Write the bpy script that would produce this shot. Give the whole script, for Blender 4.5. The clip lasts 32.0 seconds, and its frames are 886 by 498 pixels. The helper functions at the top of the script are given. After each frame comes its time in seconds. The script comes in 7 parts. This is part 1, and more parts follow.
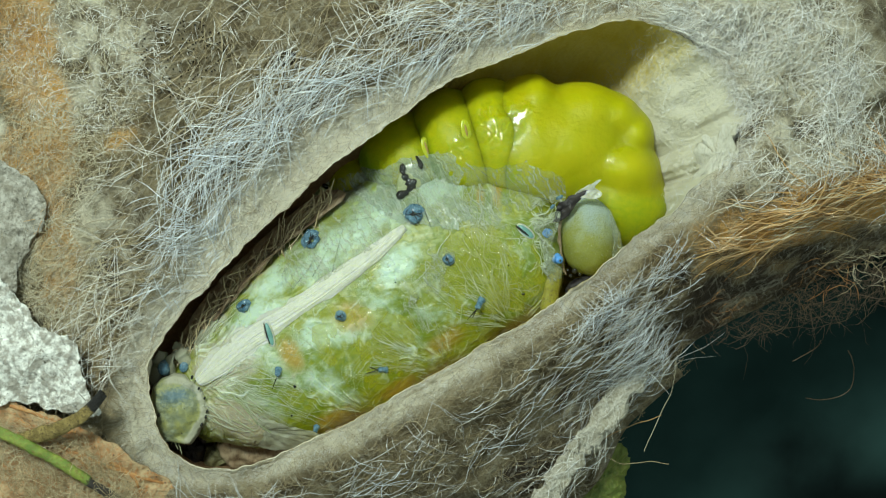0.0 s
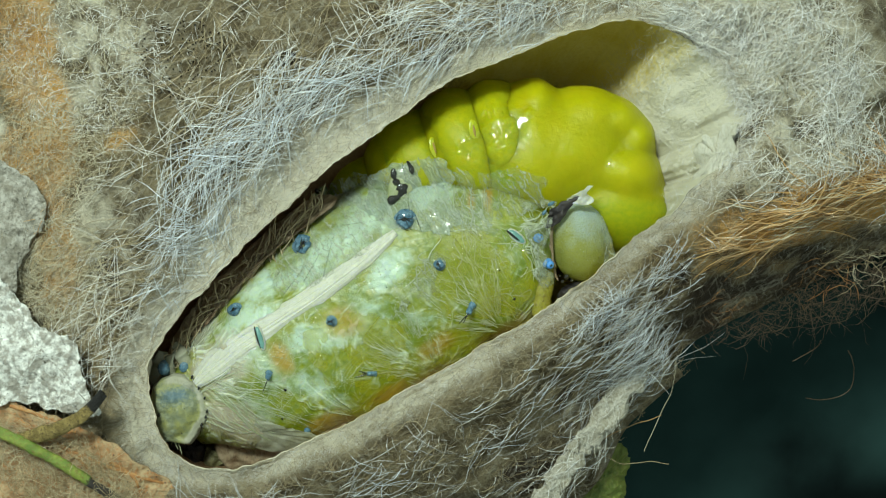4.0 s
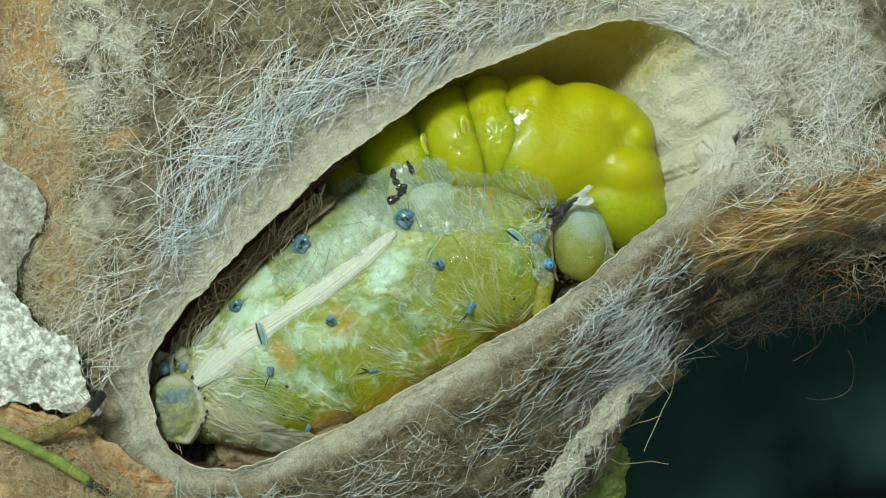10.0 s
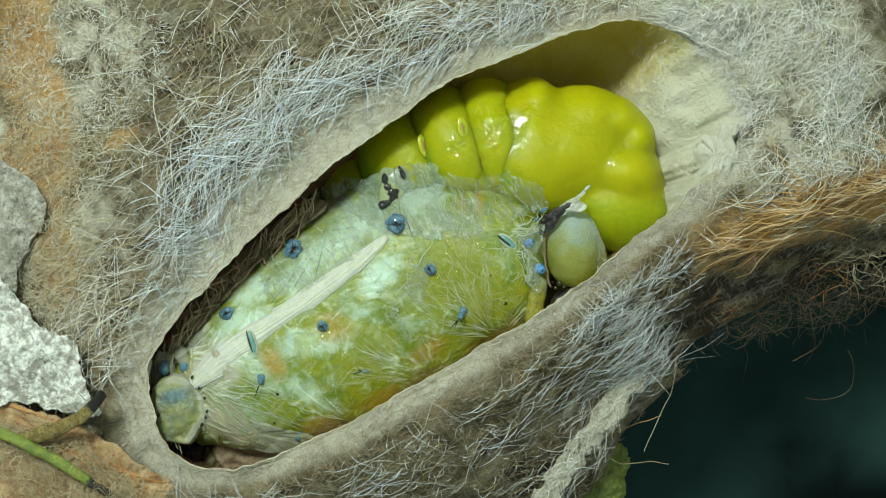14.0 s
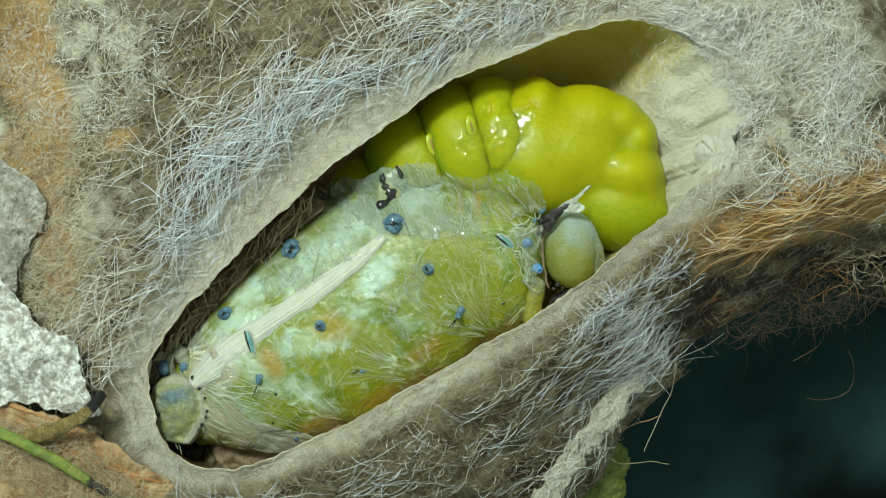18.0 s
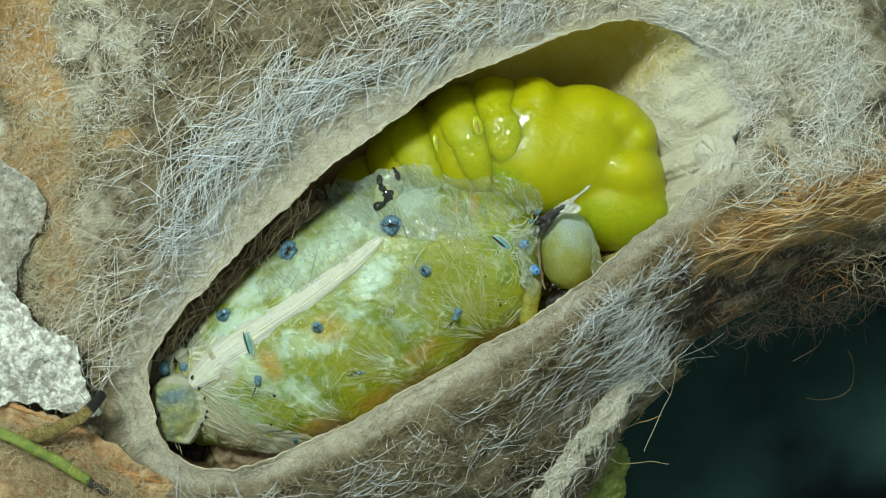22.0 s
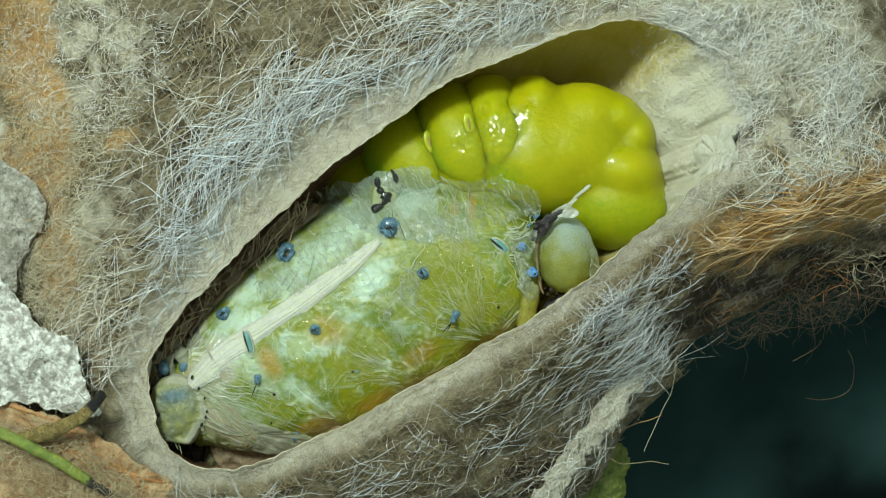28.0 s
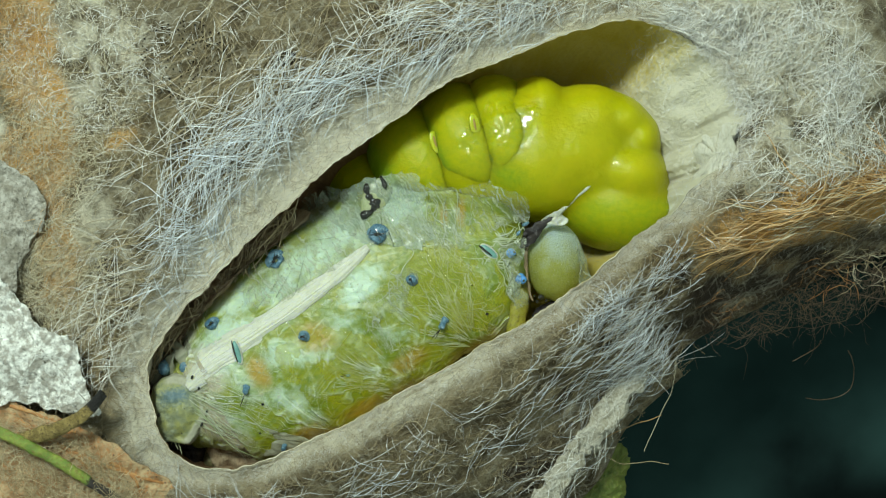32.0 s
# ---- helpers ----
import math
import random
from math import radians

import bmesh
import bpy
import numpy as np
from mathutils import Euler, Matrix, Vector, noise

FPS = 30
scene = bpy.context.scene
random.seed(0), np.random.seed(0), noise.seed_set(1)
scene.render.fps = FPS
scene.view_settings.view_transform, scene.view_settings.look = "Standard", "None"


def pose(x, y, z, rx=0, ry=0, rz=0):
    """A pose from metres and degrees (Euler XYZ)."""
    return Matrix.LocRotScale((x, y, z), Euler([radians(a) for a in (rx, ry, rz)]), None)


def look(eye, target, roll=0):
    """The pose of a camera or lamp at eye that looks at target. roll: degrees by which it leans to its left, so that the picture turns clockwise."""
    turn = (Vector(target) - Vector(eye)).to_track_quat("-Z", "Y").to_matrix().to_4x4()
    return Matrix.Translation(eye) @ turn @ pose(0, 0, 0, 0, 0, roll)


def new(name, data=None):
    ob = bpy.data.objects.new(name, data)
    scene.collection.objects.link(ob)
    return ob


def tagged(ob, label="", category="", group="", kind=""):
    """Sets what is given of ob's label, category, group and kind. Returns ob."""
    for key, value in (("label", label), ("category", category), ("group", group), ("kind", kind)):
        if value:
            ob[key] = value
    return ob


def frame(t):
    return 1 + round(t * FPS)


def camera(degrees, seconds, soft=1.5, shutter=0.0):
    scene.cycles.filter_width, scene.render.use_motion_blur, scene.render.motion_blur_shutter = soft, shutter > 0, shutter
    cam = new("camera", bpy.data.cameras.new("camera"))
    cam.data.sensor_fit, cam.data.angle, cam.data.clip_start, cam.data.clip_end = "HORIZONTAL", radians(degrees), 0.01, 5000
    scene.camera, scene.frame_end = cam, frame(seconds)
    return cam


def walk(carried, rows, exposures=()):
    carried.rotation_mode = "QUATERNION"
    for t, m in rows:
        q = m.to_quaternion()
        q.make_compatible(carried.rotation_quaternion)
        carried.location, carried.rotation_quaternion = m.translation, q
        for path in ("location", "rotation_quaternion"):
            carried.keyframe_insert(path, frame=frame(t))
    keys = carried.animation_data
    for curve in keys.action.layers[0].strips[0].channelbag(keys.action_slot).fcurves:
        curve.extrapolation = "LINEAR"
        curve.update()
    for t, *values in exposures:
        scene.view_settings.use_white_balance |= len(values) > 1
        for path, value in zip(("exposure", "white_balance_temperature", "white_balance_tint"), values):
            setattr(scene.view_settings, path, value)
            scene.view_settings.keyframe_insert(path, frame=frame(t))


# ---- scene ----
from mathutils.bvhtree import BVHTree

# The place in millimetres about the middle of the cut rim, x to the right, y away along
# the table, z up; HIGH lifts it so that the table top is at zero.
MM, HIGH = 0.001, 32.0
SEED = np.random.default_rng(7)

cam = camera(34, 32.0, soft=1.2)
walk(cam, [(0, pose(0, 0, (114.49 + HIGH) * MM)), (32.0, pose(0, 0, (114.49 + HIGH) * MM))])

# ---- light: one cool bench lamp to one side, an added even fill for the room's bounce ----
world = bpy.data.worlds.new("room_fill")
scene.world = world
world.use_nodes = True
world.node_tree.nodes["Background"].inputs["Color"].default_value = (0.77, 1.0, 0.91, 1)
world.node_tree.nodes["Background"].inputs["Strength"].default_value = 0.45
lamp_data = bpy.data.lights.new("bench_lamp", "AREA")
lamp_data.shape, lamp_data.size, lamp_data.energy = "DISK", 0.058, 0.90
lamp_data.color = (0.85, 1.0, 0.90)
lamp = new("bench_lamp", lamp_data)
lamp.matrix_world = look((-0.075, 0.125, 0.28), (0, 0, 0.03))
scene.view_settings.exposure = 0.0


# ---- shapes ----
def fade(a, b, x):
    t = np.clip((x - a) / (b - a), 0, 1)
    return t * t * (3 - 2 * t)


def lump(p, size, seed=0):
    """Smooth value noise from -1 to 1 at the points p, with lumps of that many millimetres."""
    q = np.asarray(p, float) / size + 31.7 * (seed + 1)
    i = np.floor(q).astype(np.int64)
    f = q - i
    f = f * f * (3 - 2 * f)
    total = 0
    for c in range(8):
        o = np.array([c & 1, c >> 1 & 1, c >> 2 & 1])
        k = i + o
        h = (k[..., 0] * 374761393 + k[..., 1] * 668265263 + k[..., 2] * 2147483647 + seed * 974711) & 0x7FFFFFFF
        h = (h ^ (h >> 13)) * 1274126177 & 0x7FFFFFFF
        w = np.where(o, f, 1 - f).prod(-1)
        total = total + w * (((h ^ (h >> 16)) & 0xFFFF) / 32767.5 - 1)
    return total


def rounds(points, count, closed=False):
    """A smooth curve through a few points."""
    p = np.asarray(points, float)
    n = len(p)
    t = np.linspace(0, n if closed else n - 1, count, endpoint=not closed)
    i = np.minimum(t.astype(int), n - 1 if closed else n - 2)
    f = (t - i)[:, None]
    if closed:
        a, b, c, d = (p[(i + k) % n] for k in (-1, 0, 1, 2))
    else:
        a, b, c, d = (p[np.clip(i + k, 0, n - 1)] for k in (-1, 0, 1, 2))
    return 0.5 * (2 * b + (c - a) * f + (2 * a - 5 * b + 4 * c - d) * f**2 + (3 * b - a - 3 * c + d) * f**3)


def sheet(rows, cols, wrap_rows=False, wrap_cols=False):
    """Quads of a grid of rows x cols points."""
    i, j = np.meshgrid(np.arange(rows if wrap_rows else rows - 1), np.arange(cols if wrap_cols else cols - 1), indexing="ij")
    a, b = (i + 1) % rows, (j + 1) % cols
    return np.stack([i * cols + j, i * cols + b, a * cols + b, a * cols + j], -1).reshape(-1, 4)


PLACE = {}


def empty(name, at, label, category, group="", kind=""):
    ob = new(name)
    PLACE[ob.name] = np.array(at, float)
    ob.location = (at[0] * MM, at[1] * MM, (at[2] + HIGH) * MM)
    ob.empty_display_size = 0.005
    return tagged(ob, label, category, group, kind)


def solid(name, verts, faces, material, parent=None, label="", at=None, tints=None, smooth=True):
    """One mesh object from points in millimetres; at is its own origin."""
    verts = np.asarray(verts, float).reshape(-1, 3)
    faces = np.asarray(faces)
    at = verts.mean(0) if at is None else np.array(at, float)
    mesh = bpy.data.meshes.new(name)
    n, k = faces.shape
    mesh.vertices.add(len(verts))
    mesh.vertices.foreach_set("co", ((verts - at) * MM).ravel())
    mesh.loops.add(n * k)
    mesh.loops.foreach_set("vertex_index", faces.ravel().astype(np.int32))
    mesh.polygons.add(n)
    mesh.polygons.foreach_set("loop_start", np.arange(0, n * k, k, dtype=np.int32))
    mesh.polygons.foreach_set("loop_total", np.full(n, k, dtype=np.int32))
    mesh.polygons.foreach_set("use_smooth", np.full(n, smooth))
    for key, values in (tints or {}).items():
        mesh.attributes.new(key, "FLOAT", "POINT").data.foreach_set("value", np.asarray(values, np.float32).ravel())
    mesh.update()
    mesh.validate()
    mesh.materials.append(material)
    ob = new(name, mesh)
    PLACE[ob.name] = at
    if parent is None:
        ob.location = (at[0] * MM, at[1] * MM, (at[2] + HIGH) * MM)
    else:
        ob.parent = parent
        ob.location = (at - PLACE[parent.name]) * MM
    if label:
        ob["label"] = label
    return ob


def tube(path, radius, sides=8, flat=1.0, caps=True):
    """Points and quads of a tube along a path; radius may change along it; flat squeezes its height."""
    path = np.asarray(path, float)
    n = len(path)
    radius = np.broadcast_to(np.asarray(radius, float), (n,)).copy()
    if caps:
        radius[0] *= 0.25
        radius[-1] *= 0.25
    way = np.gradient(path, axis=0)
    way /= np.linalg.norm(way, axis=1)[:, None] + 1e-9
    side = np.cross(way, np.where(np.abs(way[:, 2:]) > 0.9, (1.0, 0, 0), (0, 0, 1.0)))
    side /= np.linalg.norm(side, axis=1)[:, None] + 1e-9
    over = np.cross(side, way)
    a = np.linspace(0, 2 * np.pi, sides, endpoint=False)
    v = path[:, None] + radius[:, None, None] * (np.cos(a)[None, :, None] * side[:, None] + flat * np.sin(a)[None, :, None] * over[:, None])
    return v.reshape(-1, 3), sheet(n, sides, wrap_cols=True)


def joined(pieces):
    verts, faces, base = [], [], 0
    for v, f in pieces:
        verts.append(v)
        faces.append(np.asarray(f) + base)
        base += len(v)
    return np.concatenate(verts), np.concatenate(faces)


def ball(centre, radii, turn=0.0, rough=0.0, size=2.0, seed=0, power=1.0, rows=40, cols=64, tip=0.0):
    """An egg about centre, its first radius turned by that many degrees, with a lumpy surface."""
    u = np.linspace(0.001, np.pi - 0.001, rows)[:, None]
    w = np.linspace(0, 2 * np.pi, cols, endpoint=False)[None]
    d = np.stack([np.sin(u) * np.cos(w), np.sin(u) * np.sin(w), np.cos(u) + 0 * w], -1)
    d = np.sign(d) * np.abs(d) ** power
    r = 1 + rough * (lump(d * np.array(radii) + np.array(centre), size, seed) + 0.4 * lump(d * np.array(radii) + np.array(centre), size * 0.4, seed + 5))
    p = d * r[..., None] * np.array(radii)
    c, s = math.cos(radians(turn)), math.sin(radians(turn))
    x, y, z = p[..., 0], p[..., 1], p[..., 2] + tip * p[..., 0]
    return np.stack([c * x - s * y, s * x + c * y, z], -1).reshape(-1, 3) + np.array(centre), sheet(rows, cols, wrap_cols=True)


def patches(xy, spots):
    """From 0 to 1: how far the points lie inside soft oval patches (x, y, long, wide, turn)."""
    out = np.zeros(len(xy))
    for x, y, a, b, turn in spots:
        c, s = math.cos(radians(turn)), math.sin(radians(turn))
        dx, dy = xy[:, 0] - x, xy[:, 1] - y
        out = np.maximum(out, np.exp(-(((c * dx + s * dy) / a) ** 2 + ((c * dy - s * dx) / b) ** 2)))
    return out


# ---- materials ----
def paint(name, colours, grain=1.0, rough=0.6, bump=0.3, size=4.0, tints=(), islands=0.0, sss=0.0, sss_size=1.5, coat=0.0, spread=(0.35, 0.65),
          stretch=(1, 1, 1), sheen=0.0, through_light=0.0, clear=0.0, specks=None, rough_change=0.15, fine=0.25, bump_far=0.1, creases=None, webs=None, wet_bump=False, spec=0.5, fibres=None, wet=False):
    """A surface: two colours mixed by a large noise and a fine grain, tinted where the mesh's own attributes say so."""
    m = bpy.data.materials.new(name)
    m.use_nodes = True
    nodes, links = m.node_tree.nodes, m.node_tree.links
    shade = nodes["Principled BSDF"]

    def put(kind, **values):
        node = nodes.new(kind)
        for key, value in values.items():
            node.inputs[key].default_value = value
        return node

    def mix(fac, a, b):
        node = nodes.new("ShaderNodeMix")
        node.data_type = "RGBA"
        for socket, value in ((node.inputs[0], fac), (node.inputs[6], a), (node.inputs[7], b)):
            if isinstance(value, bpy.types.NodeSocket):
                links.new(value, socket)
            else:
                socket.default_value = value if isinstance(value, float) else (*value, 1)
        return node.outputs[2]

    def ramp(value, low, high):
        node = put("ShaderNodeMapRange", **{"From Min": low, "From Max": high})
        node.interpolation_type = "SMOOTHSTEP"
        links.new(value, node.inputs["Value"])
        return node.outputs["Result"]

    def times(a, b):
        node = nodes.new("ShaderNodeMath")
        node.operation = "MULTIPLY"
        for socket, value in zip(node.inputs, (a, b)):
            if isinstance(value, bpy.types.NodeSocket):
                links.new(value, socket)
            else:
                socket.default_value = value
        return node.outputs[0]

    spot = put("ShaderNodeMapping", Scale=(1000 * stretch[0], 1000 * stretch[1], 1000 * stretch[2]))
    links.new(nodes.new("ShaderNodeTexCoord").outputs["Object"], spot.inputs["Vector"])
    big = put("ShaderNodeTexNoise", Scale=1 / size, Detail=4.0, Roughness=0.6)
    small = put("ShaderNodeTexNoise", Scale=2.2 / grain, Detail=5.0, Roughness=0.65)
    for node in (big, small):
        links.new(spot.outputs["Vector"], node.inputs["Vector"])
    colour = mix(ramp(big.outputs["Fac"], *spread), colours[0], colours[1])
    colour = mix(times(ramp(small.outputs["Fac"], 0.45, 0.75), fine * 2), colour, colours[2] if len(colours) > 2 else colours[1])
    for key, tint, low, high in tints:
        node = nodes.new("ShaderNodeAttribute")
        node.attribute_name = key
        wobble = nodes.new("ShaderNodeMath")
        wobble.operation = "MULTIPLY_ADD"
        links.new(small.outputs["Fac"], wobble.inputs[0])
        wobble.inputs[1].default_value = 0.7
        links.new(node.outputs["Fac"], wobble.inputs[2])
        colour = mix(ramp(wobble.outputs[0], low + 0.35, high + 0.35), colour, tint)
    if islands:
        geo = nodes.new("ShaderNodeNewGeometry")
        colour = mix(times(geo.outputs["Random Per Island"], islands), colour, colours[-1])
    if specks:
        dots = put("ShaderNodeTexVoronoi", Scale=1 / specks[1], Randomness=1.0)
        links.new(spot.outputs["Vector"], dots.inputs["Vector"])
        colour = mix(ramp(dots.outputs["Distance"], specks[2], specks[2] * 0.6), colour, specks[0])
    relief_height = small.outputs["Fac"]
    if fibres:
        # matted fibres: thin streaks that cross at three angles, a colour, their strength and their height
        for turn, seed in ((0.35, 0.0), (0.95, 3.1), (2.2, 7.7)):
            swirl = nodes.new("ShaderNodeVectorMath")
            swirl.operation = "MULTIPLY_ADD"
            links.new(big.outputs["Color"], swirl.inputs[0])
            swirl.inputs[1].default_value = (1.6, 1.6, 0.0)
            links.new(spot.outputs["Vector"], swirl.inputs[2])
            lie = put("ShaderNodeMapping", Rotation=(0, 0, -turn))
            links.new(swirl.outputs[0], lie.inputs["Vector"])
            thin = put("ShaderNodeMapping", Scale=(0.45, 4.5, 0.45), Location=(seed, seed, seed))
            links.new(lie.outputs["Vector"], thin.inputs["Vector"])
            hair = put("ShaderNodeTexNoise", Scale=1.0, Detail=3.0, Roughness=0.6)
            links.new(thin.outputs["Vector"], hair.inputs["Vector"])
            line = ramp(hair.outputs["Fac"], 0.54, 0.66)
            colour = mix(times(line, fibres[1]), colour, fibres[0])
            total = nodes.new("ShaderNodeMath")
            links.new(times(hair.outputs["Fac"], fibres[2]), total.inputs[0])
            links.new(relief_height, total.inputs[1])
            relief_height = total.outputs[0]
    if creases:
        lie = nodes.new("ShaderNodeCombineXYZ")
        for k, key in enumerate(("along", "round")):
            node = nodes.new("ShaderNodeAttribute")
            node.attribute_name = key
            links.new(node.outputs["Fac"], lie.inputs[k])
        wide = put("ShaderNodeMapping", Scale=(creases[1], creases[2], 1))
        links.new(lie.outputs[0], wide.inputs["Vector"])
        line = put("ShaderNodeTexNoise", Scale=1.0, Detail=5.0, Roughness=0.6, Distortion=0.6)
        links.new(wide.outputs["Vector"], line.inputs["Vector"])
        colour = mix(times(ramp(line.outputs["Fac"], 0.52, 0.68), creases[3]), colour, creases[0])
        total = nodes.new("ShaderNodeMath")
        links.new(times(line.outputs["Fac"], creases[4]), total.inputs[0])
        links.new(relief_height, total.inputs[1])
        relief_height = total.outputs[0]
    if webs:
        # thin jagged pale lines, a net of crinkles with gaps
        stir = put("ShaderNodeTexNoise", Scale=0.9, Detail=3.0, Roughness=0.6)
        links.new(lie.outputs[0], stir.inputs["Vector"])
        push = nodes.new("ShaderNodeVectorMath")
        push.operation = "MULTIPLY_ADD"
        links.new(stir.outputs["Color"], push.inputs[0])
        push.inputs[1].default_value = (1.2, 1.2, 0.0)
        links.new(lie.outputs[0], push.inputs[2])
        wide = put("ShaderNodeMapping", Scale=(webs[1], webs[2], 1))
        links.new(push.outputs[0], wide.inputs["Vector"])
        cell = put("ShaderNodeTexVoronoi", Scale=1.0, Randomness=1.0)
        cell.feature = "DISTANCE_TO_EDGE"
        links.new(wide.outputs["Vector"], cell.inputs["Vector"])
        thin = times(ramp(cell.outputs["Distance"], webs[3], webs[3] * 0.3), ramp(stir.outputs["Fac"], 0.42, 0.60))
        colour = mix(times(thin, webs[4]), colour, webs[0])
        total = nodes.new("ShaderNodeMath")
        links.new(times(thin, 0.5), total.inputs[0])
        links.new(relief_height, total.inputs[1])
        relief_height = total.outputs[0]
    links.new(colour, shade.inputs["Base Color"])
    links.new(ramp(small.outputs["Fac"], 0.2, 0.8), (r := put("ShaderNodeMapRange", **{"To Min": max(rough - rough_change, 0.05), "To Max": min(rough + rough_change, 1.0)})).inputs["Value"])
    slick = r.outputs["Result"]
    if wet:
        node = nodes.new("ShaderNodeAttribute")
        node.attribute_name = "wet"
        sink = put("ShaderNodeMapRange", **{"To Min": 1.0, "To Max": 0.16})
        links.new(node.outputs["Fac"], sink.inputs["Value"])
        slick = times(slick, sink.outputs["Result"])
        links.new(times(node.outputs["Fac"], 0.9), shade.inputs["Coat Weight"])
    links.new(slick, shade.inputs["Roughness"])
    relief = put("ShaderNodeBump", Strength=bump, Distance=bump_far * MM)
    links.new(relief_height, relief.inputs["Height"])
    links.new(relief.outputs["Normal"], shade.inputs["Normal"])
    if sss:
        shade.inputs["Subsurface Weight"].default_value = sss
        shade.inputs["Subsurface Radius"].default_value = (1.0, 0.9, 0.25)
        shade.inputs["Subsurface Scale"].default_value = sss_size * MM
    shade.inputs["Specular IOR Level"].default_value = spec
    if not wet:
        shade.inputs["Coat Weight"].default_value = coat
    if wet_bump:
        links.new(relief.outputs["Normal"], shade.inputs["Coat Normal"])
    shade.inputs["Coat Roughness"].default_value = 0.08
    shade.inputs["Sheen Weight"].default_value = sheen
    last = shade.outputs[0]
    if through_light:
        glow = nodes.new("ShaderNodeBsdfTranslucent")
        links.new(colour, glow.inputs["Color"])
        both = put("ShaderNodeMixShader", Fac=through_light)
        links.new(last, both.inputs[1])
        links.new(glow.outputs[0], both.inputs[2])
        last = both.outputs[0]
    if clear:
        hole = nodes.new("ShaderNodeBsdfTransparent")
        both = nodes.new("ShaderNodeMixShader")
        veil = put("ShaderNodeMapRange", **{"From Min": 0.32, "From Max": 0.66, "To Min": clear * 0.7, "To Max": clear})
        links.new(big.outputs["Fac"], veil.inputs["Value"])
        see = veil.outputs["Result"]
        if fibres:
            thick = put("ShaderNodeMapRange", **{"From Min": 0.50, "From Max": 0.64, "To Min": 1.0, "To Max": 0.45})
            links.new(hair.outputs["Fac"], thick.inputs["Value"])
            see = times(see, thick.outputs["Result"])
        links.new(see, both.inputs[0])
        links.new(last, both.inputs[1])
        links.new(hole.outputs[0], both.inputs[2])
        last = both.outputs[0]
    links.new(last, nodes["Material Output"].inputs["Surface"])
    return m


CLOTH = paint("dark_green_cloth", [(0.010, 0.024, 0.022), (0.022, 0.050, 0.046), (0.015, 0.035, 0.032)], grain=30, size=40, rough=0.95, bump=0.1, spec=0.05, spread=(0.38, 0.64), tints=[("falloff_stripe", (0.0015, 0.003, 0.003), -0.3, 1.25)])
SILK_MAT = paint("matted_silk", [(0.125, 0.090, 0.042), (0.33, 0.265, 0.15), (0.07, 0.046, 0.020)], grain=0.30, size=2.4, rough=0.75, bump=1.0, fine=0.40, bump_far=0.28,
                 tints=[("cream", (0.90, 0.83, 0.64), 0.05, 0.72), ("rust", (0.88, 0.47, 0.12), 0.05, 0.6), ("umber_shade", (0.045, 0.028, 0.013), 0.2, 0.7)], through_light=0.3, fibres=((0.66, 0.60, 0.46), 0.30, 0.9))
# yellow base takes in the pupa's bounced light; brown is painted shade
SILK_WALL = paint("smooth_inner_silk", [(0.80, 0.62, 0.08), (0.86, 0.70, 0.16), (0.72, 0.52, 0.06)], grain=0.7, size=3, rough=0.5, bump=0.8, through_light=0.3, fine=0.25, bump_far=0.3, fibres=((0.90, 0.80, 0.36), 0.10, 0.5),
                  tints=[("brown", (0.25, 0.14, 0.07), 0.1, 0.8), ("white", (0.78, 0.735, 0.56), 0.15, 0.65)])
SILK_ROLL = paint("rolled_cream_silk", [(0.40, 0.36, 0.26), (0.60, 0.56, 0.45), (0.24, 0.19, 0.11)], grain=0.4, size=1.0, rough=0.5, bump=1.0, fine=0.4, bump_far=0.25, fibres=((0.78, 0.75, 0.66), 0.4, 0.8))
SILK_EDGE = paint("papery_silk_edge", [(0.50, 0.44, 0.31), (0.60, 0.55, 0.42), (0.34, 0.27, 0.17)], grain=0.5, size=2, rough=0.6, bump=0.7, fine=0.4)
FIBRE_WHITE = paint("white_silk_thread", [(0.90, 0.89, 0.84), (0.94, 0.94, 0.94), (0.52, 0.45, 0.30)], rough=0.14, bump=0.0, islands=0.7, rough_change=0.08)
FIBRE_TAN = paint("tan_silk_thread", [(0.50, 0.395, 0.22), (0.66, 0.56, 0.36), (0.22, 0.15, 0.07)], rough=0.25, bump=0.0, islands=0.9)
FIBRE_RUST = paint("rust_silk_thread", [(0.74, 0.45, 0.17), (0.88, 0.72, 0.46), (0.48, 0.24, 0.07)], rough=0.14, bump=0.0, islands=0.85, through_light=0.15, rough_change=0.06)
FIBRE_CREAM = paint("cream_silk_thread", [(0.70, 0.63, 0.44), (0.82, 0.77, 0.62), (0.48, 0.39, 0.23)], rough=0.2, bump=0.0, islands=0.9)
# blue-white base: the cool lamp's glint put into the thread colour
FIBRE_GLINT = paint("glint_toned_silk_thread", [(0.78, 0.85, 0.94), (0.88, 0.92, 0.96), (0.42, 0.39, 0.32)], rough=0.13, bump=0.0, islands=0.75, rough_change=0.08)
RUST_VEIN = paint("rust_leaf_vein", [(0.40, 0.17, 0.05), (0.50, 0.26, 0.09), (0.26, 0.10, 0.03)], grain=0.4, size=1, rough=0.6, bump=0.6)
FIBRE_DARK = paint("dark_brown_silk_thread", [(0.07, 0.042, 0.018), (0.12, 0.08, 0.04), (0.035, 0.02, 0.01)], rough=0.5, bump=0.0, islands=0.9)
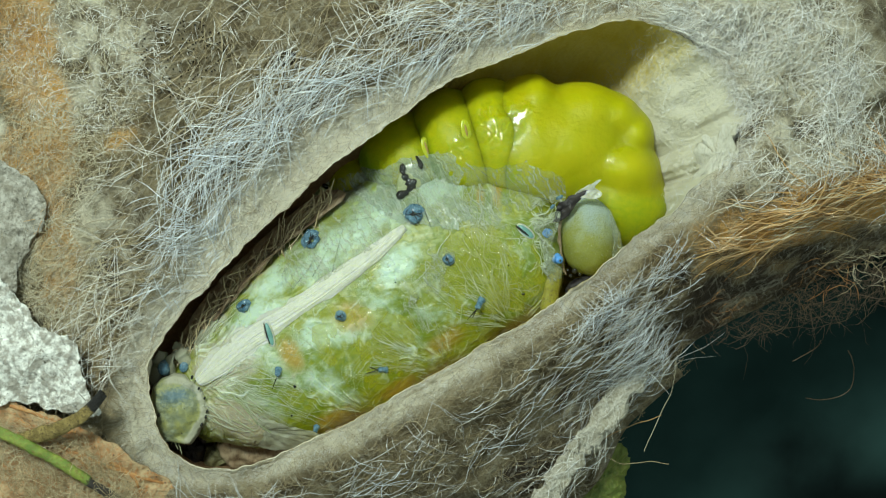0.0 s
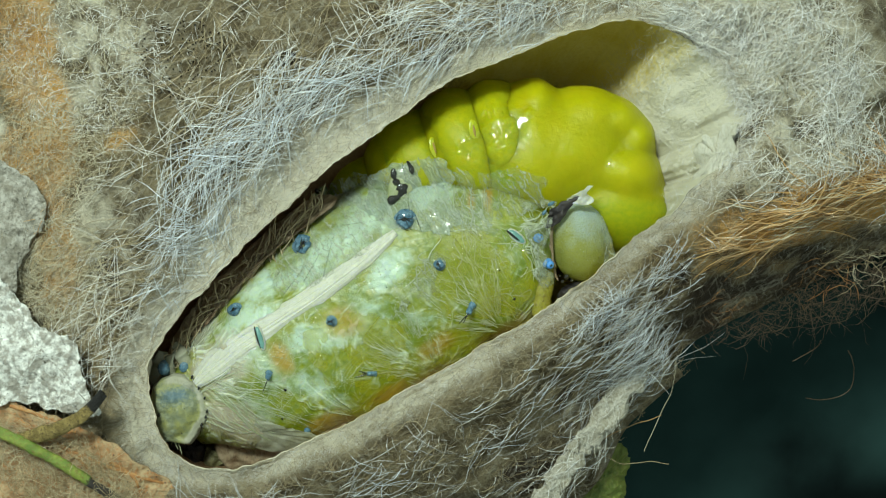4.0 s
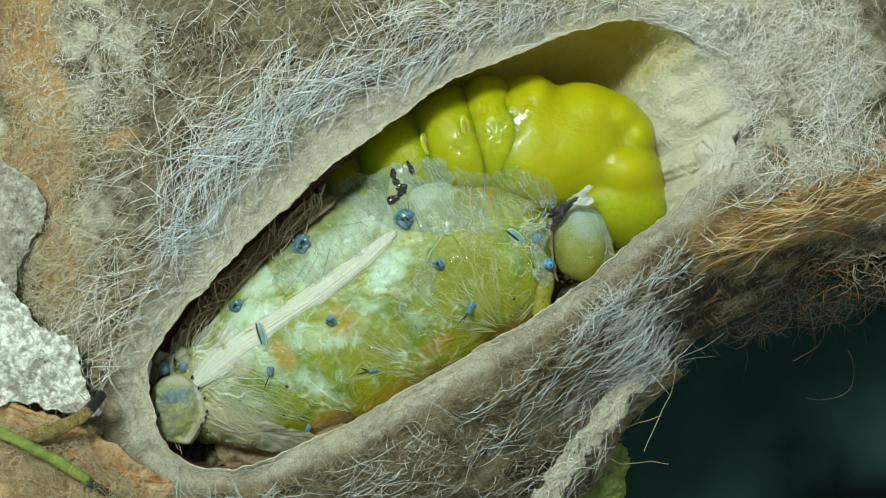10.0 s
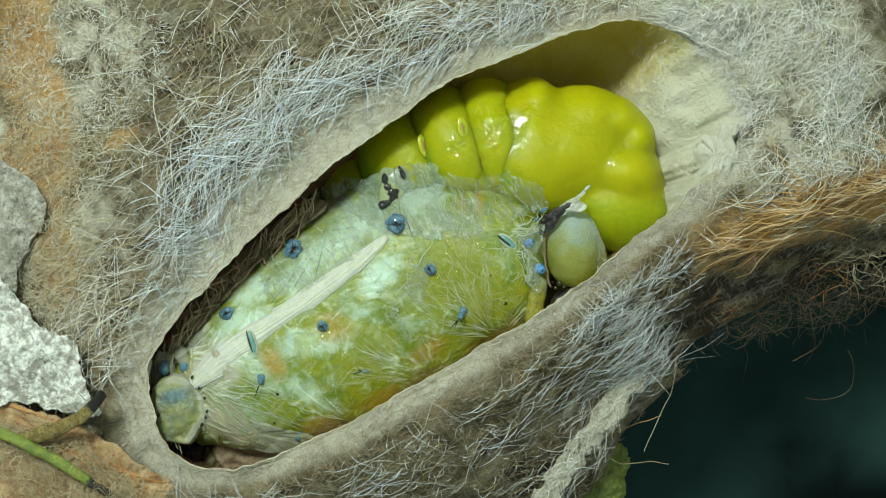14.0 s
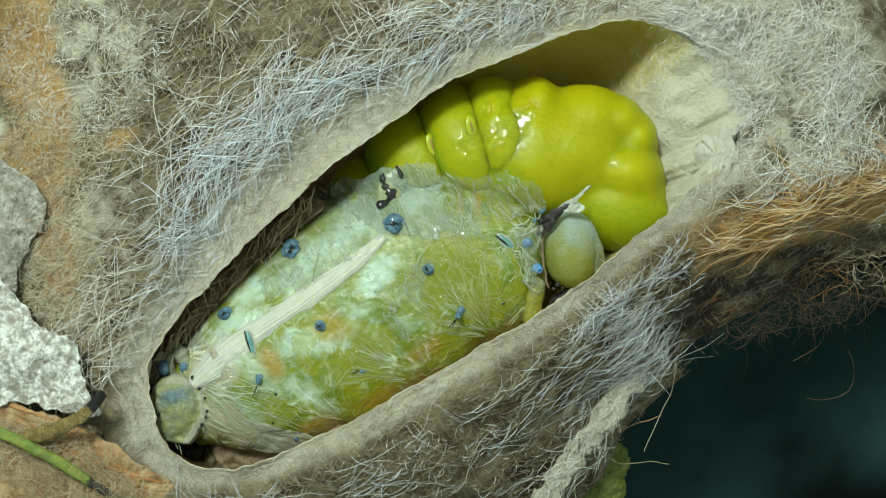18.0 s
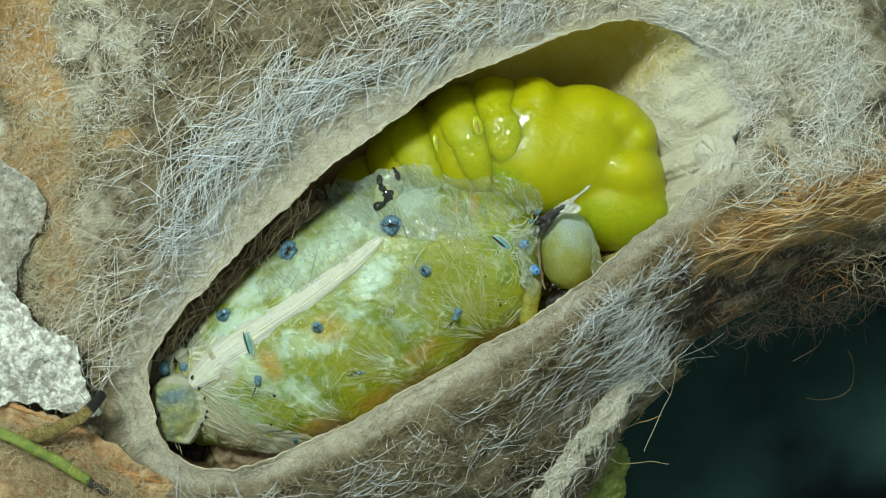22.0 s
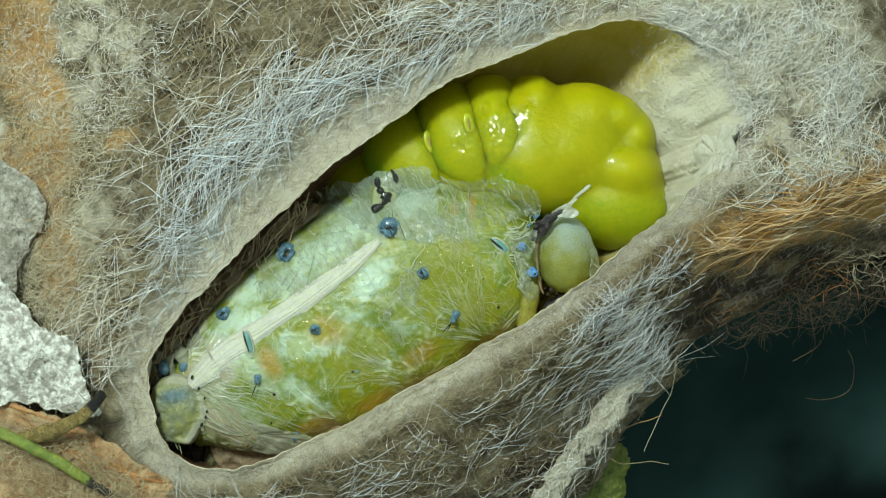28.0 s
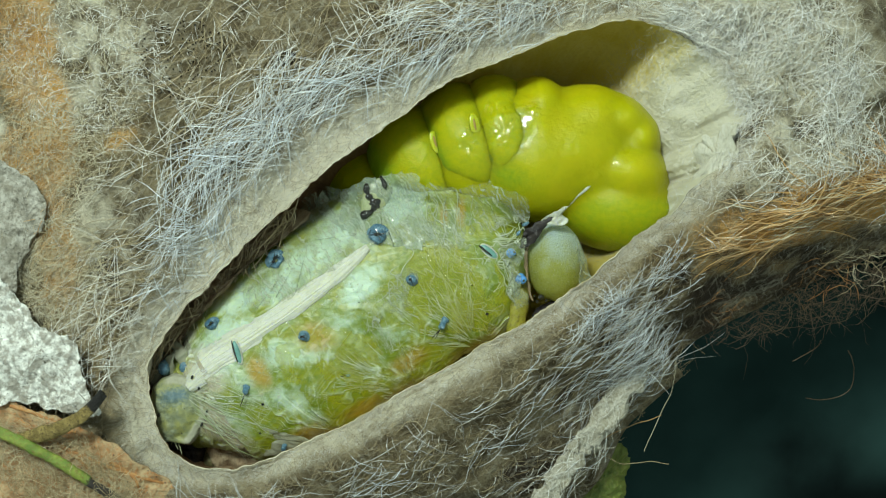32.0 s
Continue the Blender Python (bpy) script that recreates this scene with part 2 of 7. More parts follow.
SKIN = paint("wet_larval_skin", [(0.15, 0.205, 0.006), (0.235, 0.255, 0.008), (0.10, 0.17, 0.010)], grain=1.0, size=2.2, rough=0.40, bump=0.5, sss=0.5, sss_size=0.9, coat=0.16, fine=0.35, bump_far=0.15, spread=(0.38, 0.62),
             tints=[("pale", (0.44, 0.56, 0.42), 0.30, 1.02), ("amber", (0.33, 0.215, 0.012), 0.2, 1.0), ("dry", (0.36, 0.31, 0.205), 0.1, 0.9), ("brown", (0.17, 0.115, 0.05), 0.1, 0.9), ("fold", (0.60, 0.64, 0.50), 0.15, 1.5)],
             creases=((0.46, 0.54, 0.38), 0.25, 2.4, 0.22, 0.35), webs=((0.60, 0.65, 0.50), 0.4, 0.55, 0.016, 0.35), wet_bump=True)
MINT = paint("cloudy_mint_membrane", [(0.43, 0.54, 0.42), (0.56, 0.62, 0.50), (0.36, 0.48, 0.26)], grain=0.5, size=1.3, rough=0.35, bump=1.0, clear=0.72, coat=0.2, bump_far=0.3, fibres=((0.68, 0.72, 0.60), 0.4, 0.6))
FILM = paint("cast_membrane", [(0.46, 0.53, 0.36), (0.54, 0.58, 0.44), (0.40, 0.46, 0.20)], grain=0.5, size=1.3, rough=0.3, bump=1.0, clear=0.98, coat=0.15, bump_far=0.3, fibres=((0.66, 0.70, 0.55), 0.5, 0.6))
BAND = paint("white_tracheal_band", [(0.50, 0.50, 0.40), (0.57, 0.565, 0.47), (0.40, 0.40, 0.28)], grain=0.5, size=1.5, rough=0.4, bump=0.5, fine=0.3, coat=0.1, sss=0.4, sss_size=0.6)
STRAND = paint("dried_tissue_strand", [(0.56, 0.60, 0.45), (0.60, 0.62, 0.48), (0.34, 0.40, 0.17)], rough=0.25, bump=0.1, islands=0.85, clear=0.35)
PLEAT = paint("beige_pleat", [(0.38, 0.38, 0.26), (0.46, 0.46, 0.35), (0.24, 0.22, 0.11)], grain=0.35, size=0.8, rough=0.3, bump=0.6, coat=0.2, fine=0.35, bump_far=0.12, clear=0.45)
PUPA = paint("moist_yellow_pupa", [(0.375, 0.37, 0.003), (0.42, 0.39, 0.004), (0.32, 0.345, 0.003)], grain=0.9, size=2.5, rough=0.40, bump=0.45, sss=1.0, sss_size=3.6, fine=0.14, spec=0.18, wet=True,
             tints=[("green", (0.20, 0.31, 0.010), 0.1, 0.8)], rough_change=0.07, bump_far=0.16)
GLAZE = paint("wet_clear_film", [(0.42, 0.43, 0.01), (0.47, 0.45, 0.02), (0.36, 0.40, 0.01)], grain=1.7, size=0.9, rough=0.08, bump=1.0, clear=0.8, coat=1.0, bump_far=0.28, rough_change=0.02, wet_bump=True)
BROWN_FILM = paint("brown_dried_membrane", [(0.34, 0.23, 0.13), (0.44, 0.34, 0.21), (0.19, 0.11, 0.06)], grain=0.5, size=1.0, rough=0.4, bump=1.0, coat=0.1, fine=0.45, bump_far=0.3, stretch=(1, 0.5, 1), clear=0.3)
PAD = paint("pale_flesh", [(0.25, 0.29, 0.13), (0.34, 0.36, 0.20), (0.17, 0.18, 0.07)], grain=0.4, size=0.8, rough=0.3, bump=0.5, sss=0.3, sss_size=0.5, fine=0.35, coat=0.2)
PUPA_PALE = paint("pale_spiracle_rim", [(0.42, 0.46, 0.012), (0.48, 0.50, 0.03), (0.38, 0.42, 0.01)], rough=0.25, bump=0.2, sss=0.7, sss_size=1.2)
SLIT_BROWN = paint("brown_spiracle_slit", [(0.30, 0.19, 0.04), (0.38, 0.26, 0.06), (0.2, 0.11, 0.03)], rough=0.5, bump=0.2)
HEAD = paint("glassy_head_shell", [(0.24, 0.255, 0.03), (0.30, 0.31, 0.06), (0.17, 0.18, 0.02)], grain=0.25, size=1.2, rough=0.30, bump=1.0, sss=0.4, coat=0.5, fine=0.4, bump_far=0.16, wet_bump=True,
             tints=[("pale", (0.36, 0.44, 0.40), 0.2, 0.9)], specks=((0.50, 0.55, 0.40), 0.26, 0.15))
BLUE = paint("blue_tubercle", [(0.07, 0.17, 0.25), (0.19, 0.33, 0.42), (0.02, 0.04, 0.07)], grain=0.35, size=0.4, rough=0.22, bump=1.0, coat=0.4, bump_far=0.25, fine=0.35)
BRIGHT_BLUE = paint("bright_blue_tubercle", [(0.06, 0.24, 0.62), (0.12, 0.36, 0.75), (0.03, 0.10, 0.3)], grain=0.3, size=0.5, rough=0.2, bump=0.3, coat=0.5)
BLACK = paint("black_horn", [(0.008, 0.008, 0.008), (0.02, 0.018, 0.012), (0.012, 0.010, 0.008)], grain=0.3, size=0.5, rough=0.18, bump=0.8, coat=0.5, bump_far=0.12, rough_change=0.1)
TEAL = paint("teal_spiracle", [(0.10, 0.24, 0.21), (0.16, 0.33, 0.29), (0.06, 0.13, 0.12)], grain=0.3, size=1, rough=0.35, bump=0.2)
TAIL = paint("mottled_tail_plate", [(0.20, 0.22, 0.13), (0.28, 0.28, 0.09), (0.10, 0.13, 0.10)], grain=0.45, size=1.2, rough=0.4, bump=1.0, fine=0.35,
             tints=[("edge", (0.36, 0.35, 0.25), 0.3, 0.8), ("blue", (0.09, 0.15, 0.17), 0.2, 0.9)], specks=((0.02, 0.02, 0.015), 1.2, 0.10))
LEG = paint("amber_leg", [(0.26, 0.25, 0.03), (0.36, 0.33, 0.06), (0.14, 0.10, 0.02)], grain=0.5, size=0.7, rough=0.3, bump=0.8, sss=0.2, coat=0.3, fine=0.45, bump_far=0.15)
CLASPER = paint("olive_clasper", [(0.13, 0.12, 0.05), (0.20, 0.18, 0.085), (0.035, 0.028, 0.018)], grain=0.4, size=0.8, rough=0.4, bump=0.9, fine=0.45, bump_far=0.2)
FOLD_DARK = paint("dark_torn_membrane", [(0.012, 0.008, 0.009), (0.035, 0.027, 0.022), (0.008, 0.006, 0.008)], grain=0.4, size=0.8, rough=0.6, bump=0.6)
SILK_TORN = paint("torn_white_silk", [(0.70, 0.665, 0.52), (0.80, 0.765, 0.63), (0.54, 0.47, 0.30)], grain=0.5, size=1.0, rough=0.5, bump=1.0, fine=0.3, bump_far=0.3, stretch=(1, 0.35, 1), through_light=0.2, fibres=((0.84, 0.81, 0.70), 0.3, 0.6))
LEAF_PALE = paint("silvery_dry_leaf", [(0.40, 0.37, 0.31), (0.90, 0.89, 0.82), (0.28, 0.26, 0.22)], grain=0.7, size=0.75, rough=0.25, bump=1.0, fine=0.5, bump_far=0.30, spread=(0.40, 0.60), specks=((0.20, 0.19, 0.18), 0.45, 0.13), rough_change=0.1, coat=0.6, wet_bump=True)
# shaded copy of the silvery leaf, for the upper flake
LEAF_SHADED = paint("shaded_silvery_leaf", [(0.26, 0.235, 0.18), (0.52, 0.49, 0.42), (0.17, 0.15, 0.11)], grain=0.6, size=0.8, rough=0.4, bump=1.0, fine=0.45, bump_far=0.3, specks=((0.14, 0.12, 0.10), 0.45, 0.13))
LEAF_BROWN = paint("brown_dry_leaf", [(0.33, 0.185, 0.08), (0.52, 0.37, 0.20), (0.48, 0.18, 0.045)], grain=0.6, size=1.6, rough=0.5, bump=0.9, fine=0.5, bump_far=0.3, spread=(0.40, 0.60), specks=((0.12, 0.07, 0.04), 0.7, 0.12))
STEM = paint("green_stalk", [(0.12, 0.19, 0.025), (0.24, 0.30, 0.045), (0.20, 0.12, 0.035)], grain=0.45, size=1.0, rough=0.5, bump=0.8, fine=0.45, bump_far=0.2, tints=[("black", (0.022, 0.016, 0.012), 0.3, 0.7)])
STUB = paint("olive_brown_stub", [(0.20, 0.14, 0.035), (0.38, 0.28, 0.09), (0.08, 0.05, 0.02)], grain=0.4, size=0.8, rough=0.6, bump=1.0, fine=0.5, bump_far=0.3, tints=[("black", (0.012, 0.010, 0.008), 0.3, 0.7)])
LEAF_GREEN = paint("green_leaf", [(0.10, 0.15, 0.02), (0.20, 0.24, 0.04), (0.22, 0.19, 0.06)], grain=0.5, size=1.0, rough=0.45, bump=0.8, fine=0.45, bump_far=0.25, through_light=0.15)

# ---- table ----
T_SIZE = 600
g = np.stack(np.meshgrid(np.linspace(-T_SIZE, T_SIZE, 241), np.linspace(-T_SIZE, T_SIZE, 241), indexing="ij"), -1).reshape(-1, 2)
table_z = -HIGH + 0.5 * lump(np.c_[g, 0 * g[:, 0]], 60, 3)
# diagonal dark stripes, painting the light's falloff to the right into the cloth
across = g @ np.array([0.50, 0.87])
falloff_stripe = fade(-0.2, 0.7, np.sin(across * 2 * np.pi / 26 + 2.2)) * fade(24, 40, g[:, 0])
table = solid("table_top", np.c_[g, table_z - 0.6], sheet(241, 241), CLOTH, at=(0, 0, -HIGH), tints={"falloff_stripe": falloff_stripe})
tagged(table, "dark green cloth-covered table under the cocoon", "table", kind="structure")

# ---- cocoon: matted outer wall, cut rim, hollow inside ----
RIM = [(-23.24, -9.97, 0.3), (-20.62, -5.29, 0.5), (-15.69, 0.04, 0.8), (-8.14, 6.90, 1), (-0.18, 12.57, 1), (7.80, 16.14, 0.8), (14.52, 17.77, 0.3), (20.22, 16.19, -0.5), (23.37, 10.85, -1),
       (20.25, 5.46, 0.6), (13.92, 0.04, 1.5), (9.74, -3.48, 1.5), (4.67, -6.56, 1.5), (-6.37, -13.01, 1), (-15.72, -17.05, 0.6), (-21.09, -15.97, 0.4)]
REACH = [(-44.62, -11.87, -3), (-44.24, 0.95, -2), (-42.88, 17.31, -2), (-29.05, 28.91, -3), (-13.01, 29.37, -3), (0.74, 29.62, -4), (15.52, 29.62, -4), (34.01, 29.62, -4), (46.48, 17.60, -4),
         (45.85, 5.22, -6), (21.54, -7.59, -8), (20.27, -11.03, -9), (16.2, -14.9, -10), (9.0, -23.3, -10), (-16.91, -30.04, -8), (-40.46, -27.90, -7)]
AROUND = 900
rim, reach = rounds(RIM, AROUND, True), rounds(REACH, AROUND, True)
rim[:, 2] += 0.12 * lump(rim, 2.2, 2) + 0.06 * lump(rim, 0.7, 4)
wave = 0.22 * lump(rim, 3, 9) + 0.13 * lump(rim, 0.8, 11) + 0.08 * lump(rim, 0.35, 15)
out_way = reach - rim
out_way[:, 2] = 0
out_way /= np.linalg.norm(out_way, axis=1)[:, None]
torn = np.exp(-(((np.arctan2(rim[:, 1] + 0.65, rim[:, 0] + 1.8) - radians(28)) / 0.30) ** 2))
rim = rim + out_way * (0.10 + wave + torn * (1.1 * lump(rim, 2.6, 12) + 0.6 * lump(rim, 0.9, 13)))[:, None]
rim[:, 2] += torn * 0.5 * lump(rim, 1.6, 14)
cocoon = empty("cocoon", (0, 0, -HIGH), "beige silk moth cocoon cut open lengthwise, fluffy outside", "cocoon")

RINGS = 84
f = np.linspace(0, 1, RINGS)[:, None]
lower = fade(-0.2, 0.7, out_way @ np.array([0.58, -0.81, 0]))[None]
swell = (0.5 + 2.6 * lower + 1.5 * fade(0.2, 0.9, -out_way[:, 0])[None] * (1 - lower)) * np.sin(np.pi * f**0.8) * (1 - 0.5 * f)
outer = rim[None] + (reach - rim)[None] * (f**1.25)[..., None]
outer[..., 2] = rim[None, :, 2] * (1 - f) + reach[None, :, 2] * f**1.3 + swell * fade(0, 0.25, f)
rough_in = fade(0.0, 0.12, f)
crease = np.stack([f * 75 + 0 * rim[None, :, 0], 42.0 / AROUND * np.arange(AROUND)[None] + 0 * f, 0 * f + 0 * rim[None, :, 0]], -1).reshape(-1, 3)
outer[..., 2] += fade(0, 0.03, f) * (1 - fade(0.16, 0.3, f)) * (0.16 * lump(crease, 2.0, 51) + 0.08 * lump(crease, 0.8, 52)).reshape(RINGS, AROUND)
flatp = outer.reshape(-1, 3)
outer[..., 2] += (rough_in * (1 + 0.8 * torn[None]) * (0.95 * lump(flatp, 7, 1) + 0.6 * lump(flatp, 2.8, 2) + 0.22 * lump(flatp, 0.9, 3)).reshape(RINGS, AROUND))
skirt = []
for k, (drop, pull) in enumerate([(3, 0.0), (8, 0.05), (15, 0.16), (22, 0.3), (29, 0.45), (34, 0.62)]):
    ring = outer[-1].copy()
    ring[:, :2] *= 1 - pull
    ring[:, 2] = np.maximum(ring[:, 2] - drop, -HIGH + 0.05)
    ring[:, :2] += 0.6 * lump(ring, 5, 20 + k)[:, None]
    skirt.append(ring)
shell = np.concatenate([outer, np.array(skirt)])
flatp = shell.reshape(-1, 3)
xy = flatp[:, :2]
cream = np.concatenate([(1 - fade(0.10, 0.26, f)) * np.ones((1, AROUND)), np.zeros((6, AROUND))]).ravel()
# cream cut on the lower side, its dimmer light put into the colour
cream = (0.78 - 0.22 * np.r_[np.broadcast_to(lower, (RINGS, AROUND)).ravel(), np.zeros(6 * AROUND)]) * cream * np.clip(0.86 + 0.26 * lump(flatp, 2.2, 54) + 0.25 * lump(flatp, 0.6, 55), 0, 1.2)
tufts_of_cream = patches(xy, [(18.57, 18.35, 12, 4, 0), (26.16, 13.44, 9, 8, 30), (-27.63, 15.45, 6.5, 6, 20), (-35.00, 10.76, 2.5, 3, 0), (12.50, -15.93, 1.2, 4, 40), (-31, 12, 5, 4, 60), (-26, -1, 4, 6, 0)])
cream = np.maximum(cream, tufts_of_cream * np.clip(0.42 + 0.3 * fade(10, 20, xy[:, 0]) + 0.75 * lump(flatp, 1.5, 57) + 0.5 * lump(flatp, 0.6, 58), 0, 1))
rust = np.clip(0.75 + 0.6 * lump(flatp, 1.3, 56), 0.1, 1.2) * patches(xy, [(-33.21, 16.56, 2.0, 5, 0), (-31.88, 7.19, 3, 2.6, 0), (-25.40, 8.53, 1.5, 0.8, 25), (-30.31, 0.49, 1.6, 5, 10), (29.85, 3.05, 10, 2.6, 20), (-31.52, -19.03, 10, 3, -30), (-31.0, 12.0, 1.2, 3.5, 20)])
# dark brown silk, plus shade painted into deep gaps and down the underside
umber_shade = np.maximum(np.clip(0.8 + 0.7 * lump(flatp, 1.5, 59), 0, 1.3) * patches(xy, [(6.52, -18.21, 3.0, 1.3, 35), (9.98, -11.97, 1.6, 0.9, 40), (12.87, -7.28, 1.4, 0.7, 60), (-12.68, 14.33, 2.0, 1.4, 30), (0.27, 15.45, 2.5, 0.8, 30), (-20.27, 8.53, 2.5, 1.2, 50), (24.36, 10.18, 2.2, 1.4, 60), (-26.07, -1.29, 1.5, 2.5, 0), (24.82, 10.54, 1.8, 1.6, 40), (28.39, 9.42, 1.6, 1.0, 30), (18.14, -2.93, 2.2, 1.2, 40),(29.42, -3.30, 13, 4.2, 15), (22.83, -3.71, 4, 3.2, 30), (8.41, -19.53, 3.5, 2.0, 40), (37.06, -2.82, 6, 5, 0)]), fade(-9.5, -14, flatp[:, 2]))
solid("outer_wall", flatp, sheet(RINGS + 6, AROUND, wrap_cols=True), SILK_MAT, cocoon, "matted tan silk", tints={"cream": cream, "rust": rust, "umber_shade": umber_shade})

# the hollow: it bellies out under the rim, and rises gently at the wide end
MID = np.array((-1.74, -0.62, 0))
DEPTHS = 90
h = np.linspace(0, 1, DEPTHS)[:, None]
ang = np.arctan2(rim[:, 1] - MID[1], rim[:, 0] - MID[0])[None]
gentle = np.exp(-(((ang - radians(28)) / 0.22) ** 2))
belly = 0.10 * (1 - gentle)
width = np.cos(h * np.pi / 2) ** 0.62 * (1 + belly * np.sin(np.pi * np.minimum(h * 1.6, 1))) * (1 - gentle) + gentle * (1 - h**0.8)
hollow = MID[None, None] + (rim - MID)[None] * width[..., None]
hollow[..., 2] = rim[None, :, 2] - 15.5 * (np.sin(h * np.pi / 2) * (1 - gentle) + gentle * np.sin(h * np.pi / 2) ** 1.1)
hp = hollow.reshape(-1, 3)
soft_end = np.exp(-(((ang[0] - radians(28)) / 0.34) ** 2))
inset = (rim - out_way * (0.12 * (1 - soft_end))[:, None])
hollow[..., 2] += fade(0, 0.1, h) * torn[None] * (0.7 * lump(hp * np.array([1, 0.45, 1]), 2.0, 34) + 0.35 * lump(hp, 0.9, 35)).reshape(DEPTHS, AROUND)
ruck = lump(hp @ np.array([[0.7, 0.3, 0], [-0.4, 0.35, 0], [0, 0, 0.4]]), 1.1, 36)
hollow[..., 2] += fade(0, 0.1, h) * soft_end[None] * 0.6 * (np.clip(1 - np.abs(ruck) / 0.5, 0, 1) * (0.6 + 0.6 * lump(hp, 2.5, 37))).reshape(DEPTHS, AROUND)
hollow[..., 2] += (fade(0, 0.2, h) * (0.35 * lump(hp, 4, 30) + 0.15 * lump(hp, 1.5, 31)).reshape(DEPTHS, AROUND))
hollow[0] = inset
hollow[0, :, 2] = rim[:, 2] - 0.12 * (1 - soft_end)
# brown paints shade on the upper-left wall and the low left end
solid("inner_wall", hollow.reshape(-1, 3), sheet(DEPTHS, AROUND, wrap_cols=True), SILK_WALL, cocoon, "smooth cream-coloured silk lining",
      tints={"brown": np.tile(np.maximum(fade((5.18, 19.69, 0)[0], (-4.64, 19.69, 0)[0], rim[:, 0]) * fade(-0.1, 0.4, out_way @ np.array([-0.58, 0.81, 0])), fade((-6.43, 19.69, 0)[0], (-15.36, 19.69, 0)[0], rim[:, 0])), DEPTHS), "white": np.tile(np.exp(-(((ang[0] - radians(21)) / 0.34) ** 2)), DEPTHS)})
lip_r = (0.05 + 0.03 * lump(rim, 1.5, 33)) * (1 - 0.85 * soft_end)
a = np.linspace(0, 2 * np.pi, 10, endpoint=False)
lip = (rim - out_way * 0.06)[:, None] + lip_r[:, None, None] * (np.cos(a)[None, :, None] * out_way[:, None] + 0.8 * np.sin(a)[None, :, None] * np.array([0, 0, 1.0]))
solid("cut_rim", lip.reshape(-1, 3), sheet(AROUND, 10, wrap_rows=True, wrap_cols=True), SILK_EDGE, cocoon, "papery pale cut edge")

# height of the outer wall over the table, on a half-millimetre grid
CELL, SPAN = 0.5, 70
hmap, hits = np.zeros((SPAN * 4, SPAN * 4)), np.zeros((SPAN * 4, SPAN * 4))
ij = np.clip(((outer.reshape(-1, 3)[:, :2] + SPAN) / CELL).astype(int), 0, SPAN * 4 - 1)
np.add.at(hmap, (ij[:, 0], ij[:, 1]), outer.reshape(-1, 3)[:, 2])
np.add.at(hits, (ij[:, 0], ij[:, 1]), 1)
hmap = np.where(hits > 0, hmap / np.maximum(hits, 1), 0)
known = hits > 0
for _ in range(30):
    s, n = 0, 0
    for dx, dy in ((1, 0), (-1, 0), (0, 1), (0, -1)):
        s, n = s + np.roll(hmap * known, (dx, dy), (0, 1)), n + np.roll(known * 1.0, (dx, dy), (0, 1))
    grow = ~known & (n > 0)
    hmap, known = np.where(grow, s / np.maximum(n, 1), hmap), known | grow


def wall_height(p):
    q = np.clip((p[..., :2] + SPAN) / CELL - 0.5, 0, SPAN * 4 - 2.001)
    i = q.astype(int)
    u, w = q[..., 0] - i[..., 0], q[..., 1] - i[..., 1]
    i, j = i[..., 0], i[..., 1]
    return (hmap[i, j] * (1 - u) + hmap[i + 1, j] * u) * (1 - w) + (hmap[i, j + 1] * (1 - u) + hmap[i + 1, j + 1] * u) * w


RIM_TURN = np.arctan2(rim[:, 1] - MID[1], rim[:, 0] - MID[0])
RIM_FAR = np.hypot(rim[:, 1] - MID[1], rim[:, 0] - MID[0])
order = np.argsort(RIM_TURN)


def in_hollow(p):
    far = np.interp(np.arctan2(p[..., 1] - MID[1], p[..., 0] - MID[0]), RIM_TURN[order], RIM_FAR[order], period=2 * np.pi)
    return np.hypot(p[..., 0] - MID[0], p[..., 1] - MID[1]) < far - 0.15


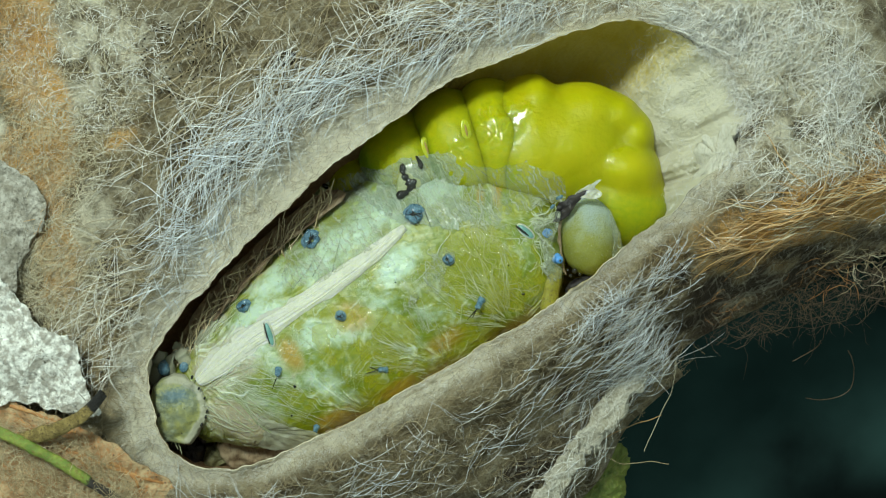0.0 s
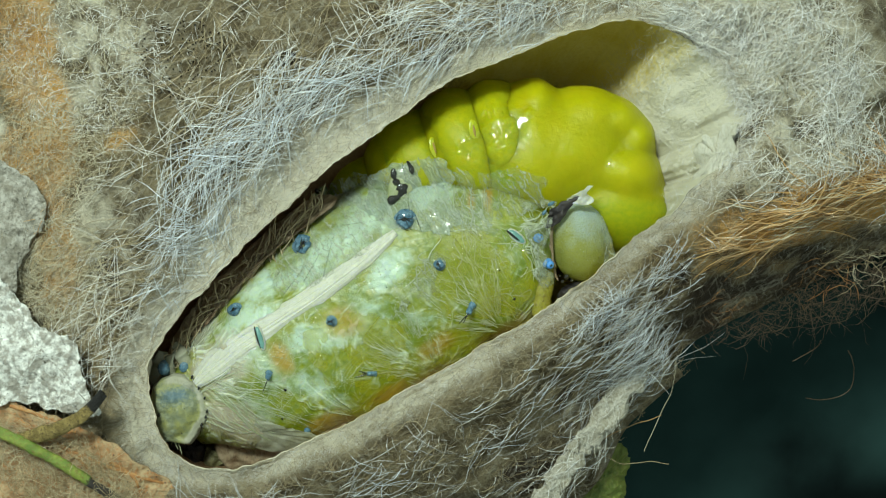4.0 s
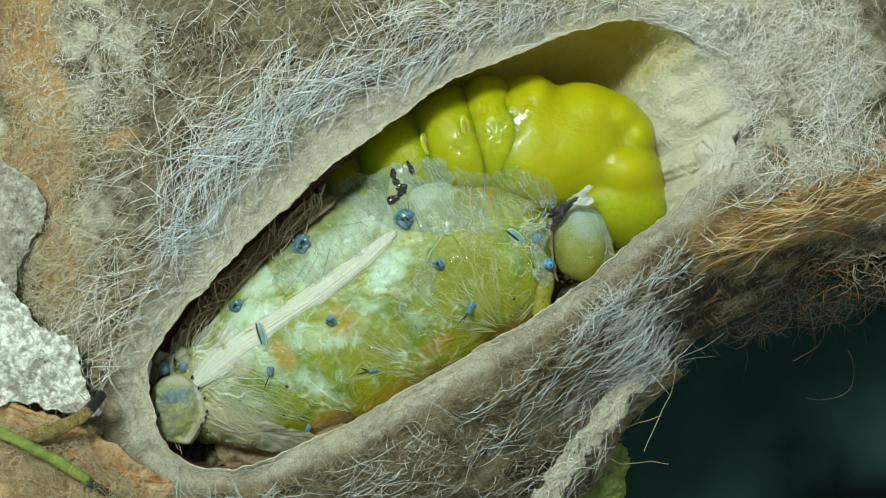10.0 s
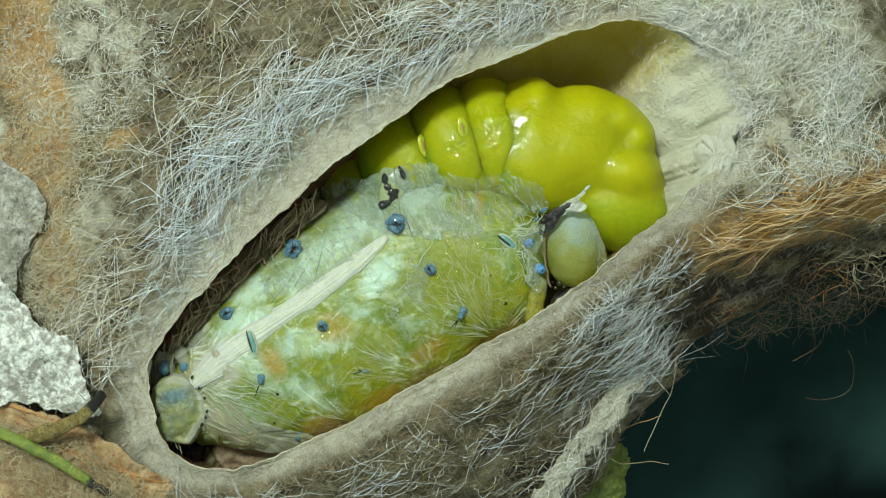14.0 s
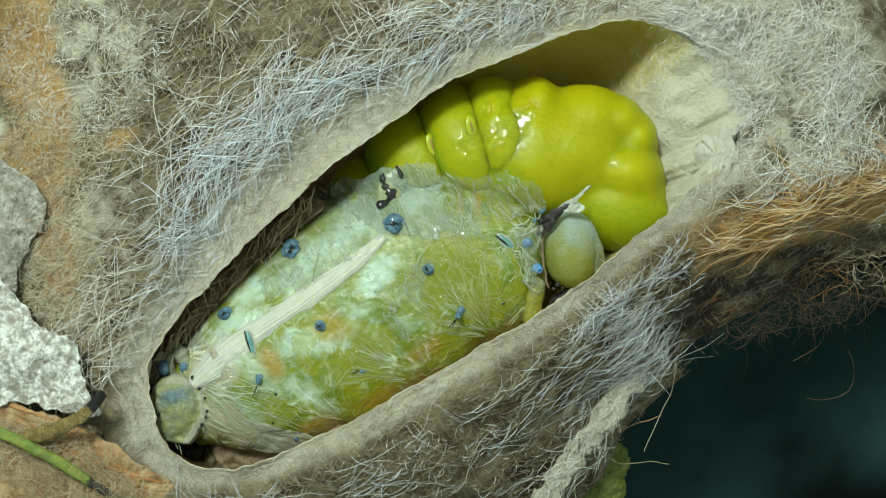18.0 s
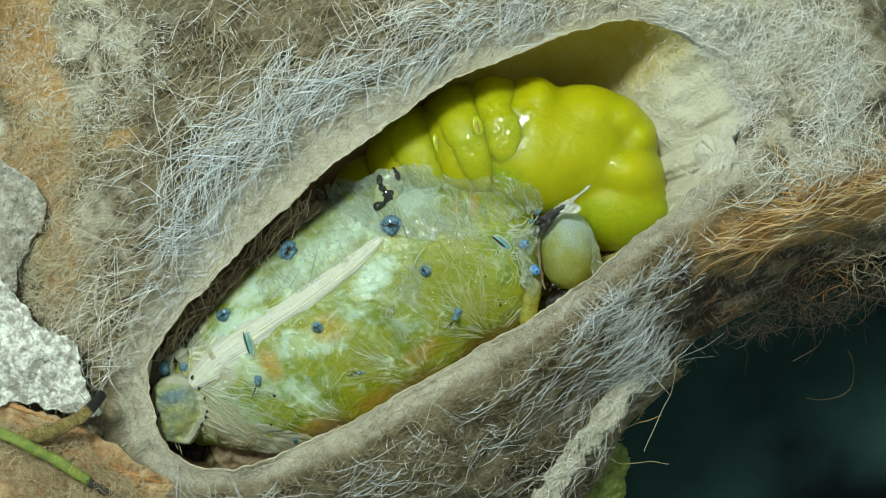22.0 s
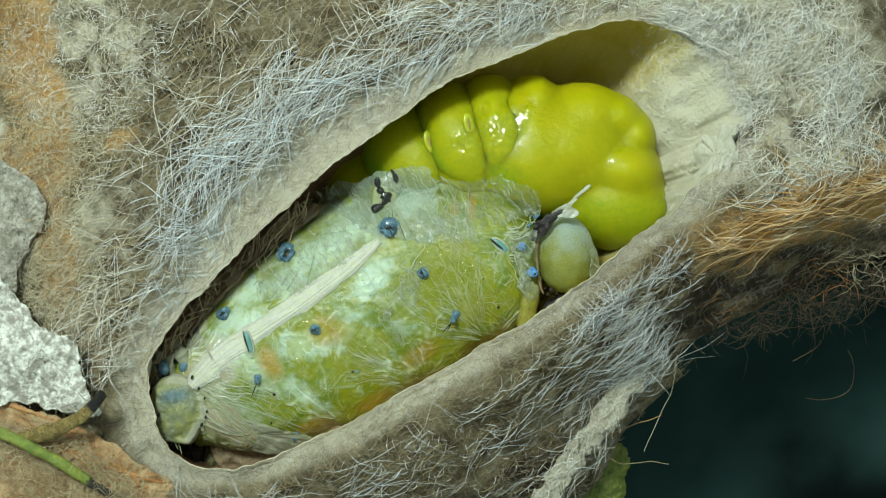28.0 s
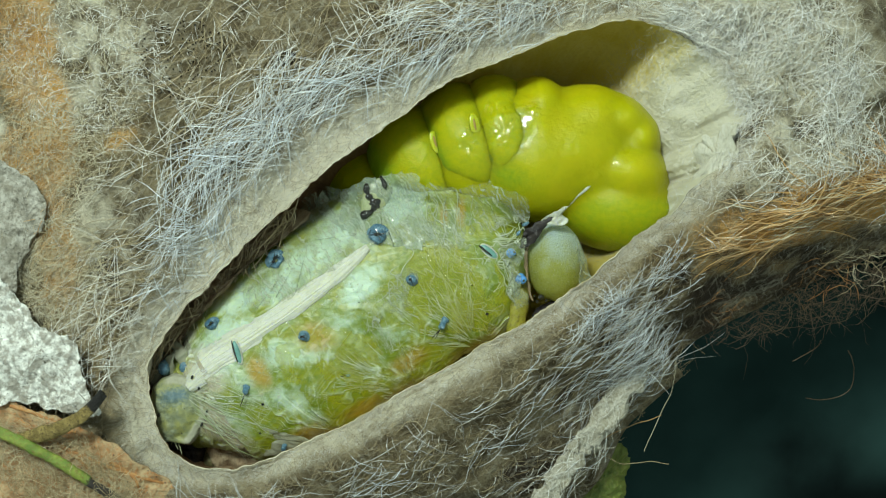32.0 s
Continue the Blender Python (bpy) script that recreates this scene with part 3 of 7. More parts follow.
def threads(name, starts, heading, wander, length, radius, lift, material, parent, label, points=8, curl=0.5, free=None, kink=0.12, inside=False):
    """Loose silk threads, each a thin bent tube that lies over the outer wall; free: they drop by that much towards their ends instead."""
    n = len(starts)
    turn = heading + 1.0 * lump(np.c_[starts[:, :2], 0 * starts[:, 0]], 5.0, 61) + wander * SEED.standard_normal(n)
    long = length * SEED.lognormal(0, 0.45, n)
    bend = curl * SEED.standard_normal(n)[:, None] * np.linspace(-1, 1, points)[None] + 0.35 * curl * SEED.standard_normal((n, points)).cumsum(1) + kink * SEED.standard_normal((n, points))
    a = turn[:, None] + bend
    step = (long / (points - 1))[:, None]
    flat = np.stack([np.cos(a) * step, np.sin(a) * step], -1).cumsum(1)
    flat = flat - flat[:, points // 2 : points // 2 + 1] + starts[:, None, :2]
    keep = ~in_hollow(flat).any(1) | inside
    if free is None:
        keep &= np.ptp(wall_height(flat), axis=1) < 0.35 * long + 0.6
    flat, long, starts, n = flat[keep], long[keep], starts[keep], int(keep.sum())
    arch = np.sin(np.linspace(0.1, np.pi - 0.1, points))[None]
    high = lift * SEED.gamma(1.5, 0.6, n)[:, None]
    tilt = (SEED.standard_normal(n) * 0.10 * long)[:, None] * np.linspace(-0.5, 0.5, points)[None]
    base = wall_height(flat) if free is None else starts[:, 2:3] - free * np.linspace(-0.5, 0.5, points)[None]
    z = base + 0.06 + high * arch + (np.maximum(tilt, -0.05) if free is None else tilt)
    p = np.concatenate([flat, z[..., None]], -1)
    way = np.gradient(p, axis=1)
    way /= np.linalg.norm(way, axis=2)[..., None] + 1e-9
    side = np.cross(way, (0, 0, 1.0))
    side /= np.linalg.norm(side, axis=2)[..., None] + 1e-9
    over = np.cross(side, way)
    thick = radius * SEED.uniform(0.6, 1.3, n)[:, None] * np.minimum(1, np.linspace(0.35, 4, points))[None] * np.minimum(1, np.linspace(4, 0.35, points))[None]
    v = np.stack([p + thick[..., None] * (math.cos(b) * side + math.sin(b) * over) for b in (0.52, 2.62, 4.71)], 2)
    quad = sheet(points, 3, wrap_cols=True)
    faces = (quad[None] + (np.arange(n) * points * 3)[:, None, None]).reshape(-1, 4)
    ob = solid(name, v.reshape(-1, 3), faces, material, parent, label, smooth=True)
    return tagged(ob, kind="stuff")


def on_wall(n, near, far, low=0.0, high=1.0, clump=0.35):
    """Random places on the outer wall between two shares of its way round and two shares of its way out, in loose clumps."""
    m = n * 4
    i = (SEED.uniform(near, far, m) * AROUND).astype(int) % AROUND
    k = np.clip(SEED.uniform(low, high, m) * (RINGS - 1), 0, RINGS - 1).astype(int)
    p = outer[k, i]
    p = p[p[:, 0] + 6 * lump(p, 6, 64) + 2 * lump(p, 1.5, 65) > -29.5]
    c, d = math.cos(radians(15)), math.sin(radians(15))
    q = p[:, :2] - np.array((25.18, -3.01, -6)[:2])
    p = p[np.hypot((c * q[:, 0] + d * q[:, 1]) / 8.6, (c * q[:, 1] - d * q[:, 0]) / 2.9) > SEED.uniform(0.6, 1.2, len(p))]
    m = len(p)
    tuft = lump(p, 4.5, 62) + 0.6 * lump(p, 1.8, 63) + clump * SEED.standard_normal(m)
    return p[np.argsort(-tuft)[:n]] if clump < 5 else p[:n]


def oval(n, x, y, z, a, b, turn):
    r, w = np.sqrt(SEED.uniform(0, 1, n)), SEED.uniform(0, 2 * np.pi, n)
    c, s = math.cos(radians(turn)), math.sin(radians(turn))
    u, v = a * r * np.cos(w), b * r * np.sin(w)
    return np.stack([x + c * u - s * v, y + s * u + c * v, np.full(n, z)], -1)


LIE = radians(36)
def tufted(centres, count, wide, heading, wander):
    """Starts and headings of threads that lie together in cords: count of them about each centre."""
    starts = np.repeat(centres, count, 0) + SEED.standard_normal((len(centres) * count, 3)) * wide
    return starts, np.repeat(heading + wander * SEED.standard_normal(len(centres)), count)


threads("fuzz", on_wall(3000, 0.395, 0.58, 0.02, 1, 1.2), LIE, 1.4, 1.6, 0.013, 0.25, FIBRE_CREAM, cocoon, "short cream silk fuzz", curl=0.8)
threads("fuzz", on_wall(5200, 0.58, 1.395, 0.16, 1, 2.5), LIE, 1.4, 1.8, 0.011, 0.12, FIBRE_TAN, cocoon, "short tan silk fuzz", curl=0.4, points=6)
# short white bits stand in for the glints on the threads
threads("fuzz", on_wall(2600, 0, 0.6, 0.10, 0.9, 0.9), LIE, 1.2, 0.8, 0.018, 0.5, FIBRE_WHITE, cocoon, "short white silk bits imitating glints", points=4, curl=0.2)
threads("fuzz", on_wall(1300, 0.6, 1, 0.25, 0.9, 0.9), LIE, 1.2, 0.8, 0.018, 0.5, FIBRE_WHITE, cocoon, "short white silk bits imitating glints", points=4, curl=0.2)
# dark hairs added to draw shade between the pale threads
threads("fuzz", on_wall(1500, 0, 1, 0.2, 0.95, 0.8), LIE, 1.0, 1.8, 0.014, 0.10, FIBRE_DARK, cocoon, "dark brown silk hairs imitating shaded gaps", curl=0.4, points=6)
threads("fuzz", on_wall(3200, 0, 1, 0.0, 0.18, 9), LIE, 1.5, 1.1, 0.010, 0.06, FIBRE_TAN, cocoon, "fine tan fibres along the rim", curl=0.3, points=5)
threads("floss", on_wall(909, 0.0, 0.395, 0.20, 0.85, 0.6), LIE, 0.6, 4.0, 0.020, 0.5, FIBRE_TAN, cocoon, "loose tan silk floss", curl=0.25, kink=0.07, points=6)
threads("floss", on_wall(620, 0.0, 0.395, 0.17, 0.45, 0.9), LIE + 0.15, 0.7, 3.0, 0.020, 0.9, FIBRE_WHITE, cocoon, "loose glossy white silk floss", curl=0.15, kink=0.05, points=6)
threads("floss", on_wall(260, 0.0, 0.395, 0.4, 0.85, 0.8), LIE, 0.9, 2.6, 0.020, 0.8, FIBRE_WHITE, cocoon, "loose glossy white silk floss", curl=0.2, kink=0.06, points=6)
for line, count, long in (([(-21.61, 0.94), (-17.14, 5.85), (-12.68, 10.09), (-7.32, 13.44)], 130, 2.6), ([(-18.93, 4.96), (-14.91, 9.42), (-10.00, 12.99)], 110, 3.2), ([(-6.43, 13.89), (-1.07, 16.34), (4.29, 18.13), (7.86, 19.02)], 110, 3.0), ([(-22.50, -3.53), (-20.27, 0.04), (-17.14, 3.17)], 60, 2.0)):
    centres = rounds(np.c_[np.array(line), np.zeros(len(line))], count)
    centres[:, :2] += SEED.standard_normal((count, 2)) * 1.3
    starts, ways = tufted(centres, 3, 0.30, radians(45), 0.6)
    threads("floss", starts, ways, 0.10, long, 0.023, 1.1, FIBRE_GLINT, cocoon, "glossy blue-white silk floss in cords", curl=0.15, kink=0.05, points=6)
threads("floss", on_wall(1612, 0.395, 0.58, 0.0, 0.9, 0.4), radians(60), 0.8, 2.2, 0.021, 0.9, FIBRE_WHITE, cocoon, "loose glossy white silk floss", curl=0.25, kink=0.08, points=6)
threads("floss", on_wall(1116, 0.395, 0.58, 0.0, 0.6, 0.7), radians(60), 1.0, 1.8, 0.020, 0.5, FIBRE_WHITE, cocoon, "loose white silk floss", curl=0.4, kink=0.12, points=6)
threads("floss", on_wall(260, 0.60, 0.90, 0.28, 0.93, 0.9), radians(50), 1.3, 3.0, 0.024, 0.9, FIBRE_GLINT, cocoon, "loose glossy white silk floss", curl=0.35, kink=0.12, points=8)
starts, ways = tufted(on_wall(330, 0.60, 0.90, 0.25, 0.93, 0.7), 3, 0.30, radians(50), 0.7)
threads("floss", starts, ways, 0.55, 3.4, 0.018, 1.2, FIBRE_GLINT, cocoon, "glossy blue-white silk floss in cords", curl=0.45, kink=0.12, points=9)
starts, ways = tufted(oval(42, 14.26, -7.41, -5, 2.8, 4.5, 10), 6, 0.35, radians(70), 0.6)
threads("floss", starts, ways, 0.8, 2.8, 0.018, 1.4, FIBRE_GLINT, cocoon, "glossy blue-white silk floss in cords", curl=0.45, kink=0.14, points=9)
threads("floss", on_wall(489, 0.60, 0.90, 0.25, 0.95, 0.9), LIE, 0.9, 3.0, 0.020, 0.35, FIBRE_TAN, cocoon, "loose tan silk floss", curl=0.8, kink=0.2)
threads("fuzz", on_wall(3200, 0, 1, 0.0, 0.17, 9), LIE, 1.5, 0.9, 0.010, 0.05, FIBRE_WHITE, cocoon, "fine silk fuzz along the rim", curl=0.35, points=5)
threads("floss", on_wall(744, 0.42, 0.56, 0.0, 0.14, 0.8), radians(60), 0.9, 1.6, 0.020, 0.6, FIBRE_WHITE, cocoon, "white silk tufts at the torn end", curl=0.4, points=6)
deep = np.argwhere(np.broadcast_to(soft_end > 0.45, (DEPTHS, AROUND)) & (np.arange(DEPTHS)[:, None] < 40))
deep = deep[SEED.integers(0, len(deep), 500)]
threads("fuzz", hollow[deep[:, 0], deep[:, 1]] + np.array([0, 0, 0.12]), radians(110), 0.9, 1.0, 0.011, 0.15, FIBRE_WHITE, cocoon, "white wisps on the torn lining", curl=0.5, points=6, free=0.1, inside=True)
edge_at = SEED.choice(np.flatnonzero(soft_end > 0.8), 900)
tufts = rim[edge_at] + out_way[edge_at] * SEED.uniform(-0.5, 0.9, (900, 1)) + np.array([0, 0, 0.15])
threads("fuzz", tufts, radians(60), 1.0, 1.0, 0.013, 0.3, FIBRE_WHITE, cocoon, "white fibres along the torn edge", curl=0.4, points=6, free=0.2, inside=True)
starts, ways = tufted(oval(34, *(30.6, 3.15, -3), 9.5, 1.4, 21), 13, 0.14, radians(23), 0.14)
threads("strand", starts, ways, 0.09, 6, 0.040, 0.9, FIBRE_RUST, cocoon, "rust-brown silk strands in cords", curl=0.35, kink=0.19, points=12)
starts, ways = tufted(oval(9, *(31.0, 3.6, -3), 8.5, 1.2, 21), 12, 0.14, radians(23), 0.2)
threads("strand", starts, ways, 0.15, 4.5, 0.030, 1.1, FIBRE_CREAM, cocoon, "cream silk strands in cords", curl=0.35, kink=0.19, points=12)
threads("strand", oval(380, *(30.05, 3.25, -3), 10, 2.0, 21), radians(21), 0.6, 3, 0.024, 0.5, FIBRE_RUST, cocoon, "rust-brown silk strands", curl=0.4)
for place in (oval(330, *(-33.6, 16.12, 0), 2.0, 5, 12), oval(350, *(-31.88, 7.19, 0), 3.2, 3, 0), oval(450, *(-30.31, 0.49, 0), 1.5, 5, 10)):
    threads("strand", place, radians(80), 0.8, 2.2, 0.018, 0.35, FIBRE_RUST, cocoon, "rust-brown silk strands", curl=0.5, points=6)
threads("strand", oval(800, *(-29.5, 13.88, 0), 6, 10, 0), radians(40), 1.3, 1.8, 0.014, 0.45, FIBRE_CREAM, cocoon, "cream silk strands", curl=0.6, points=6)
threads("fuzz", oval(900, *(-28.30, 15.22, 0), 7, 6, 0), radians(40), 1.5, 0.7, 0.02, 0.5, FIBRE_WHITE, cocoon, "short white silk bits imitating glints", points=4, curl=0.2)
threads("fuzz", oval(900, *(-30.98, 4.96, 0), 4, 7, 0), radians(60), 1.2, 1.6, 0.015, 0.5, FIBRE_CREAM, cocoon, "cream silk strands", points=6, curl=0.4)
threads("fuzz", oval(900, *(-29.87, -1.74, 0), 3.5, 4.5, 0), radians(50), 1.0, 2.0, 0.014, 0.5, FIBRE_CREAM, cocoon, "cream silk strands", points=6, curl=0.3)
threads("fuzz", oval(900, *(-28.87, -17.78, 3), 8, 3, -30), radians(-30), 0.9, 2.2, 0.018, 0.4, FIBRE_TAN, cocoon, "tan silk fuzz over the dry leaf", curl=0.9, free=0.3)
threads("strand", oval(600, *(28.71, -2.79, -7), 10, 4.5, 10), radians(15), 0.9, 3, 0.018, 0.3, FIBRE_DARK, cocoon, "dark brown silk strands", curl=1.0)

for count, place, far, silk in ((70, (34.06, 0.75, -5), (4.0, 2.6), FIBRE_TAN), (30, (31.08, -2.32, -7), (3.4, 1.8), RUST_VEIN), (22, (35.81, -1.85, -7), (2.5, 1.8), FIBRE_CREAM), (25, (22.83, -4.65, -6), (2.4, 1.6), RUST_VEIN)):
    threads("strand", oval(count, *place, *far, 20), radians(20), 0.9, 2.2, 0.02, 0.5, silk, cocoon, "stray bright silk wisps over the dark mat", curl=0.8, points=7)

grit = on_wall(5000, 0.1, 0.3, 0.45, 0.95, 9)
grit = grit[np.hypot((grit[:, 0] - (-20.27, 14.78, 0)[0]) / 3.6, (grit[:, 1] - (-20.27, 14.78, 0)[1]) / 3.4) < 1][:170]
pieces = [ball(p + (0, 0, 0.12), (0.10, 0.05, 0.06), SEED.uniform(0, 180), rows=6, cols=8) for p in grit]
tagged(solid("speck", *joined(pieces), BLACK, cocoon, "tiny black specks in the silk"), kind="stuff")
# ---- the old skin: a tube along a bent spine (x, y, half width) ----
SPINE = [(-21.3, -14.0, 2.6), (-18.98, -12.26, 4.4), (-15.13, -10.29, 6.8), (-9.96, -7.09, 8.8), (-4.18, -3.10, 9.2), (1.46, -0.43, 8.5), (6.39, 0.12, 6.7), (10.0, 0.35, 4.6)]
TALL, CREST = 0.74, 0.1
spine = rounds(SPINE, 240)
for groove in (0.28, 0.426, 0.597, 0.79):
    spine[:, 2] *= 1 - 0.035 * np.exp(-(((np.linspace(0, 1, 240) - groove) / 0.022) ** 2))
spine_way = np.gradient(spine[:, :2], axis=0)
spine_way /= np.linalg.norm(spine_way, axis=1)[:, None]
spine_low = CREST - TALL * spine[:, 2] - 1.2 * np.linspace(1, 0, 240) ** 2 - 0.6 * np.linspace(0, 1, 240) ** 3 - 3.0 * np.linspace(1, 0, 240) ** 12
spine[:, 2] *= np.sqrt(np.clip(1 - (np.clip(np.linspace(0, 1, 240) - 0.87, 0, 1) / 0.132) ** 2, 0.01, 1))


def skin_height(p):
    """Height of the skin over the points p."""
    p = np.asarray(p, float).reshape(-1, 2)
    d = np.linalg.norm(p[:, None] - spine[None, :, :2], axis=2) / spine[None, :, 2]
    z = np.where(d < 1, spine_low[None] + TALL * spine[None, :, 2] * np.sqrt(np.clip(1 - d * d, 0, 1)), -14.0)
    return z.max(1)


SKIN_AT = np.array((-4.42, -3.24, -6))
skin = empty("shed_caterpillar_skin", SKIN_AT, "wrinkled translucent green caterpillar skin being cast off inside the cocoon", "caterpillar")
PALE = [(-13.69, -2.66, 2.6, 1.6, 40), (-8.29, 0.50, 3.0, 2.0, 35), (-5.58, 3.20, 2.6, 2.0, 40), (-15.49, -5.36, 2.5, 1.0, 45), (-6.49, -5.36, 3.2, 1.6, 40), (-10.09, -7.16, 3.0, 1.8, 20), (-2.88, -1.31, 1.2, 0.8, 40), (-6.52, 1.86, 4.5, 2.8, 35), (-0.64, 5.27, 2.6, 2.4, 60), (-10.13, -1.31, 3.0, 1.6, 40), (-15.94, -8.06, 4.0, 2.2, 35), (-13.71, -5.37, 2.5, 1.5, 35), (-3.76, -1.30, 2.5, 1.2, 50)]
FAINT = [(-10.94, -8.03, 3.0, 2.0, -40), (-4.21, -5.33, 4.4, 1.4, -50), (-9.21, -11.24, 4.5, 1.6, -35), (-1.08, -5.35, 2.5, 1.2, 0), (-14.16, -12.58, 3.0, 2.0, -20), (-13.65, -8.93, 4.0, 2.0, 10)]
AMBER = [(-6.99, -5.33, 1.7, 1.5, 0), (-12.07, -8.25, 1.1, 1.8, 30), (0.27, -7.21, 2.0, 1.0, 30), (4.34, 4.56, 0.5, 1.3, 0), (2.98, 4.33, 0.4, 1.2, 0), (-8.90, -13.94, 2.2, 1.1, 30), (-3.85, -11.42, 2.2, 0.9, 30), (-15.54, -1.81, 1.8, 1.0, 35)]
# brown dried margin, plus shade painted along the lower rim
BROWN_AND_SHADE = [(5.50, -6.77, 3.2, 1.0, 33), (-0.41, -10.31, 2.8, 0.9, 33), (-7.45, -14.13, 2.6, 0.9, 28), (-20.66, -5.73, 2.6, 0.9, 50), (-18.01, -2.60, 2.6, 1.0, 45), (-15.12, 0.53, 2.6, 1.0, 42), (-11.51, 3.42, 2.4, 0.9, 38)]
DRY = [(-15.41, -1.36, 3.2, 0.9, 38), (-9.76, 3.55, 3.0, 0.8, 32), (-17.53, -9.42, 3.4, 2.4, 35), (-16.44, -13.73, 4.0, 2.0, -20), (-19.94, -5.73, 2.0, 3.6, -35)]


# places where the loose skin is drawn together: x, y, reach, lines per radian, strength
GATHERS = [(-19.62, -11.31, 7.5, 9, 1.0), (-20.80, -9.12, 6.5, 20, 0.9), (-5.86, -13.58, 9.0, 14, 0.8), (0.73, -9.72, 6.5, 15, 1.0), (5.95, -6.54, 8.0, 13, 1.0),
           (4.32, 2.07, 4.5, 9, 0.8), (7.93, 0.50, 5.0, 10, 0.7)]


def drawn_folds(p, seed):
    """Fine folds that fan out from the gathers: 0 between them, 1 on their crests."""
    total = np.zeros(len(p))
    stir = 0.20 * lump(p, 2.6, seed) + 0.10 * lump(p, 0.9, seed + 1)
    for k, (x, y, far, count, strong) in enumerate(GATHERS):
        dx, dy = p[:, 0] - x, p[:, 1] - y
        r, turn = np.hypot(dx, dy), np.arctan2(dy, dx)
        if r.min() > far * 1.8:
            continue
        q = np.stack([(turn + stir) * count, r * 0.22 + 7 * k, 0 * r], -1)
        ridge = np.clip(1 - np.abs(lump(q, 1.0, 300 + k)) / 0.30, 0, 1) ** 1.4 + 0.6 * np.clip(1 - np.abs(lump(q * np.array([2.3, 1.5, 1]), 1.0, 320 + k)) / 0.28, 0, 1) ** 1.4
        ridge = ridge * np.clip(0.75 + 1.0 * lump(q * np.array([0.41, 2.0, 1]), 1.0, 360 + k), 0, 1.3)
        gaps = np.clip(0.55 + 0.9 * lump(p, 1.7, 340 + k), 0, 1)
        total += strong * np.exp(-((r / far) ** 2)) * fade(0.5, 2.0, r) * ridge * gaps
    return np.clip(total, 0, 1.5)


def skin_ring(name, start, end, label, seed, fold=0.12, swell=0.0):
    """One segment of the tube, drawn into fine fanning folds and soft creases."""
    n, m = 110, 380
    i = np.linspace(start * 239, end * 239, n)
    at = lambda values: np.stack([np.interp(i, np.arange(240), values[:, k]) for k in range(values.shape[1])], -1)
    c, w = at(spine), at(spine_way)
    low = np.interp(i, np.arange(240), spine_low)
    t = np.linspace(0, 1, n)
    th = np.concatenate([np.linspace(-0.15, np.pi + 0.15, m - 40, endpoint=False), np.linspace(np.pi + 0.15, 2 * np.pi - 0.15, 40, endpoint=False)])
    full = 1 + swell * np.sin(np.pi * t) - 0.008 * (np.exp(-((t / 0.08) ** 2)) + np.exp(-(((1 - t) / 0.08) ** 2)))
    side = np.stack([-w[:, 1], w[:, 0]], -1)
    r = c[:, 2:3] * full[:, None]
    x = c[:, None, 0] + side[:, None, 0] * r * np.cos(th)
    y = c[:, None, 1] + side[:, None, 1] * r * np.cos(th)
    z = low[:, None] + TALL * r * np.sin(th)
    p = np.stack([x, y, z], -1)
    flatp = p.reshape(-1, 3)
    crest = drawn_folds(flatp, 45)
    round_folds = np.clip(1 - np.abs(lump(flatp @ np.array([[0.50, -0.25, 0], [0.40, 0.55, 0], [0, 0, 0.3]]), 0.8, 91)) / 0.3, 0, 1) * np.clip(0.3 + lump(flatp, 3, 92), 0, 1)
    bump = 0.5 * fold * lump(flatp, 1.6, 47) + 0.13 * lump(flatp, 3.4, 48) + 0.04 * lump(flatp, 0.8, 49) + 0.02 * lump(flatp, 0.35, 50) + (0.11 + 0.13 * (fold > 0.28)) * crest + 0.085 * round_folds
    out = np.stack([side[:, None, 0] * np.cos(th), side[:, None, 1] * np.cos(th), np.broadcast_to(np.sin(th), x.shape)], -1).reshape(-1, 3)
    p = flatp + out * bump[:, None]
    flat2 = p[:, :2]
    cloud = 0.34 * lump(flatp, 1.9, 51) + 0.24 * lump(flatp, 0.8, 52) + 0.14 * lump(flatp, 0.35, 53)
    pale = np.maximum(patches(flat2, PALE), 0.62 * patches(flat2, FAINT)) + 0.8 * cloud + 0.25 * crest
    return solid(name, p, sheet(n, m, wrap_cols=True), SKIN, skin, label,
                 tints={"along": (i[:, None] * 0.16 + 0 * th).ravel(), "round": (c[:, 2:3] * th[None]).ravel(), "pale": pale, "fold": crest + 0.5 * round_folds,
                        "amber": patches(flat2, AMBER) + 0.4 * cloud, "brown": patches(flat2, BROWN_AND_SHADE) + 0.5 * cloud, "dry": patches(flat2, DRY) + 0.5 * cloud})


SEGMENTS = [skin_ring("skin_segment", 0.0, 0.285, "dry creased rear skin", 41, 0.30), skin_ring("skin_segment", 0.272, 0.432, "", 47, 0.16),
            skin_ring("skin_segment", 0.42, 0.603, "", 53, 0.14), skin_ring("skin_segment", 0.59, 0.796, "", 59, 0.14), skin_ring("skin_segment", 0.784, 0.99, "", 67, 0.24)]


def segment_at(p):
    k = np.linalg.norm(spine[:, :2] - np.array(p[:2])[None], axis=1).argmin() / 239
    return SEGMENTS[min(4, int(np.searchsorted([0.28, 0.426, 0.597, 0.79], k)))]


def laid(points, count=24, up=0.06):
    """A path over the skin through plan points."""
    c = rounds(np.c_[np.array([p[:2] for p in points]), np.zeros(len(points))], count)
    c[:, 2] = skin_height(c[:, :2]) + up
    return c


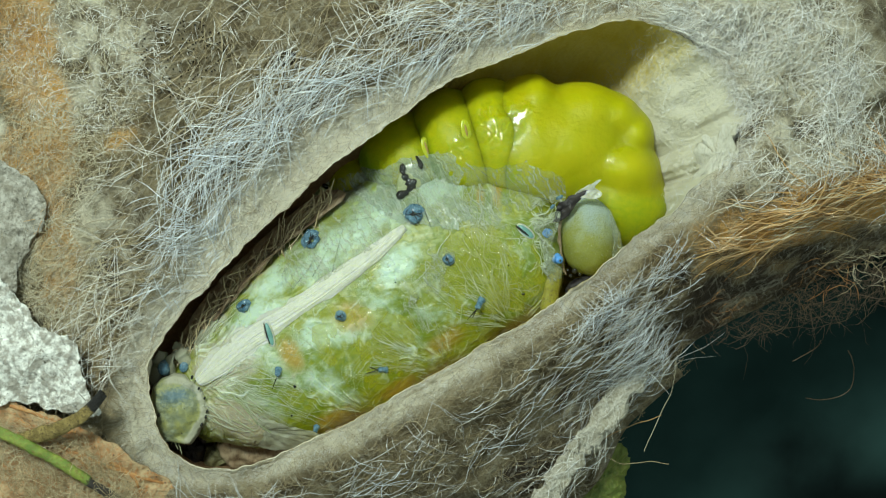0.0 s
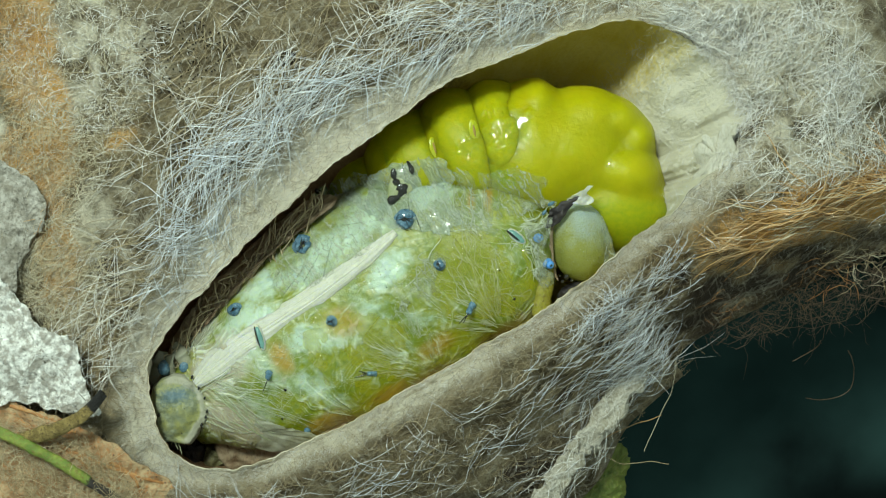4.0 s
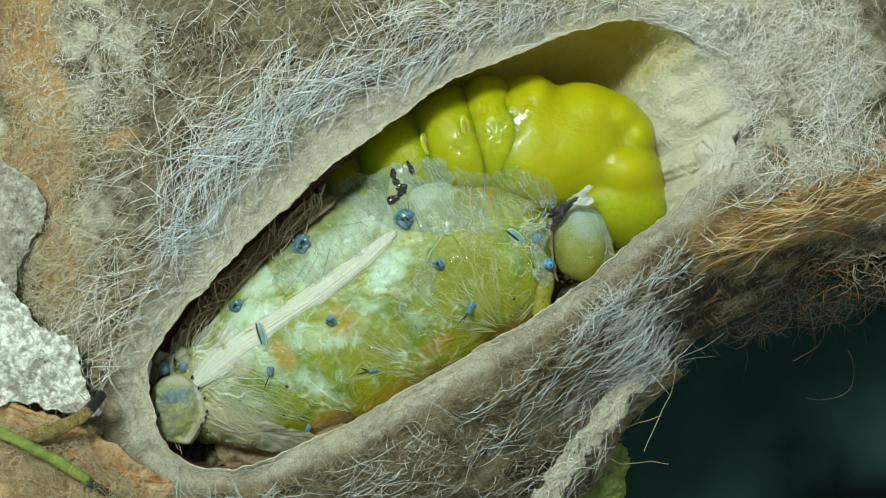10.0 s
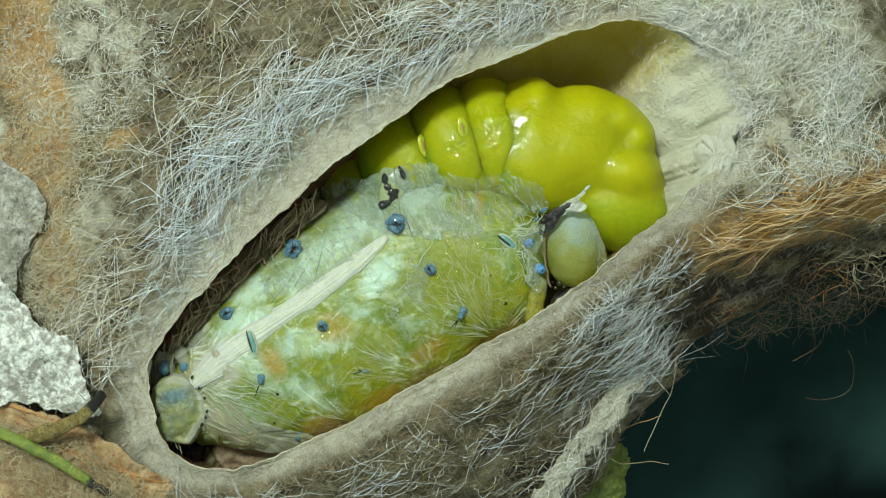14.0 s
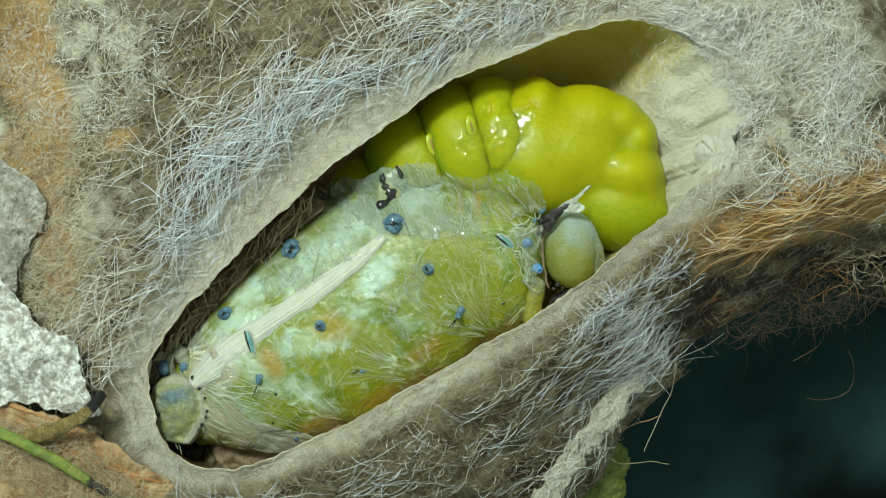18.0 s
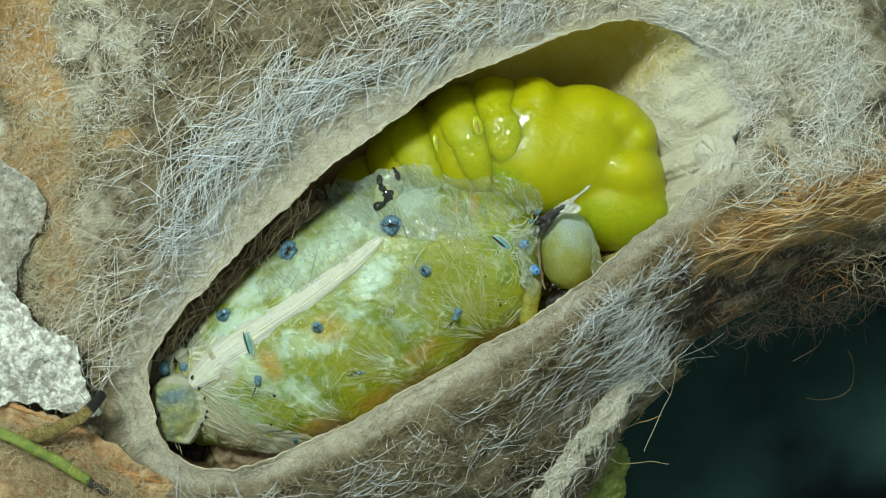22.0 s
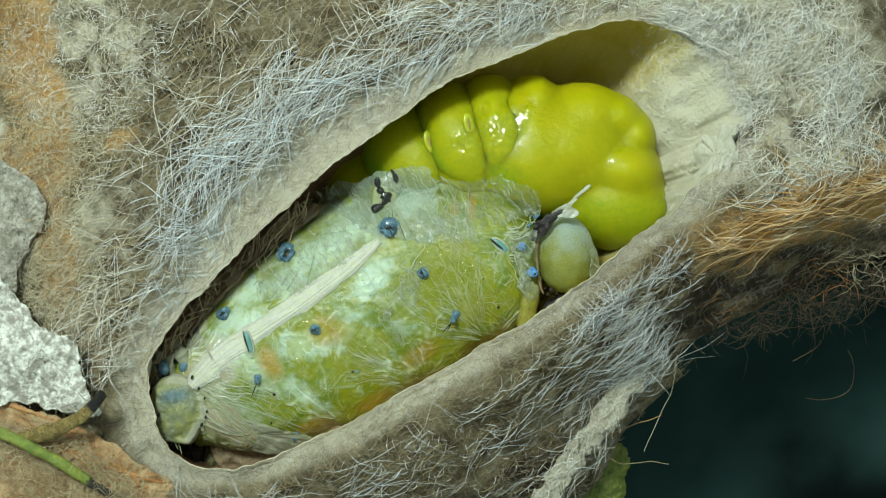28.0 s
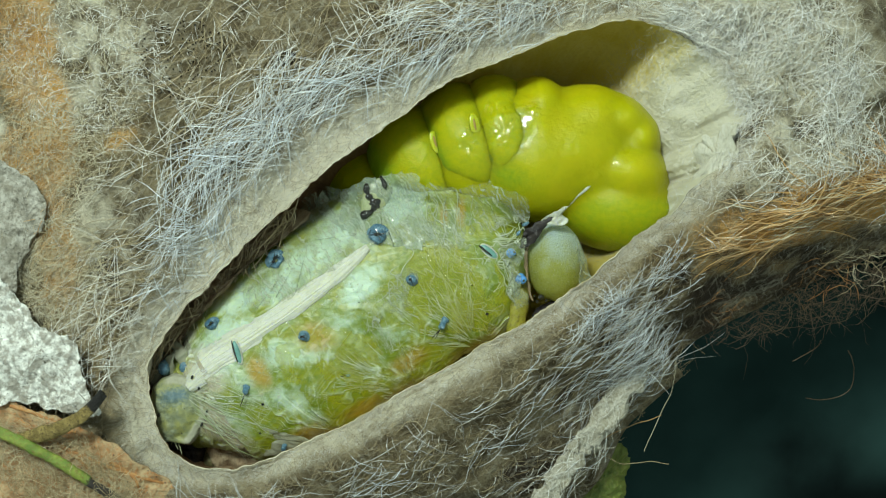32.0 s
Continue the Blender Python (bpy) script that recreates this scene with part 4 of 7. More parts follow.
def band_piece(points, widths, parent, up):
    """A length of the fibrous white band along the back."""
    line = laid(points, 60, 0.12)
    way = np.gradient(line[:, :2], axis=0)
    way /= np.linalg.norm(way, axis=1)[:, None]
    wide = np.interp(np.linspace(0, 1, 60), np.linspace(0, 1, len(widths)), widths)
    u = np.linspace(-1, 1, 81)
    ragged = wide[:, None] * (1 + (0.22 * lump(np.c_[line[:, :2], 0 * wide], 1.3, 73) + 0.16 * lump(np.c_[line[:, :2], 0 * wide], 0.4, 74))[:, None] * np.abs(u)[None] ** 4)
    flat = line[:, None, :2] + np.stack([-way[:, 1], way[:, 0]], -1)[:, None] * (u[None] * ragged)[..., None]
    grain = np.stack([u[None] * 5 + 0.5 * lump(np.c_[line[:, :2], 0 * wide], 3.0, 75)[:, None], np.arange(60)[:, None] * 0.03 + 0 * u[None], 0 * u[None] + 0 * wide[:, None]], -1)
    z = skin_height(flat.reshape(-1, 2)).reshape(60, 81) + up * (1 - np.abs(u[None]) ** 2.5) - 0.05 + 0.06 * lump(grain, 0.9, 71) + 0.035 * lump(grain, 0.3, 72)
    v = np.concatenate([flat, z[..., None]], -1).reshape(-1, 3)
    return solid("white_band", v, sheet(60, 81), BAND, parent, "opaque white fibrous band along the back")


band_piece([(-19.59, -10.61), (-17.33, -8.53), (-14.60, -6.49), (-12.3, -5.0)], [0.5, 1.2, 1.35, 1.1, 0.6], SEGMENTS[0], 0.30)
band_piece([(-16.19, -7.71), (-13.69, -5.90), (-10.07, -3.55), (-6.02, -0.76), (-3.06, 1.75)], [1.2, 1.25, 1.05, 0.95, 0.75, 0.3], skin, 0.30)


def strands(name, bundles, seed, jag=0.04, flat=0.6, material=STRAND):
    """Bundles of fine tissue strands: (plan points, number, spread at the start, spread at the end, radius)."""
    rng = np.random.default_rng(seed)
    for points, count, first, last, radius in bundles:
        pieces = []
        base = np.array([p[:2] for p in points], float)
        for _ in range(count):
            shift = rng.standard_normal()
            way = base[-1] - base[0]
            side = np.array([-way[1], way[0]]) / (np.linalg.norm(way) + 1e-6)
            spread = np.linspace(first, last, len(base))[:, None]
            pts = base + side * spread * shift + 0.12 * rng.standard_normal(base.shape)
            a, b = sorted(rng.uniform(0, 1, 2))
            a, b = a * 0.4, 0.6 + 0.4 * b
            bends = rounds(np.c_[pts, 0 * pts[:, 0]], 13 if jag > 0.1 else 8)
            bends[1:-1, :2] += jag * 2.2 * rng.standard_normal((len(bends) - 2, 2))
            bends = rounds(bends, 120)
            at = np.linspace(a, b, 44) * 119
            c = np.stack([np.interp(at, np.arange(120), bends[:, k]) for k in range(3)], -1)
            c[:, 2] = skin_height(c[:, :2]) + 0.02 + 0.05 * lump(c, 1.1, seed)
            pieces.append(tube(c, 0.7 * radius * rng.uniform(0.3, 1.0) * (1 + 0.6 * lump(c, 0.6, seed + 4)) * np.interp(np.linspace(0, 1, 44), [0, 0.15, 0.85, 1], [0.3, 1, 1, 0.3]), 5, flat))
        solid(name, *joined(pieces), material, segment_at(points[1]), "dried whitish tissue strands" if material is STRAND else "beige pleats of dried skin")


strands("tissue_fold", [([(-8.25, -7.13), (-3.80, -8.77), (-0.28, -10.33)], 18, 1.5, 0.2, 0.04), ([(-10.97, -4.45), (-6.48, -8.96), (-1.59, -11.64)], 13, 1.8, 0.3, 0.04), ([(-4.65, -2.64), (-1.98, -6.71), (-0.55, -9.85)], 14, 1.5, 0.25, 0.035),
                        ([(-2.42, -2.86), (2.97, -3.32), (7.34, -4.74)], 9, 0.9, 0.4, 0.04), ([(2.50, 0.49), (5.21, -2.65), (7.50, -4.99)], 8, 1.4, 0.5, 0.035)], 81, 0.06)
strands("tissue_fold", [([(-19.57, -11.23), (-16.39, -8.96), (-13.22, -6.47)], 8, 1.1, 0.8, 0.032), ([(-20.92, -8.25), (-19.94, -5.73), (-16.56, -1.40)], 8, 0.9, 0.7, 0.032), ([(-17.75, -9.87), (-13.67, -11.19), (-8.04, -14.28)], 8, 1.4, 0.9, 0.04),
                        ([(-15.94, -8.06), (-17.36, -3.67), (-15.12, 0.032)], 5, 0.6, 0.9, 0.03)], 87, 0.05)


def fan(x, y, start, end, turn, spread, count, radius, seed):
    """Hair-fine folds of dried tissue that fan out over the skin from one gather."""
    rng = np.random.default_rng(seed)
    pieces = []
    for _ in range(count):
        a = radians(turn + spread * rng.uniform(-1, 1))
        r0, r1 = start + rng.exponential(2.0), end * rng.uniform(0.45, 1.0)
        if r1 < r0 + 0.8:
            continue
        r = np.linspace(r0, r1, 36)
        bow, swing = rng.normal(0, 0.10), rng.uniform(0, 6)
        b = a + bow * ((r - r0) / (r1 - r0)) ** 2 + 0.03 * np.sin(r * rng.uniform(0.8, 1.8) + swing)
        c = np.stack([x + r * np.cos(b), y + r * np.sin(b), 0 * r], -1)
        high = skin_height(c[:, :2])
        if high.min() < -6:
            continue
        c[:, 2] = high + 0.04 + 0.06 * lump(c, 1.1, seed)
        pieces.append(tube(c, radius * rng.uniform(0.35, 1.1) * np.interp(np.linspace(0, 1, 36), [0, 0.15, 0.7, 1], [0.5, 1, 0.8, 0.2]), 5, 0.6))
    mid = (x + 0.5 * end * math.cos(radians(turn)), y + 0.5 * end * math.sin(radians(turn)))
    tagged(solid("tissue_fold", *joined(pieces), STRAND, segment_at(mid), "hair-fine whitish folds of dried tissue"), kind="stuff")


for k, row in enumerate([(-18.58, -9.72, 1.0, 10, -28, 24, 27, 0.040), (-20.11, -11.87, 0.8, 8, 5, 40, 18, 0.040), (-20.80, -9.58, 1.5, 8.5, 62, 16, 24, 0.036), (-5.86, -13.36, 0.8, 9, 150, 26, 20, 0.036),
                         (0.73, -9.72, 0.5, 8.5, 168, 16, 44, 0.049), (0.27, -9.49, 0.5, 6, 120, 20, 15, 0.045), (5.95, -6.31, 0.8, 8, 158, 22, 45, 0.049), (5.50, -6.09, 0.8, 7, 112, 20, 25, 0.049),
                         (-14.39, -15.07, 0.5, 7, 140, 25, 14, 0.040), (-10.09, 0.95, 0.8, 4, 250, 25, 10, 0.029)]):
    fan(*row, 400 + k)


def pleated(points, widths, ridges, parent, seed, high=0.22):
    """A patch of dried skin drawn up into soft lengthwise pleats."""
    line = laid(points, 80, 0.0)
    way = np.gradient(line[:, :2], axis=0)
    way /= np.linalg.norm(way, axis=1)[:, None]
    wide = np.interp(np.linspace(0, 1, 80), np.linspace(0, 1, len(widths)), widths)
    u = np.linspace(-1, 1, 90)
    flat = line[:, None, :2] + np.stack([-way[:, 1], way[:, 0]], -1)[:, None] * (u[None] * wide[:, None])[..., None]
    q = np.concatenate([flat, np.zeros((80, 90, 1))], -1)
    drift = u[None] * ridges + 2.6 * lump(q, 2.4, seed) + 1.2 * lump(q, 0.9, seed + 1)
    ends = np.minimum(1, 1.3 - np.abs(u[None])) * np.minimum(1, np.minimum(np.linspace(0, 6, 80), np.linspace(5, 0, 80)))[:, None]
    z = skin_height(flat.reshape(-1, 2)).reshape(80, 90) - 0.35 + ends * (0.38 + high * (0.75 + 0.7 * lump(q, 1.3, seed + 3)) * np.abs(np.sin(drift * np.pi / 2)) ** 1.2) + 0.05 * lump(q, 0.4, seed + 2)
    v = np.concatenate([flat, z[..., None]], -1).reshape(-1, 3)
    return solid("pleat", v, sheet(80, 90), PLEAT, parent, "beige pleats of dried skin")


strands("tissue_fold", [([(-18.74, -11.44), (-15.47, -11.65), (-8.44, -13.71)], 4, 0.5, 1.6, 0.045), ([(-17.33, -8.53), (-14.10, -9.83), (-8.34, -11.74)], 4, 0.3, 1.4, 0.035)], 89, 0.04)
pleated([(-19.85, -7.82), (-18.98, -5.52), (-17.29, -2.36)], [0.6, 0.9, 0.3], 4, SEGMENTS[0], 173)
strands("tissue_fold", [([(1.56, 6.94), (1.84, 3.19), (4.75, -1.30)], 2, 0.35, 0.7, 0.094), ([(2.65, 6.45), (3.85, 1.84), (5.86, 0.04)], 2, 0.4, 0.6, 0.094), ([(3.94, 6.45), (4.31, 2.74), (7.90, 2.29)], 2, 0.5, 0.3, 0.077),
                        ([(3.85, 0.72), (6.55, 2.51), (9.28, 3.20)], 4, 0.5, 0.3, 0.094), ([(5.42, 2.06), (7.43, 0.49), (8.73, -1.98)], 3, 0.4, 0.3, 0.094), ([(0.04, 1.84), (-0.63, -1.30), (-2.42, -3.99)], 2, 0.15, 0.3, 0.094),
                        ([(4.75, -1.07), (7.00, -1.75), (8.30, -2.66)], 2, 0.6, 0.3, 0.070)], 93, 0.14, 0.7)
strands("tissue_fold", [([(5.09, 2.19), (6.52, 2.54), (8.08, 2.37), (8.97, 3.08), (9.29, 4.06)], 7, 0.16, 0.12, 0.10), ([(5.40, 1.74), (6.74, 2.19), (8.39, 2.19)], 6, 0.18, 0.14, 0.09), ([(7.41, 0.49), (8.21, -0.04), (8.53, -1.29), (8.97, -1.74)], 5, 0.18, 0.12, 0.09),
                        ([(5.98, 1.74), (7.19, 0.76), (8.21, 0.40)], 4, 0.10, 0.10, 0.08), ([(1.61, 6.74), (1.47, 4.51), (2.41, 2.19), (2.95, 0.49)], 4, 0.10, 0.25, 0.08), ([(5.40, 6.30), (5.31, 4.06), (5.85, 2.81)], 3, 0.12, 0.2, 0.07)], 97, 0.10, 0.7)
strands("tissue_fold", [([(-1.94, 6.75), (-2.21, 3.20), (-3.10, 1.84)], 2, 0.4, 0.2, 0.062), ([(0.27, 0.94), (3.40, 0.04), (5.65, -1.75)], 2, 0.9, 0.6, 0.077),
                        ([(2.00, 5.49), (2.28, 1.84), (3.18, -0.40)], 2, 0.4, 0.5, 0.094), ([(0.27, 4.57), (2.06, 0.94), (3.42, -3.55)], 2, 0.6, 0.8, 0.086), ([(1.65, 6.45), (2.73, 0.94), (5.25, -4.48)], 3, 0.5, 1.2, 0.077), ([(3.40, 0.94), (5.41, 0.04), (7.88, 0.04)], 3, 0.5, 0.4, 0.086), ([(-0.63, 0.04), (2.51, -1.30), (6.59, -3.57)], 2, 0.8, 0.8, 0.070)], 95, 0.14, 0.7)


def scolus(p, radius, length, lean, material, spines, seed):
    """A blue tubercle with a collar, a knobbed top and black bristles."""
    rng = np.random.default_rng(seed)
    base = np.array([p[0], p[1], skin_height([p])[0] - 0.05])
    way = np.array([math.cos(radians(lean[0])) * lean[1], math.sin(radians(lean[0])) * lean[1], 1.0])
    way /= np.linalg.norm(way)
    t = np.array([0, 0.1, 0.2, 0.32, 0.6, 0.85, 0.97, 1.0])
    body = tube(base + way * (t * length)[:, None], radius * np.array([1.25, 1.3, 1.1, 0.92, 0.88, 0.95, 0.7, 0.3]), 18, caps=False)
    v = body[0] + 0.22 * radius * np.stack([lump(body[0], 0.4, seed + k) for k in (0, 20, 40)], -1)
    ob = solid("scolus", v, body[1], material, segment_at(p), at=base)
    top = base + way * length
    for k in range(spines):
        b = rng.uniform(0, 2 * np.pi) if length < 0.7 else radians(lean[0] + rng.uniform(-45, 45))
        tip = np.array([math.cos(b), math.sin(b), 0.15]) * radius * rng.uniform(0.8, 1.1) if length < 0.7 else np.array([math.cos(b), math.sin(b), -0.05]) * rng.uniform(0.7, 1.2)
        start = top - (tip * 0.7 if length < 0.7 else 0)
        s = tube(np.linspace(start, top + tip, 5) + np.array([0, 0, 0.05 + 0.08 * rng.uniform()]), np.linspace(0.06, 0.025, 5), 6)
        solid("bristle", *s, BLACK, ob)
    return ob


SCOLI = [scolus((-2.30, 2.70), 0.70, 0.55, (90, 0.1), BLUE, 4, 1), scolus((-10.55, 0.64), 0.70, 0.55, (120, 0.2), BLUE, 4, 2), scolus((-15.94, -4.64), 0.48, 0.5, (140, 0.2), BLUE, 2, 3),
         scolus((-8.11, -5.29), 0.37, 0.5, (200, 0.2), BLUE, 2, 4), scolus((0.49, -0.85), 0.42, 0.5, (160, 0.3), BLUE, 1, 5), scolus((3.11, -4.01), 0.26, 1.0, (240, 1.6), BLUE, 2, 6),
         scolus((-4.57, -9.60), 0.25, 0.75, (185, 1.3), BLUE, 2, 7), scolus((-13.06, -9.47), 0.24, 0.75, (265, 1.3), BLUE, 1, 8), scolus((-10.17, -14.34), 0.22, 0.7, (250, 1.0), BLUE, 0, 9),
         scolus((8.24, 1.25), 0.30, 0.6, (20, 0.5), BRIGHT_BLUE, 0, 10), scolus((9.02, -0.76), 0.33, 0.6, (-20, 0.6), BRIGHT_BLUE, 0, 11)]


def flecks(places, seed):
    """Patches of tiny pale flecks for frosty spots and painted sparkle: (plan place, reach, number)."""
    rng = np.random.default_rng(seed)
    for p, reach, count in places:
        pieces = []
        for _ in range(count):
            q = np.array(p) + rng.standard_normal(2) * reach
            z = skin_height([q])[0]
            if z > -6:
                pieces.append(ball((q[0], q[1], z + 0.03), (rng.uniform(0.03, 0.12), rng.uniform(0.02, 0.05), 0.025), rng.uniform(0, 180), 0.2, 0.1, seed, rows=6, cols=8))
        tagged(solid("sparkle_fleck", *joined(pieces), STRAND, segment_at(p), "patch of whitish waxy flecks"), kind="stuff")


flecks([((-6.46, -7.59), 0.8, 40), ((-12.49, -1.32), 0.9, 70), ((-5.56, -1.30), 1.0, 60), ((-3.76, -3.98), 0.9, 60), ((-0.63, -1.74), 1.0, 50), ((3.40, -0.85), 1.2, 60), ((-11.84, -7.58), 0.8, 50), ((-0.18, -5.36), 1.0, 40), ((-8.27, -9.40), 1.0, 40)], 77)


def knob(name, p, a, b, high, turn, material, parent, label="", sink=0.1, seed=0, rough=0.06):
    z = skin_height([p])[0] - sink
    v, fc = ball((p[0], p[1], z), (a, b, high), turn, rough, 0.6, seed, rows=18, cols=24)
    return solid(name, v, fc, material, parent, label)


for p, a, b, turn, up in (((-13.76, -6.75), 0.30, 1.0, 17, 0.25), ((6.54, 1.39), 0.34, 0.85, 52, 0.0)):
    rim_part = knob("spiracle_rim", p, a * 1.18, b * 1.06, 0.26, turn, BAND, segment_at(p), "white-rimmed teal breathing slit", sink=-up)
    slit = knob("spiracle_slit", p, a, b, 0.32, turn, TEAL, rim_part, "teal slit", sink=-up)
    knob("dark_lip", (p[0] - 0.18, p[1]), a * 0.45, b * 0.95, 0.34, turn, BLACK, rim_part, "black edge", sink=-up)
for p, r in (((-11.78, -10.93), 0.13), ((-12.10, -13.32), 0.09), ((6.41, -3.57), 0.14), ((5.20, -1.30), 0.07), ((-3.76, -2.64), 0.06)):
    knob("dark_dot", p, r, r, 0.1, 0, BLACK, segment_at(p), sink=0.0)

# head shell, torn collar, mouthparts and one front leg
HEAD_AT = np.array((11.65, 1.05, -2.2))
v, fc = ball(HEAD_AT, (2.4, 3.25, 2.6), 8, 0.03, 1.6, 3, rows=60, cols=96)
head = solid("head_shell", v, fc, HEAD, skin, "greenish glassy head shell with fine pores", at=HEAD_AT, tints={"pale": 0.85 * fade(-3.2, 3.4, (v - HEAD_AT)[:, 1] + 0.35 * (v - HEAD_AT)[:, 0]) + 0.15 * lump(v, 0.9, 5)})
for p, r in (((10.48, -1.75, -0.9), 0.24), ((10.19, -2.12, -1.1), 0.16), ((10.90, -2.03, -1), 0.14), ((9.96, -1.67, -1.1), 0.10)):
    v, fc = ball(p, (r, r, r), rows=12, cols=16)
    solid("eyelet", v, fc, BLACK, head, "tiny black simple eye")
v, fc = ball((11.22, -2.92, -2.5), (1.5, 0.7, 0.9), 20, 0.2, 0.6, 8)
solid("mouthparts", v, fc, FOLD_DARK, head, "dark brown crumpled mouthparts")


def crumple(name, outline, high, seed, material, parent, label, amp=0.25):
    """A small torn, crumpled sheet with a thin edge."""
    edge = rounds(outline, 100, True)
    edge[:, :2] += 0.16 * np.stack([lump(edge, 0.45, seed), lump(edge, 0.45, seed + 1)], -1)
    mid = edge.mean(0)
    p = mid + (edge - mid)[None] * np.linspace(0.02, 1, 28)[:, None, None]
    p[..., 2] += high * (1 - np.linspace(0, 1, 28)[:, None] ** 2) + amp * lump(p, 0.7, seed + 2) + 0.6 * amp * lump(p, 0.3, seed + 3)
    under = p[::-1] - np.array([0, 0, 0.06])
    return solid(name, np.concatenate([p, under]).reshape(-1, 3), sheet(56, 100, wrap_cols=True), material, parent, label)


crumple("dried_margin", [(-21.71, -7.97, -4), (-19.66, -4.15, -4), (-16.15, -0.42, -4), (-12.69, 2.61, -4), (-9.52, 4.81, -4), (-7.96, 4.12, -2.8), (-12.16, 0.97, -2.6), (-15.84, -2.95, -2.6), (-18.83, -6.17, -2.6), (-21.01, -8.75, -3.2)], 0.6, 217, BROWN_FILM, skin, "brown dried membrane along the skin's margin", 0.45)
crumple("dried_margin", [(-18.44, -14.74, -4), (-15.38, -14.97, -3.6), (-11.22, -15.22, -3.4), (-7.53, -13.95, -3.2), (-5.73, -15.20, -4), (-10.44, -18.36, -5), (-15.63, -18.67, -5.5), (-18.20, -17.50, -5.5)], 0.3, 221, BROWN_FILM, SEGMENTS[0], "brown dried membrane under the rear pleats", 0.4)
rng = np.random.default_rng(31)
edge = rounds([(-21.39, -9.13, -3.2), (-19.43, -5.91, -3), (-16.19, -2.24, -2.8), (-12.07, 1.65, -2.8), (-9.54, 3.93, -2.6)], 110)
pieces = []
for p in edge:
    b = radians(72 + 16 * rng.standard_normal())
    reach = rng.uniform(1.2, 3.2)
    c = rounds([p + rng.standard_normal(3) * 0.3 + np.array([math.cos(b), math.sin(b), 0]) * reach * k + np.array([0.25 * math.sin(3 * k), 0, 0.25 * math.sin(2 * k)]) for k in (-0.6, -0.2, 0.2, 0.6)], 14)
    pieces.append(tube(c, rng.uniform(0.02, 0.05), 6, 0.6))
tagged(solid("margin_fibre", *joined(pieces), FIBRE_TAN, skin, "tan fibrous wrinkles along the skin's margin"), kind="stuff")
crumple("rear_drape", [(-18.53, -12.43, -1.4), (-15.97, -13.13, -1.2), (-11.95, -14.26, -1.6), (-8.86, -15.57, -2.6), (-12.55, -16.26, -3), (-16.22, -15.81, -3), (-18.60, -14.36, -2.4)], 0.25, 227, PLEAT, SEGMENTS[0], "beige drape of dried rear skin", 0.13)
crumple("torn_collar", [(8.77, 2.19, -0.2), (8.97, 3.17, 0.1), (9.74, 4.05, 0.4), (10.93, 4.58, 0.5), (11.38, 4.40, 0.5), (10.60, 3.70, 0.3), (9.73, 2.50, 0)], 0.1, 201, FOLD_DARK, head, "dark torn membrane fold")
crumple("torn_flap", [(10.40, 4.27, 0.5), (11.14, 4.84, 0.7), (12.43, 5.46, 0.6), (11.98, 4.84, 0.7), (12.55, 4.27, 0.4), (11.37, 3.95, 0.6)], 0.1, 205, BAND, head, "ragged white torn flap")
crumple("collar_frill", [(6.95, 2.05, 0.2), (8.05, 2.49, 0.4), (9.16, 2.94, 0.4), (9.08, 1.83, 0.3), (8.65, 0.71, 0.2), (8.97, -0.40, 0), (8.56, -1.75, -0.4), (7.94, -0.62, 0.1), (7.62, 0.94, 0.2)], 0.1, 209, FILM, head, "crumpled white collar tissue", 0.22)
crumple("collar_frill", [(7.78, -1.30, -0.2), (8.98, -1.21, -0.1), (9.47, -2.20, -0.6), (8.57, -2.65, -0.6)], 0.2, 213, FILM, head, "crumpled white collar tissue", 0.15)
for p, radii, turn in (((9.15, 4.04, 0.6), (0.35, 0.16, 0.2), 30), ((8.62, 3.33, 0.5), (0.24, 0.14, 0.2), 50)):
    v, fc = ball(p, radii, turn, 0.3, 0.4, 8, rows=20, cols=30)
    solid("torn_collar", v, fc, BLUE, head, "slate-blue torn edge")
v, fc = tube(rounds([(9.76, -2.12, -1.4), (9.26, 0.49, -0.8), (9.42, 2.51, -0.5)], 30), np.interp(np.linspace(0, 1, 30), [0, 0.5, 1], [0.08, 0.15, 0.12]), 10)
solid("collar_seam", v + 0.16 * np.stack([lump(v, 0.5, k) for k in (10, 11, 12)], -1), fc, BROWN_FILM, head, "brown wet seam beside the head")
v, fc = tube(rounds([(9.12, -0.64, -2.4), (8.74, -2.67, -1.7), (8.48, -4.97, -2.4)], 24), 0.74 + 0.05 * np.sin(np.linspace(0, 17, 24)), 14)
solid("front_leg", v, fc, LEG, head, "amber jointed front leg")
v, fc = ball((13.61, 0.73, -2.6), (0.8, 1.3, 1.0), 20, 0.1, 0.8, 2)
solid("mandible", v, fc, LEG, head, "pale amber cheek")
crumple("cheek_membrane", [(13.19, 3.10, -0.6), (13.73, 2.06, -0.6), (14.21, 0.72, -0.8), (14.41, -0.50, -1), (13.56, -1.08, -1), (13.54, 0.49, -0.5), (13.25, 1.84, -0.3)], 0.1, 231, FILM, head, "whitish translucent membrane beside the head", 0.12)

# ---- the pupa inside it ----
PUPA_AT = np.array((8.34, 7.15, -7))
pupa = empty("moth_pupa", PUPA_AT, "glossy bright yellow moth pupa bulging from its old skin", "pupa")


LOBES, PUPA_TREES = [], []


def lobe(name, centre, radii, turn, label="", rough=0.03, seed=0, green=0.0):
    """Notes a lobe of the pupa; all are built together, so that each swells softly into its neighbours."""
    LOBES.append((name, np.array(centre), np.array(radii), turn, label, rough, seed, green))
    return len(LOBES) - 1


